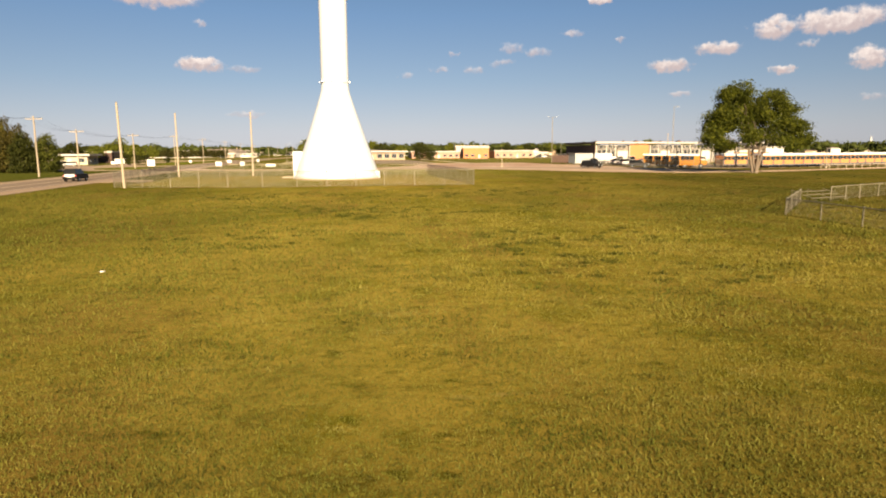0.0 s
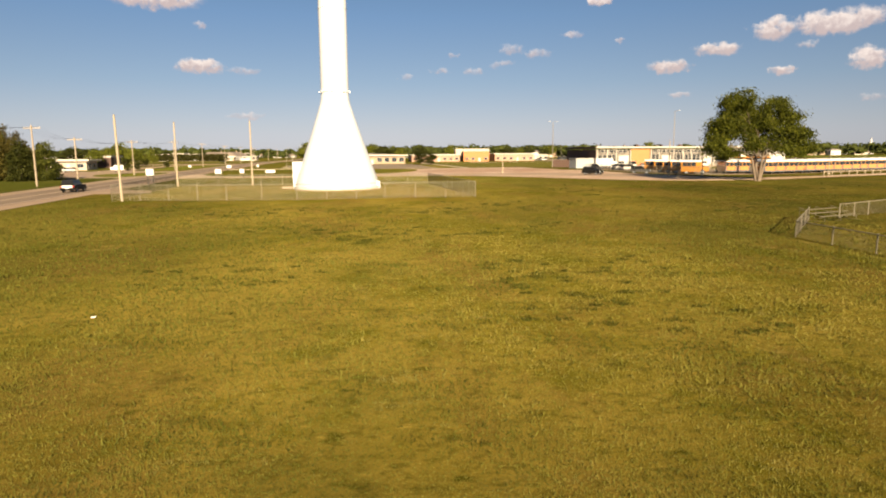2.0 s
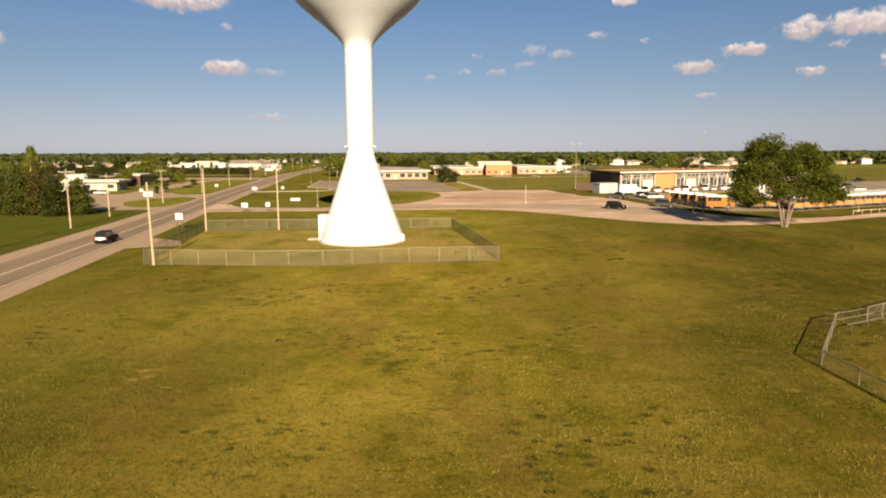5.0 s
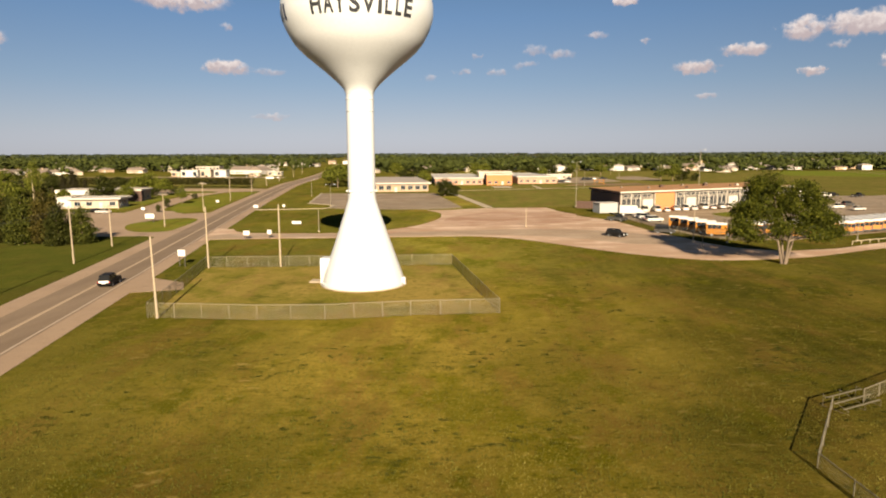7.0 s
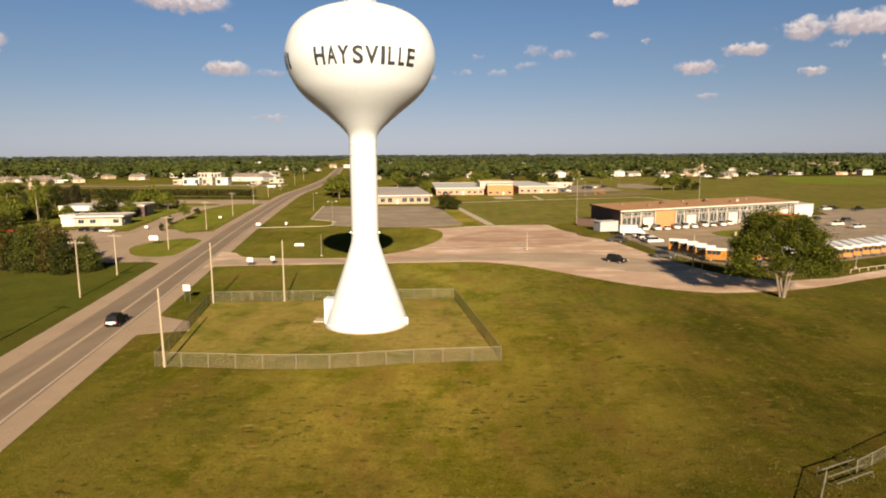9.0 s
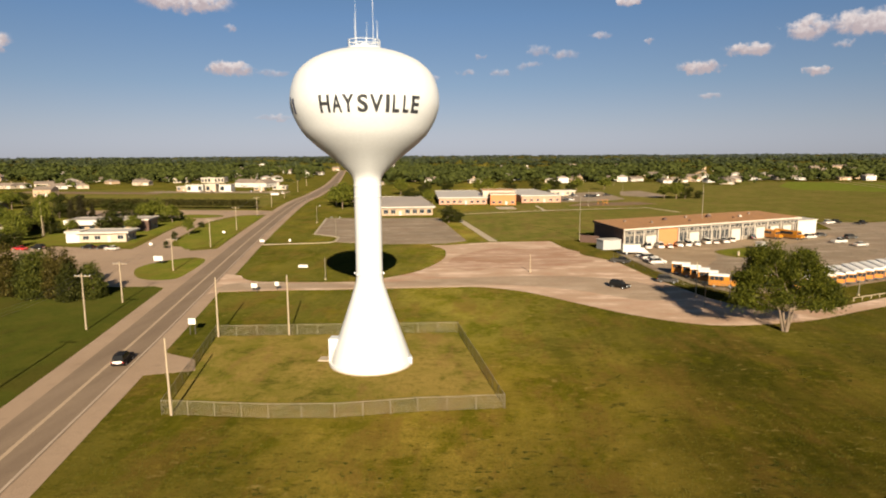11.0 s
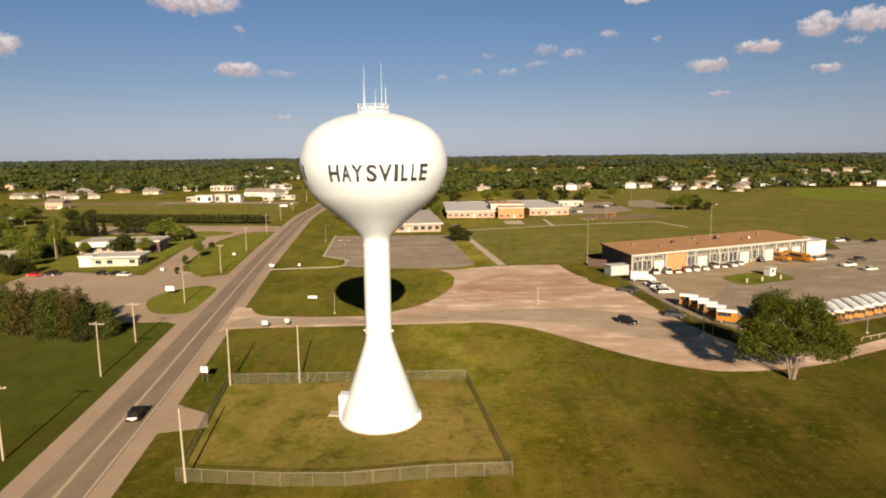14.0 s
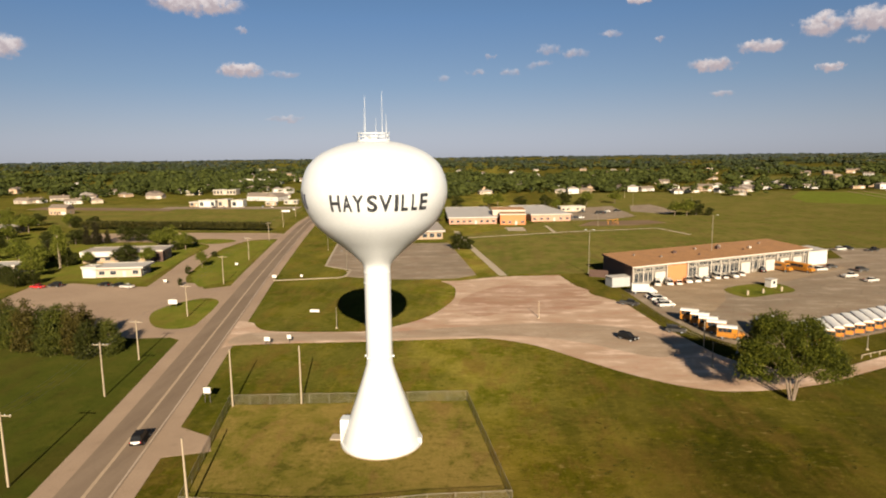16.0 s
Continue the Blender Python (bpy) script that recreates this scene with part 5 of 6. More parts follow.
def garage():
    ang = math.degrees(math.atan2(fd.y, fd.x))
    L, D, H = 82.0, 24.5, 6.1
    th = thing("bus_garage", pose(f0.x, f0.y, 0, 0, 0, ang), "long low bus garage with orange brick, white doors and reddish roof", "garage building")
    block(th, "wall", L / 2, D / 2 + 0.3, L - 0.6, D - 0.6, H - 0.3, WALL_GREY, 0, "dull grey-brown panel wall")
    block(th, "end_wall", 0.1, D / 2, 0.3, D, H - 0.4, BRICK_DARK, 0, "dark brown brick end wall")
    block(th, "roof", L / 2, D / 2 - 0.4, L + 1.0, D + 1.6, 0.25, ROOF_RED, H + 0.35, "reddish gravel flat roof")
    bm = bmesh.new()
    box(bm, L / 2, -1.25, H + 0.1, L + 1.1, 0.14, 0.5, 0.02)
    part("fascia", bm, FASCIA, th, "white fascia board")
    bm = bmesh.new()
    box(bm, -0.56, D / 2 - 0.4, H - 0.1, 0.14, D + 1.4, 0.72, 0.02)
    part("side_fascia", bm, BRICK_DARK, th)
    block(th, "brick_panel", 18.5, -0.05, 8.2, 0.6, H - 0.25, BRICK, 0, "bright orange brick panel")
    doors = [11.4, 30.2, 49.8, 62.0, 69.4, 76.0]
    panes(th, "garage_door", 4.2, 3.8, [(x, -0.05, 0, 0) for x in doors], DOOR_WHITE, 0.12, FRAME, "white sectional garage door")
    for d in doors:
        bm = bmesh.new()
        for j in range(1, 4):
            box(bm, d, -0.13, j * 0.95 - 0.03, 4.1, 0.04, 0.05)
        part("door_seam", bm, FRAME, th)
    xs = [x for x in np.arange(1.6, 81, 1.9) if all(abs(x - d) > 3.1 for d in doors) and abs(x - 18.5) > 5.2]
    panes(th, "window", 1.45, 2.9, [(x, -0.03, 1.3, 0) for x in xs], GLASS, 0.1, FASCIA)
    panes(th, "pilaster", 0.3, H - 0.3, [(x, -0.1, 0, 0) for x in (0.3, 4.5, 8.2, 14.2, 23.2, 26.9, 33.6, 38, 42, 46.6, 53.0, 56.5, 59.0, 65.4, 72.6, 79.2, 81.7)], FASCIA, 0.3)
    panes(th, "clerestory", 1.5, 0.85, [(x, -0.02, 4.75, 0) for x in np.arange(2.4, 81, 1.9) if abs(x - 18.5) > 5.2], GLASS, 0.08, FASCIA)
    for i, (x, y, s) in enumerate(((26, 14, 1.6), (38, 17, 1.0), (47, 14, 1.8), (50, 17.5, 1.6), (60, 10, 1.2), (17, 9, 0.9), (33, 7, 0.8), (70, 16, 0.9), (55, 8, 0.7), (9, 16, 0.8))):
        bm = bmesh.new()
        box(bm, x, y, H + 0.6, s, s * 0.9, 0.25 + s * 0.25, 0.04)
        top = H + 0.6 + 0.25 + s * 0.25
        rod(bm, (x, y, top), (x, y, top + 0.25), s * 0.22, n=10)
        part("roof_vent", bm, (BRICK_DARK, SHINGLE)[i % 2] if i != 4 else FASCIA, th)
    block(th, "annex", L + 5.4, 5.4, 10.2, 10.5, 5.1, WALL_WHITE, 0, "white painted annex")
    block(th, "annex_roof", L + 5.4, 5.4, 10.8, 11.1, 0.2, ROOF_WHITE, 5.1)
    # the end wall runs askew to the front
    for ob in th.children:
        if ob.matrix_basis.translation.length < 0.01:
            for v in ob.data.vertices:
                v.co.x += 0.33 * v.co.y


garage()
th = thing("store", pose(39.5, 205.5, 0, 0, 0, 20), "grey steel store with a pale flat roof beside the garage", "shed")
block(th, "wall", 0, 0, 7.0, 4.2, 3.0, FRAME)
block(th, "roof", 0, 0, 7.4, 4.6, 0.15, ROOF_WHITE, 3.0)
panes(th, "door", 1.0, 2.0, [(0, -2.1, 0, 0)], FRAME, 0.08)
th = thing("board_fence", pose(32.6, 220.5, 0, 0, 0, -22), "dark board fence screening the garage end", "fence")
bm = bmesh.new()
box(bm, 0, 0, 0, 0.46, 0.1, 2.5, 0.01)
first = part("board", bm, BRICK_DARK, th)
for i in range(1, 13):
    shared("board", first.data, th, Matrix.Translation((i * 0.5, 0.04 * (i % 2), 0)))


def hip(th, sx, sy, h, rise, over, material):
    bm = bmesh.new()
    a, b = sx / 2 + over, sy / 2 + over
    e = [bm.verts.new(p) for p in ((-a, -b, h), (a, -b, h), (a, b, h), (-a, b, h))]
    k = min(a, b) * 0.95
    r = [bm.verts.new((-a + k, 0, h + rise)), bm.verts.new((a - k, 0, h + rise))] if a >= b else [bm.verts.new((0, -b + k, h + rise)), bm.verts.new((0, b - k, h + rise))]
    if a >= b:
        for f in ((e[0], e[1], r[1], r[0]), (e[1], e[2], r[1]), (e[2], e[3], r[0], r[1]), (e[3], e[0], r[0])):
            bm.faces.new(f)
    else:
        for f in ((e[0], e[1], r[0]), (e[1], e[2], r[1], r[0]), (e[2], e[3], r[1]), (e[3], e[0], r[0], r[1])):
            bm.faces.new(f)
    bm.faces.new(e[::-1])
    part("hip_roof", bm, material, th, "low pale hipped roof")


def low_building(name, x, y, turn, sx, sy, h, walls, roof, label, over=0.9, windows=True, category="building", tall=1.3):
    """A flat-roofed low building; its front faces -y before turning."""
    th = thing(name, pose(x, y, 0, 0, 0, turn), label, category)
    block(th, "wall", 0, 0, sx, sy, h, walls)
    block(th, "roof", 0, 0, sx + 2 * over, sy + 2 * over, 0.35, roof, h)
    bm = bmesh.new()
    for px, py, w, d in ((0, -sy / 2 - over, sx + 2 * over, 0.12), (0, sy / 2 + over, sx + 2 * over, 0.12), (-sx / 2 - over, 0, 0.12, sy + 2 * over), (sx / 2 + over, 0, 0.12, sy + 2 * over)):
        box(bm, px, py, h - 0.15, w + 0.1, d + 0.1, 0.6)
    part("fascia", bm, FASCIA, th)
    if windows:
        k = max(2, int(sx / 3.6))
        sp = [(-sx / 2 + sx * (i + 0.5) / k, -sy / 2, 1.0, 0) for i in range(k)]
        panes(th, "window", min(min(1.9, sx / k * 0.55) * tall / 1.3, sx / k * 0.62), tall, [s for i, s in enumerate(sp) if i != k // 2], GLASS, 0.1, FRAME)
        panes(th, "door", 1.0, 2.1, [(sp[k // 2][0], -sy / 2, 0, 0)], DOOR_WHITE, 0.1, FRAME)
        panes(th, "side_window", 1.4, 1.2, [(s * sx / 2, -sy * 0.2 + j * sy * 0.4, 1.0, math.pi / 2) for s in (-1, 1) for j in (0, 1)], GLASS, 0.1, FRAME)
    return th


low_building("office", -135.6, 220.8, 10, 15.5, 9.5, 3.3, WALL_CREAM, ROOF_WHITE, "low cream office with a broad pale flat roof", 1.1)
low_building("office", -145.2, 217.0, 10, 4.6, 5.6, 3.6, WALL_WHITE, ROOF_WHITE, "small white block beside the low office", 0.25, False)
wing = low_building("office", -153.5, 253.6, 11, 31, 13, 4.4, WALL_TAN, ROOF_GREY, "long tan office wing with a white canopy among trees", 0.7)
block(wing, "canopy", -9.2, -7.5, 12.5, 2.4, 1.9, WALL_WHITE, 2.9, "deep white canopy front")
# end bay coloured dark brown for the shadow it stands in
block(wing, "shadowed_bay", 13.6, -5.6, 5.0, 3.0, 4.2, BRICK_DARK, 0.0, "dark brown end bay, its shadow put into the colour")
low_building("shed", -184.5, 222.0, 10, 14, 9, 3.4, WALL_CREAM, ROOF_WHITE, "pale low shed among trees", 0.5)
low_building("shed", -287.0, 346.0, 8, 22, 12, 4.0, WALL_TAN, ROOF_GREY, "grey-roofed low shed beyond the trees", 0.6)
# behind the parking lot
hip(low_building("church_hall", -51.6, 355.0, 10.8, 36, 80, 4.0, WALL_TAN, ROOF_GREY, "long low hall with dark glass and a pale flat roof", 1.2, tall=2.0), 36, 80, 4.35, 0.9, 1.2, ROOF_GREY)
# school
low_building("school_wing", -17.5, 426.0, 6, 29, 76, 3.9, WALL_PINK, ROOF_WHITE, "long low pinkish brick school wing with a pale flat roof", 0.7)
low_building("school_wing", 10.6, 391.0, 1, 15.2, 14, 6.2, BRICK, ROOF_RED, "bright orange brick school hall", 0.3)
low_building("school_wing", 8.0, 411.0, 3, 20, 22, 7.2, WALL_CREAM, ROOF_RED, "cream school hall behind the brick one", 0.4)
low_building("school_wing", 29.0, 438.0, 10, 25, 70, 4.2, WALL_PINK, ROOF_WHITE, "long pinkish brick school wing with a pale flat roof", 0.6)
low_building("school_wing", 56.0, 476.0, 10, 18, 9, 3.2, WALL_CREAM, ROOF_WHITE, "low portable school room beside the playground", 0.3)
th = thing("play_frame", pose(69.6, 384, 0, 0, 0, 15), "yellow climbing frame on bare school ground", "play frame")
for x in (-3.0, 0.0, 3.0):
    bm = bmesh.new()
    rod(bm, (x, -1.2, 0), (x, 0, 2.9), 0.1)
    rod(bm, (x, 1.2, 0), (x, 0, 2.9), 0.1)
    part("frame", bm, BUS_YELLOW, th)
bm = bmesh.new()
rod(bm, (-3.6, 0, 2.9), (3.6, 0, 2.9), 0.12)
part("beam", bm, BUS_YELLOW, th)
bm = bmesh.new()
box(bm, 1.5, 0, 1.3, 1.8, 1.5, 0.25, 0.05)
part("deck", bm, BUS_YELLOW, th)
for x, y, kind in ((52, 420, "suv"), (55.5, 421, "sedan"), (72, 452, "van"), (75.5, 453, "suv"), (80, 466, "sedan"), (88, 470, "pickup"), (62, 463, "suv")):
    car(pose(x, y, 0, 0, 0, 95), CAR_BLACK if kind != "sedan" else CAR_WHITE, "%s %s parked beside the school" % ("white" if kind == "sedan" else "dark", kind), kind)
# shops by the road
for x, y, sx, sy, h in ((-248.0, 535, 14, 11, 5.4), (-234.2, 536, 8.8, 12, 6.0), (-221, 534, 10, 10, 5.5), (-262.5, 540, 8, 9, 3.6), (-246, 657, 26, 14, 4.2), (-236, 640, 10, 8, 5.2), (-309, 712, 26, 14, 5.2), (-345, 708, 16, 12, 5.0), (-183, 560, 12, 7, 3.2), (-377, 772, 14, 10, 8.0), (-196, 545, 9, 6, 2.8)):
    low_building("shop", x, y, 4, sx, sy, h, (WALL_CREAM, WALL_WHITE, WALL_TAN)[int(x) % 3], ROOF_WHITE if sx > 15 else ROOF_GREY, "white-fronted flat-roofed shop beside the town road", 0.3, tall=3.4 if h > 5 else 2.2)
for x, y, sx in ((-500, 1012, 56), (-440, 1006, 22), (-395, 1030, 44), (-350, 985, 30), (-700, 1905, 60), (-250, 1240, 40)):
    low_building("warehouse", x, y, 5, sx, 18, 6.0, WALL_WHITE, ROOF_WHITE, "distant long white warehouse", 0.2, False, "warehouse")


def house(walls, w, d, h, rise, label):
    th = thing("house", Matrix.Identity(4), label, "house", "houses of the town")
    block(th, "wall", 0, 0, w, d, h, walls)
    bm = bmesh.new()
    o = 0.5
    pr = [(-d / 2 - o, h - 0.1), (0, h + rise), (d / 2 + o, h - 0.1)]
    a = [bm.verts.new((-w / 2 - o, y, z)) for y, z in pr]
    b = [bm.verts.new((w / 2 + o, y, z)) for y, z in pr]
    for i in range(3):
        bm.faces.new((a[i], a[(i + 1) % 3], b[(i + 1) % 3], b[i]))
    bm.faces.new(a)
    bm.faces.new(b[::-1])
    bmesh.ops.recalc_face_normals(bm, faces=bm.faces)
    roof = part("roof", bm, SHINGLE, th)
    bm = bmesh.new()
    box(bm, w * 0.2, 0.6, h + rise * 0.5, 0.7, 0.7, rise * 0.9)
    part("chimney", bm, WALL_TAN, roof)
    panes(th, "window", 1.4, 1.2, [(x * w, -d / 2, 1.0, 0) for x in (-0.36, -0.14, 0.12)], GLASS, 0.1, FRAME)
    panes(th, "garage_door", 3.6, 2.2, [(w * 0.33, -d / 2, 0, 0)], DOOR_WHITE, 0.1)
    panes(th, "door", 1.0, 2.1, [(-0.02 * w, -d / 2, 0, 0)], BRICK_DARK, 0.1)
    panes(th, "side_window", 1.3, 1.1, [(s * w / 2, 0, 1.1, math.pi / 2) for s in (-1, 1)], GLASS, 0.1, FRAME)
    return th


market = house(WALL_WHITE, 20, 14, 4.2, 3.4, "white gabled shop with a brown roof beside the town road")
market.matrix_basis = pose(-213, 607, 0, 0, 0, 78)
copy_thing(market, pose(-232, 612, 0, 0, 0, -10))
HOUSES = [house(WALL_WHITE, 15, 9, 3.0, 2.2, "white one-storey house with brown shingle roof"), house(WALL_CREAM, 17, 10, 3.0, 2.5, "cream one-storey house with brown shingle roof"), house(WALL_TAN, 14, 10, 5.4, 2.4, "tan two-storey house with brown shingle roof")]
SPOTS = [(187, 675), (204, 690), (226, 710), (237, 688), (256, 706), (275, 724), (228, 896), (272, 1022), (300, 742), (326, 748), (352, 745), (404, 765), (430, 778), (455, 740), (107, 738), (128, 752), (147, 752), (166, 720)]
SPOTS += [(414, 876), (503, 970), (512, 966), (714, 1316), (520, 760), (545, 700), (470, 830), (40, 770), (74, 800), (-60, 720), (-20, 745)]
# the houses west of the shops
SPOTS += [(-460, 588), (-452, 596), (-403, 578), (-386, 588), (-336, 468), (-448, 622), (-424, 634), (-610, 766), (-468, 738), (-520, 604), (-580, 680), (-390, 700), (-360, 650)]
for i in range(46):
    y = rng.uniform(780, 1500)
    SPOTS.append((rng.uniform(-0.62, 0.66) * y, y))
for i, (x, y) in enumerate(SPOTS):
    m = pose(x, y, 0, 0, 0, rng.uniform(-40, 40) + (90 if i % 4 == 0 else 0))
    if i < 3:
        HOUSES[i].matrix_basis = m
    else:
        copy_thing(HOUSES[int(rng.integers(0, 3)) if i % 5 else 0], m)

# plainer houses far off among the trees
def far_house(walls, roofing, w, d, h, rise, label):
    th = thing("house", Matrix.Identity(4), label, "house", "houses of the town")
    block(th, "wall", 0, 0, w, d, h, walls)
    hip(th, w, d, h, rise, 0.5, roofing)
    panes(th, "window", 2.0, 1.2, [(-0.3 * w, -d / 2, 1.0, 0)], GLASS, 0.1)
    panes(th, "garage_door", 3.4, 2.2, [(w * 0.28, -d / 2, 0, 0)], DOOR_WHITE, 0.1)
    return th


FAR_HOUSES = [far_house(WALL_CREAM, ROOF_GREY, 13, 8, 3.0, 1.6, "cream far house with a pale grey roof among trees"), far_house(WALL_TAN, SHINGLE, 15, 9, 3.0, 2.2, "tan far house with a brown roof among trees"), far_house(WALL_WHITE, ROOF_GREY, 11, 9, 5.2, 2.0, "white two-storey far house with a grey roof")]
FAR_SPOTS = [(71, 694), (96, 698), (150, 712), (196, 724), (250, 742), (290, 765), (340, 800), (372, 790), (440, 830), (505, 850)]
spread = np.random.default_rng(123)
for i in range(105):
    y = 640 * 2.6 ** spread.random()
    FAR_SPOTS.append((spread.uniform(-0.72, 0.72) * y, y))
FAR_SPOTS = [q for q in FAR_SPOTS if abs(q[0] - np.interp(q[1], [p[1] for p in ROAD], [p[0] for p in ROAD])) > 30]
for i, (x, y) in enumerate(FAR_SPOTS):
    m = pose(x, y, 0, 0, 0, spread.uniform(-35, 35))
    if i < 3:
        FAR_HOUSES[i].matrix_basis = m
    else:
        copy_thing(FAR_HOUSES[int(spread.integers(0, 3))], m)
SPOTS += FAR_SPOTS

# a far white steeple over the trees
th = thing("chapel", pose(560, 900, 0, 0, 0, 20), "small distant white chapel with a slender steeple", "chapel")
block(th, "wall", 0, 0, 12, 18, 6, WALL_WHITE)
hip(th, 12, 18, 6.0, 3.0, 0.4, SHINGLE)
block(th, "tower", 0, -8.6, 4.4, 4.4, 12.0, WALL_WHITE)
bm = bmesh.new()
rod(bm, (0, -8.6, 12.0), (0, -8.6, 22.0), 2.6, 0.15, 8)
part("spire", bm, WALL_WHITE, th, "slender white spire")

# kiosk on the yard island
th = thing("kiosk", pose(86.0, 204.5, 0, 0, 0, 30), "small white kiosk with a flat roof on the island", "kiosk")
block(th, "wall", 0, 0, 2.6, 2.2, 2.4, WALL_WHITE)
block(th, "roof", 0, 0, 3.1, 2.7, 0.2, ROOF_WHITE, 2.4)
panes(th, "window", 1.0, 0.9, [(0, -1.1, 1.1, 0)], GLASS, 0.06, FRAME)
for x, y in ((74.5, 192.5), (80.0, 195.2), (86.6, 198.2)):
    th = thing("bollard", Matrix.Translation((x, y, 0.05)), "short pale concrete bollard on the island kerb", "bollard", "island bollards")
    bm = bmesh.new()
    lathe(bm, [(0.32, 0), (0.3, 1.15), (0.22, 1.3), (0.02, 1.34)], 14)
    part("shaft", bm, KERB, th)


# ---- trees ----
def leaf_quads(points, size, r, up=0.3):
    """Small folded leaves, one at each point, turned at random."""
    n = len(points)
    a = r.normal(size=(n, 3))
    a /= np.linalg.norm(a, axis=1)[:, None]
    b = np.cross(a, r.normal(size=(n, 3)))
    b /= np.linalg.norm(b, axis=1)[:, None]
    s = size * r.uniform(0.6, 1.4, (n, 1))
    a, b = a * s, b * s * 0.7
    v = np.stack([points - a, points - b * 0.8 + a * 0.1, points + a, points + b], axis=1).reshape(-1, 3)
    f = np.arange(4 * n).reshape(-1, 4)
    return v, f


def lobe_points(lobes, clumps, per, spread, r):
    """Leaf places: clumps on the shells of the lobes, leaves round each clump."""
    out = []
    vol = np.array([l[3] * l[4] * l[5] for l in lobes]) ** 0.8
    pick = r.choice(len(lobes), clumps, p=vol / vol.sum())
    for i in pick:
        x, y, z, rx, ry, rz = lobes[i]
        d = r.normal(size=3)
        d /= np.linalg.norm(d)
        d *= r.uniform(0.55, 1.03)
        c = np.array([x + rx * d[0], y + ry * d[1], z + rz * d[2]])
        out.append(c + r.normal(size=(per, 3)) * spread * np.array([1, 1, 0.6]))
    return np.concatenate(out)


def limbs(bm, r, trunk_r, h, lobes, stems=1):
    for s in range(stems):
        a = 2 * math.pi * s / max(stems, 1)
        off = 0.0 if stems == 1 else trunk_r * 1.3
        base = Vector((off * math.cos(a), off * math.sin(a), -0.1))
        fork = Vector((off * 4.2 * math.cos(a), off * 4.2 * math.sin(a), h))
        bent(bm, [base, base.lerp(fork, 0.12) + Vector((0, 0, 0)), base.lerp(fork, 0.6), fork], [trunk_r * 1.35, trunk_r, trunk_r * 0.85, trunk_r * 0.7], 9)
        for i, l in enumerate(lobes):
            if i % stems == s:
                e = Vector(l[:3])
                mid = fork.lerp(e, 0.5) + Vector((r.normal() * 0.3, r.normal() * 0.3, 0.5))
                bent(bm, [fork, mid, e, e + Vector((r.normal() * 0.8, r.normal() * 0.8, l[5] * 0.6))], [trunk_r * 0.5, trunk_r * 0.24, trunk_r * 0.12, trunk_r * 0.05], 6)


def tree(name, m, label, lobes, trunk_r, fork, clumps, per, spread, leaf, leaf_mat, bark_mat, seed, stems=1, group=""):
    r = np.random.default_rng(seed)
    th = thing(name, m, label, "tree", group)
    bm = bmesh.new()
    limbs(bm, r, trunk_r, fork, lobes, stems)
    part("trunk", bm, bark_mat, th)
    v, f = leaf_quads(lobe_points(lobes, clumps, per, spread, r), leaf, r)
    from_arrays("crown", v.tolist(), f.tolist(), leaf_mat, th)
    return th


BIG = [(-4.6, 1.0, 13.2, 2.7, 3.2, 2.2), (-3.0, 0.4, 15.0, 2.1, 2.4, 1.3), (-6.6, 0.6, 10.2, 2.2, 2.8, 1.6), (3.0, 1.5, 13.2, 2.6, 3.2, 1.8), (5.4, 1.0, 11.0, 2.4, 3.0, 1.8), (0.6, 1.4, 11.0, 2.2, 3.0, 1.8)]
BIG += [(-7.6, -0.6, 7.0, 2.2, 2.6, 1.6), (7.4, 0.6, 8.0, 2.3, 2.8, 1.7), (-3.4, -0.8, 8.8, 2.2, 2.4, 1.5), (3.2, -1.4, 8.4, 2.2, 2.2, 1.5), (-8.8, -1, 5.6, 1.6, 1.9, 1.3), (8.8, 0, 5.8, 1.6, 2.0, 1.3), (-5.2, -1.6, 5.4, 1.7, 1.7, 1.1), (5.6, -1.4, 5.4, 1.8, 1.8, 1.1)]
BIG += [(-1.8, 5.6, 12.4, 2.8, 3.0, 2.0), (3.6, 6.2, 10.6, 2.6, 2.8, 1.9), (-5.0, 5.4, 9.0, 2.4, 2.8, 1.9), (0.6, 8.4, 9.8, 2.6, 2.4, 1.9), (5.8, 4.6, 6.8, 2.1, 2.6, 1.6), (-4.4, 4.5, 5.0, 1.9, 2.1, 1.4), (0.2, 0.6, 6.6, 1.8, 2.0, 1.2), (-2.2, -2.2, 6.4, 1.9, 1.5, 1.1), (2.4, -2.3, 6.0, 1.9, 1.5, 1.1), (0.4, 3.4, 7.2, 2.4, 2.2, 1.5)]
BIG = [(x * (0.92 if x < 0 else 0.86), y * 0.92, z * 0.92, a * 0.9, b * 0.9, c * 0.9) for x, y, z, a, b, c in BIG]
tree("cottonwood_tree", Matrix.Translation((50.6, 110.4, 0)), "large spreading green tree with several pale trunks", BIG, 0.22, 3.9, 520, 115, 0.6, 0.145, LEAF_BIG, BARK_PALE, 3, 4)

JUN = []
for k in range(3):
    h = (9.5, 8.4, 10.4)[k]
    lob = [(0, 0, h * 0.14, 2.6, 2.6, h * 0.14), (0.3, 0.2, h * 0.36, 2.5, 2.5, h * 0.2), (-0.2, 0, h * 0.58, 2.0, 2.0, h * 0.2), (0.2, -0.2, h * 0.78, 1.35, 1.35, h * 0.15), (0, 0, h * 0.93, 0.6, 0.6, h * 0.08)]
    JUN.append(tree("juniper_tree", Matrix.Identity(4), "dense dark brownish-green juniper in a tight clump", lob, 0.2, h * 0.3, 170, 34, 0.5, 0.2, (LEAF_CEDAR, LEAF_DARK, LEAF_JUNIPER)[k], BARK, 20 + k, 1, "juniper clump"))
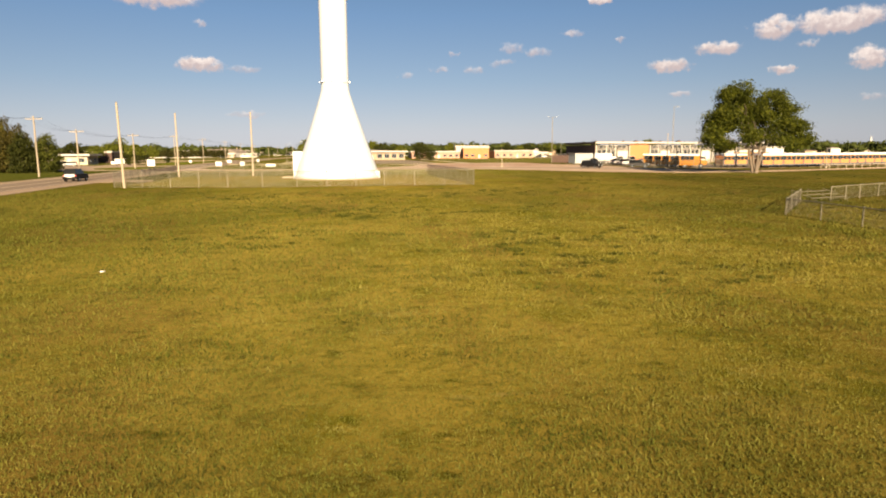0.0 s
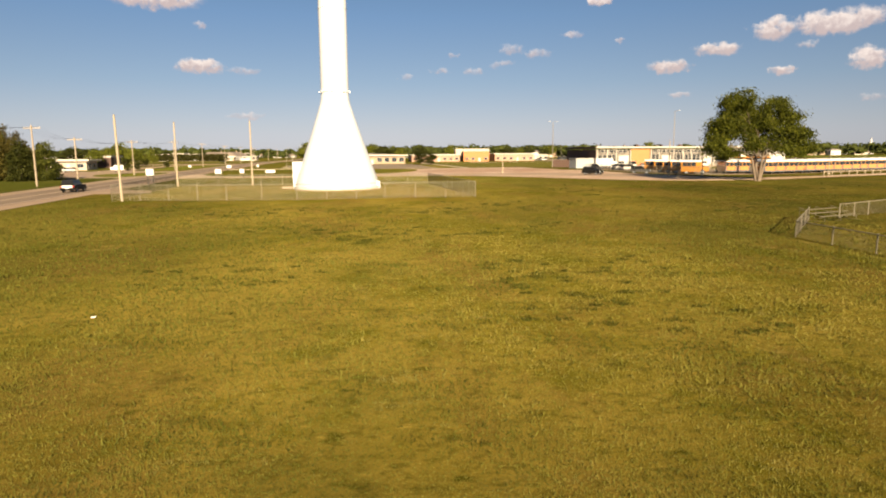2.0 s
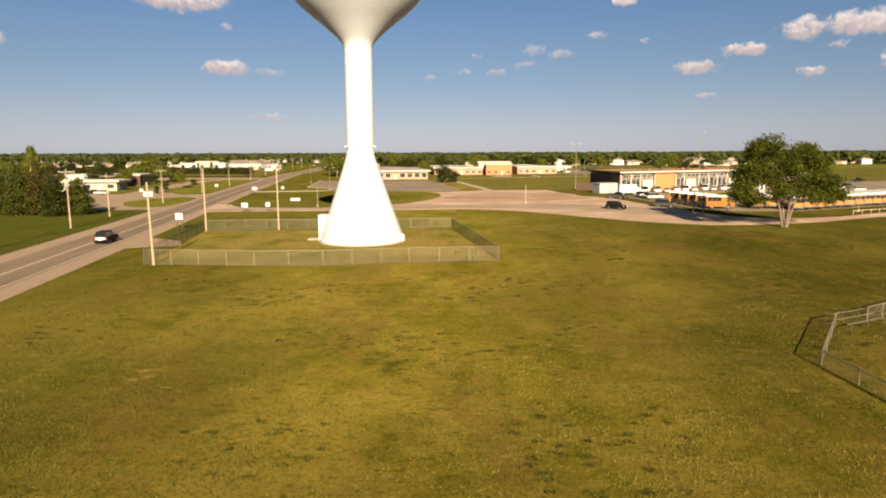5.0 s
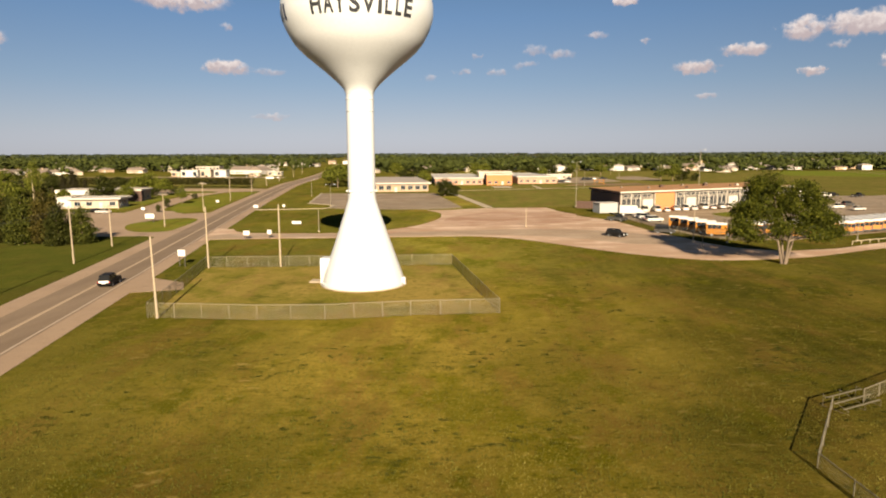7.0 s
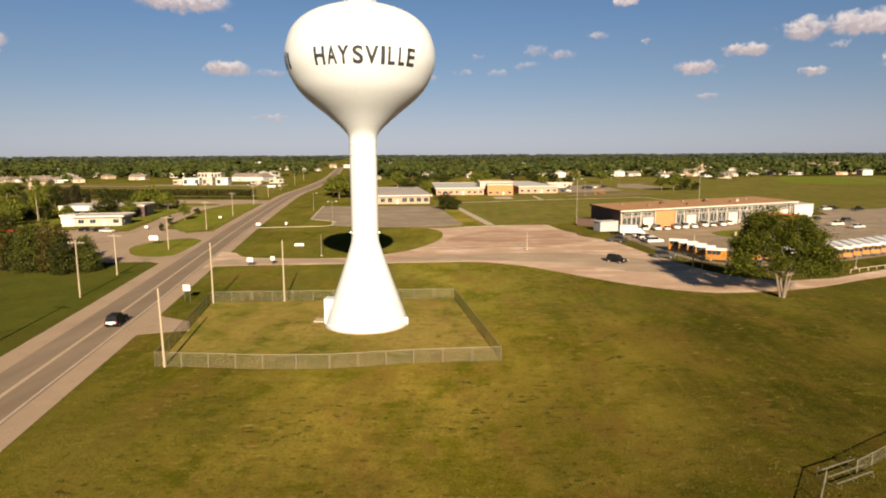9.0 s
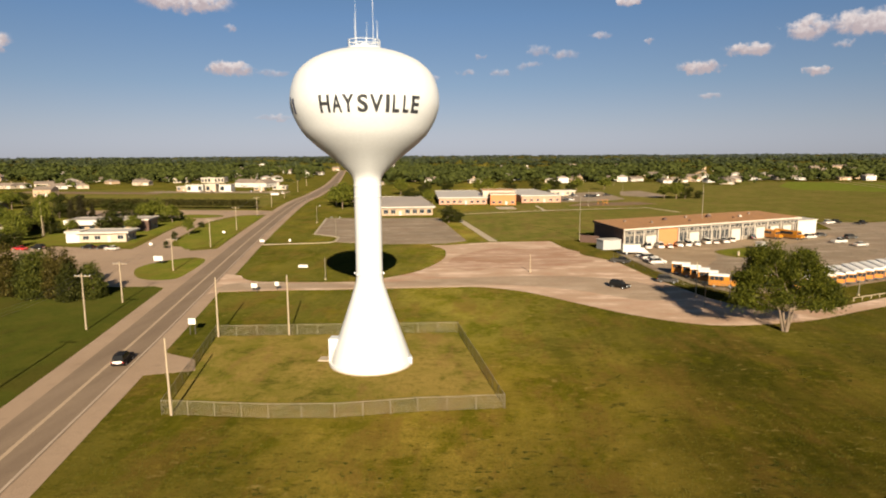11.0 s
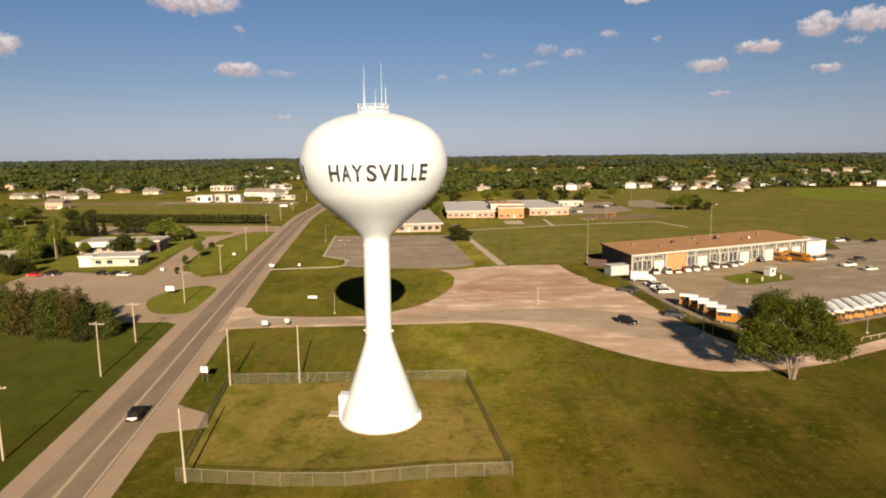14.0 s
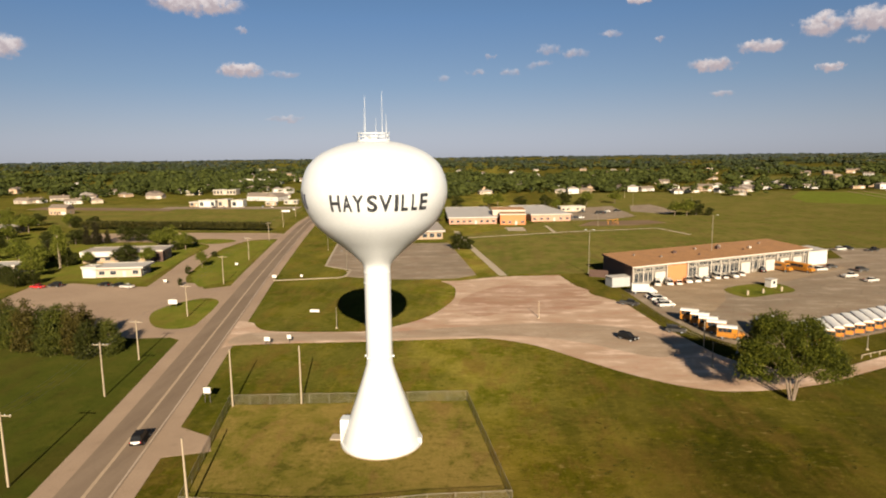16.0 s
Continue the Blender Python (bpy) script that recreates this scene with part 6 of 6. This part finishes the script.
JSPOT = [(-83.4, 129.5, 0.86), (-87.0, 127.0, 0.95), (-91.5, 129.5, 1.06), (-95.5, 128.5, 1.12), (-99.5, 131.0, 1.1), (-103.5, 130.5, 1.12), (-108.5, 133.0, 1.05), (-113, 136, 0.98), (-92, 134, 0.95), (-101, 138, 1.0), (-108, 142, 0.9), (-117.5, 143, 0.88), (-123, 146, 0.9), (-87.5, 133.5, 0.8)]
for i, (x, y, s) in enumerate(JSPOT):
    m = pose(x, y, 0, 0, 0, 67 * i)
    if i < 3:
        JUN[i].matrix_basis = m
        JUN[i].scale = (s, s, s)
    else:
        c = copy_thing(JUN[i % 3], m)
        c.scale = (s, s, s)

ROUND = []
for k in range(4):
    r = np.random.default_rng(50 + k)
    h = 8.0
    lob = [(0, 0, h * 0.62, 2.6, 2.6, 2.2)] + [(2.0 * math.cos(a), 2.0 * math.sin(a), h * r.uniform(0.4, 0.66), r.uniform(1.3, 1.9), r.uniform(1.3, 1.9), r.uniform(1.0, 1.6)) for a in np.arange(5) * 1.25 + k] + [(0.3, 0, h * 0.86, 1.4, 1.4, 1.1)] + ([(1.2 * math.cos(a), 1.2 * math.sin(a), h * 0.24, 1.5, 1.5, 1.2) for a in (0.4, 2.5, 4.6)] if k in (1, 3) else [])
    ROUND.append(tree("shade_tree", Matrix.Identity(4), ("round green shade tree in full leaf", "dark green shade tree beside the buildings", "bright green young tree on the lawn", "dense dark green evergreen tree")[k], lob, 0.17, h * 0.28, 110, 22, 0.5, 0.245, (LEAF, LEAF_DARK, LEAF, LEAF_DARK)[k], BARK, 60 + k, 1, "trees among the buildings"))
# round the offices
TSPOT = [(-148.8, 244.2, 3, 1.0, 1.12), (-138.7, 242.6, 0, 0.92), (-188, 309, 3, 1.05), (-181, 311, 1, 0.95), (-173, 309, 3, 0.9), (-152.8, 286.6, 2, 1.42), (-143.4, 283.0, 0, 1.05), (-147, 280.5, 1, 0.5), (-160, 289, 0, 1.1), (-113.1, 235.8, 2, 0.95, 0.62), (-197.5, 247.9, 2, 1.2), (-272.3, 349.8, 2, 1.45), (-281, 356, 0, 1.2), (-258.7, 372.6, 3, 0.9), (-246, 372, 1, 0.9), (-268, 380, 0, 1.1), (-292, 384, 1, 1.0), (-306, 386, 3, 0.95), (-159.7, 197.5, 3, 0.7), (-157, 202.4, 1, 0.62), (-166, 203, 3, 0.8), (-172, 206, 1, 0.8), (-169.7, 238, 1, 0.8), (-163, 241, 0, 0.7), (-149, 302, 1, 0.45), (-111.8, 221.8, 1, 0.4, 0.6), (-104.6, 201.7, 1, 0.32, 0.6), (-120, 262, 1, 0.3), (-214, 268, 0, 1.0), (-224, 300, 1, 0.8), (-236, 322, 0, 1.0), (-212, 250, 2, 1.3), (-230, 275, 3, 0.9), (-209, 300, 1, 0.9), (-215, 312, 3, 0.8), (-165, 300, 1, 0.7), (-158, 294, 3, 0.7), (-189.2, 237, 2, 1.45), (-174.1, 224.4, 0, 1.15), (-169.6, 234, 0, 2.1, 0.36), (-243, 290, 1, 1.0), (-250, 306, 2, 1.2), (-262, 322, 3, 1.0), (-179, 234, 2, 1.2), (-186, 250, 3, 1.1), (-166, 214, 2, 1.0)]
# by the hall, the school and the field
TSPOT += [(-16.2, 283.5, 3, 0.95), (-12, 284, 1, 0.6), (127, 434, 0, 1.5), (134, 438, 1, 1.25), (120, 437, 2, 1.3), (142, 436, 1, 0.7), (-80.7, 356, 0, 1.6), (-88, 372, 0, 1.5), (-74, 366, 1, 1.4), (-92, 390, 2, 1.5), (-84, 402, 0, 1.5), (-95, 420, 0, 1.6), (-46, 394, 1, 1.2), (-36, 402, 0, 1.1), (66, 500, 1, 1.0), (46, 486, 0, 1.1)]
# behind the school
TSPOT += [(20, 500, 1, 1.2), (-5, 505, 0, 1.5), (-30, 498, 1, 1.2), (75, 532, 0, 1.5), (100, 545, 2, 1.4), (40, 516, 3, 1.2), (-64, 480, 0, 1.6), (-45, 470, 1, 1.2), (2, 520, 2, 1.5), (58, 540, 1, 1.3)]
# the grove thickens towards the west
grove = np.random.default_rng(77)
while len(TSPOT) < 112:
    y = grove.uniform(352, 450)
    x = -grove.uniform(0.78, 1.02) * y - grove.uniform(8, 30)
    if all((x - q[0]) ** 2 + (y - q[1]) ** 2 > 49 for q in TSPOT):
        TSPOT.append((x, y, int(grove.integers(0, 4)), grove.uniform(0.8, 1.4)))
used = set()
for i, (x, y, k, s, *slim) in enumerate(TSPOT):
    m = pose(x, y, 0, 0, 0, 83 * i)
    if k not in used:
        used.add(k)
        t = ROUND[k]
        t.matrix_basis = m
    else:
        t = copy_thing(ROUND[k], m)
    wide = (1.4 if k in (1, 3) else 1.1) * (slim[0] if slim else 1.0)
    t.scale = (s * wide, s * wide, s * (1.05 if k in (1, 3) else 1.0))
# tall dark spruces behind and beside the offices
SPRUCE_LOBES = [(0, 0, 1.3, 2.1, 2.1, 0.9), (0.2, 0.1, 3.0, 1.9, 1.9, 1.2), (-0.1, 0.1, 4.9, 1.55, 1.55, 1.2), (0.1, -0.1, 6.7, 1.15, 1.15, 1.1), (0, 0, 8.4, 0.7, 0.7, 0.9), (0, 0, 9.7, 0.3, 0.3, 0.6)]
spruce = tree("spruce_tree", pose(-201.6, 298, 0), "tall narrow dark spruce behind the offices", SPRUCE_LOBES, 0.18, 2.0, 150, 40, 0.34, 0.2, LEAF_SPRUCE, BARK, 90, 1, "dark spruces")
for i, (x, y, k) in enumerate(((-197.4, 299.2, 1.2), (-184.7, 248.1, 0.86), (-178.5, 251, 0.8), (-194, 303, 0.75))):
    copy_thing(spruce, pose(x, y, 0, 0, 0, 70 * i)).scale = (k, k, k)

# the dark clipped tree row behind the offices
r = np.random.default_rng(5)
pts = np.stack([r.uniform(0, 118, 13000), r.normal(0, 1.5, 13000), r.uniform(0.2, 1, 13000) ** 0.6 * (5.0 + 0.5 * np.sin(r.uniform(0, 118, 13000)))], axis=1)
v, f = leaf_quads(pts, 0.5, r)
hedge = from_arrays("hedge", v.tolist(), f.tolist(), LEAF_HEDGE)
hedge.matrix_basis = pose(-246, 362, 0, 0, 0, -4.4)
tagged(hedge, "long straight dark green hedge row across the field", "hedge")

# ---- far woods ----
r = np.random.default_rng(11)


def uneven(size, r):
    """A rough leafy mass: a low-poly globe pushed in and out."""
    v = BUD_V * (1 + 0.3 * r.normal(size=(len(BUD_V), 1))) * size
    return v, BUD_F


def far_templates(count, leaves, leaf):
    out = []
    for _ in range(count):
        k = r.integers(3, 6)
        lob = [(r.normal() * 0.2, r.normal() * 0.2, r.uniform(0.34, 0.78), r.uniform(0.17, 0.3), r.uniform(0.17, 0.3), r.uniform(0.14, 0.24)) for _ in range(k)]
        v, f = leaf_quads(lobe_points(lob, leaves // 3, 3, 0.07, r), leaf, r)
        tris = []
        for l in lob:
            bv, bf = uneven(np.array(l[3:]) * 0.76, r)
            tris.append(bf + len(v))
            v = np.concatenate([v, bv + np.array(l[:3])])
        out.append((v, f, np.concatenate(tris)))
    return out


bud = bmesh.new()
bmesh.ops.create_icosphere(bud, subdivisions=1, radius=1.0)
bud.verts.index_update()
BUD_V = np.array([q.co[:] for q in bud.verts])
BUD_F = np.array([[q.index for q in f.verts] for f in bud.faces])
bud.free()
NEAR_T, FAR_T = far_templates(8, 81, 0.072), far_templates(6, 21, 0.118)


def open_ground(x, y, yard=False):
    """Places kept free of woods: the road, fields, lots and buildings."""
    road_x = np.interp(y, [p[1] for p in ROAD], [p[0] for p in ROAD])
    if abs(x - road_x) < 22 + 0.01 * y:
        return True
    if yard:
        return any(abs(x - a) < 8 and abs(b - y) < 7 for a, b in SPOTS)
    if -30 < x < 470 and y < 690 + 0.12 * max(0, x - 250):
        return True
    if x < -120 and 340 < y < 700 + 40 * noise.noise(Vector((x * 0.012, 0, 0))):
        return True
    if x > -120 and y < 470:
        return True
    if y < 345 and x > -350:
        return True
    if 330 < x < 820 and 860 < y < 1120 or -480 < x < -180 and 1150 < y < 1320:
        return True
    return any(abs(x - a) < 7.5 and -6 < b - y < 17 for a, b in SPOTS)


vs, fs, hazed, base = [], [], [], 0
made = -230
HOMES = [q for q in SPOTS if q[1] < 1000]
while made < 6400:
    u = r.random()
    if made < 3600:
        y, half = r.uniform(300, 1300), 0.95
    else:
        y, half = 1300 * (2.2 ** u), 0.9
    x = r.uniform(-half, half) * y
    if made < 0:
        # yard trees beside the houses
        hx, hy = HOMES[int(r.integers(0, len(HOMES)))]
        x, y = hx + r.choice((-1, 1)) * r.uniform(9, 24), hy + r.uniform(-14, 9)
    d = math.hypot(x, y)
    if d > 4700 or open_ground(x, y, made < 0):
        continue
    wood = noise.noise(Vector((x * 0.006, y * 0.0026, 3.1))) + 0.5 * noise.noise(Vector((x * 0.02, y * 0.008, 9.3)))
    if made >= 0 and wood < (0.06 if y < 800 and x < -120 else -0.16 if y < 1300 else 0.1) + r.uniform(-0.15, 0.15):
        continue
    tv, tf, tb = (NEAR_T if y < 1000 else FAR_T)[r.integers(0, 6)]
    s = (r.uniform(5.0, 10.0) if r.random() < 0.6 else r.uniform(10.0, 18.0)) * (1.0 if y < 1300 else 1.15) * (0.7 if made < 0 else 1.0)
    a = r.uniform(0, 6.28)
    c, q = math.cos(a), math.sin(a)
    w = r.uniform(0.9, 1.9) if y < 1300 else 1.9
    p = np.stack([(tv[:, 0] * c - tv[:, 1] * q) * s * w + x, (tv[:, 0] * q + tv[:, 1] * c) * s * w + y, tv[:, 2] * s + lift(d) - 0.1 * s], axis=1)
    vs.append(p)
    fs += (tf + base).tolist() + (tb + base).tolist()
    # farther trees take the leaf colour with haze painted in
    hazed += [int(y > r.uniform(1150, 1900))] * (len(tf) + len(tb))
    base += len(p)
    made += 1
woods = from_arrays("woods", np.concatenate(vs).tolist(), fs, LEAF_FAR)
woods.data.materials.append(LEAF_HAZED)
woods.data.polygons.foreach_set("material_index", np.array(hazed, dtype=np.int32))
woods.data.shade_smooth()
tagged(woods, "wide belt of green trees reaching to the horizon", "woods", kind="stuff")
# the last ridge of woods on the skyline, haze painted into its leaf colour
vs, fs, base = [], [], 0
for i in range(3600):
    a = r.uniform(-0.8, 0.8)
    d = 2300 + 2480 * r.random() ** 0.7
    x, y = d * math.sin(a), d * math.cos(a)
    tv, tf, tb = FAR_T[r.integers(0, 6)]
    if d < 4200 and noise.noise(Vector((d * 0.003 * math.sin(a), d * 0.0016, 7.7))) < -0.12:
        continue
    s = r.uniform(9, 13) * (1 + 0.25 * noise.noise(Vector((a * 9, 0, 0))))
    p = np.stack([tv[:, 0] * s * 3.4 + x, tv[:, 1] * s * 2 + y, tv[:, 2] * s + lift(d) - 2], axis=1)
    vs.append(p)
    fs += (tf + base).tolist() + (tb + base).tolist()
    base += len(p)
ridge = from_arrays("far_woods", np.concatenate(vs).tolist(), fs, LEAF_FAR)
ridge.data.materials[0] = LEAF_RIDGE_HAZED
tagged(ridge, "dark line of distant woods along the horizon", "woods", kind="stuff")

# ---- grass blades: fine ones close to the start, coarser tufts further out ----
def sward(name, x, y, low, high, wide, material, label, r):
    """One blade at every place, leaning at random."""
    n = len(x)
    patchy = np.sin(x * 0.7 + 1.3 * np.sin(y * 0.41)) * np.cos(y * 0.6 + np.sin(x * 0.5))
    h = r.uniform(low, high, n) * (1 + 0.35 * patchy)
    a = r.uniform(0, 6.28, n)
    w = r.uniform(0.6, 1.3, n) * wide
    lean = r.normal(size=(n, 2)) * 0.7 * h[:, None]
    dx, dy = np.cos(a) * w, np.sin(a) * w
    v = np.stack([np.stack([x - dx, y - dy, 0 * x - 0.01], 1), np.stack([x + dx, y + dy, 0 * x - 0.01], 1), np.stack([x + lean[:, 0], y + lean[:, 1], h], 1)], 1).reshape(-1, 3)
    tagged(from_arrays(name, v.tolist(), np.arange(3 * n).reshape(-1, 3).tolist(), material), label, "grass", kind="stuff")


r = np.random.default_rng(21)
N = 240000
y = 5.0 + np.abs(r.normal(size=N)) * 12 - 4.5 * r.random(N) ** 4
x = 0.3 + r.uniform(-0.8, 0.8, N) * (y + 0.5)
sward("grass_blades", x, y, 0.015, 0.05, 0.008 * (0.7 + y / 16), BLADE, "short dry and green grass blades on the meadow", r)
N = 120000
y = 12 + np.abs(r.normal(size=N)) * 30
x = r.uniform(-0.8, 0.8, N) * (y + 6)
keep = (x > -0.235 * y - 27) & (y < 108) & ~((x > -46) & (x < 3) & (y > 68)) & (r.random(N) < np.clip((y - 10) / 16, 0, 1))
x, y = x[keep], y[keep]
sward("grass_tufts", x, y, 0.05, 0.12, 0.012 * (0.8 + y / 20), BLADE, "longer green and straw-coloured grass tufts on the meadow", r)

# ---- coarse weed tufts standing in the meadow ----
r = np.random.default_rng(31)
T, B = 2600, 42
ty = 12 + 90 * r.random(T) ** 0.85
tx = r.uniform(-0.55, 0.66, T) * (ty + 14)
thick = np.array([noise.noise(Vector((a * 0.09, b * 0.13, 5.0))) for a, b in zip(tx, ty)])
keep = (tx > -0.235 * ty - 26) & ~((tx > -46) & (tx < 4) & (ty > 69)) & (thick > 0.14 + 0.3 * np.clip((40 - ty) / 24, 0, 1))
tx, ty = tx[keep], ty[keep]
T = len(tx)
size = r.uniform(0.1, 0.3, T)
x = np.repeat(tx, B) + r.normal(size=T * B) * np.repeat(size, B)
y = np.repeat(ty, B) + r.normal(size=T * B) * np.repeat(size, B) * 0.5
h = r.uniform(0.05, 0.14, T * B)
a = r.uniform(0, 6.28, T * B)
w = r.uniform(0.015, 0.035, T * B)
dx, dy = np.cos(a) * w, np.sin(a) * w
lean = r.normal(size=(T * B, 2)) * 0.05
v = np.stack([np.stack([x - dx, y - dy, 0 * x - 0.01], 1), np.stack([x + dx, y + dy, 0 * x - 0.01], 1), np.stack([x + lean[:, 0], y + lean[:, 1], h], 1)], 1).reshape(-1, 3)
weeds = from_arrays("weed_tufts", v.tolist(), np.arange(3 * T * B).reshape(-1, 3).tolist(), WEED)
tagged(weeds, "dark green weed tufts scattered over the meadow", "grass", kind="stuff")
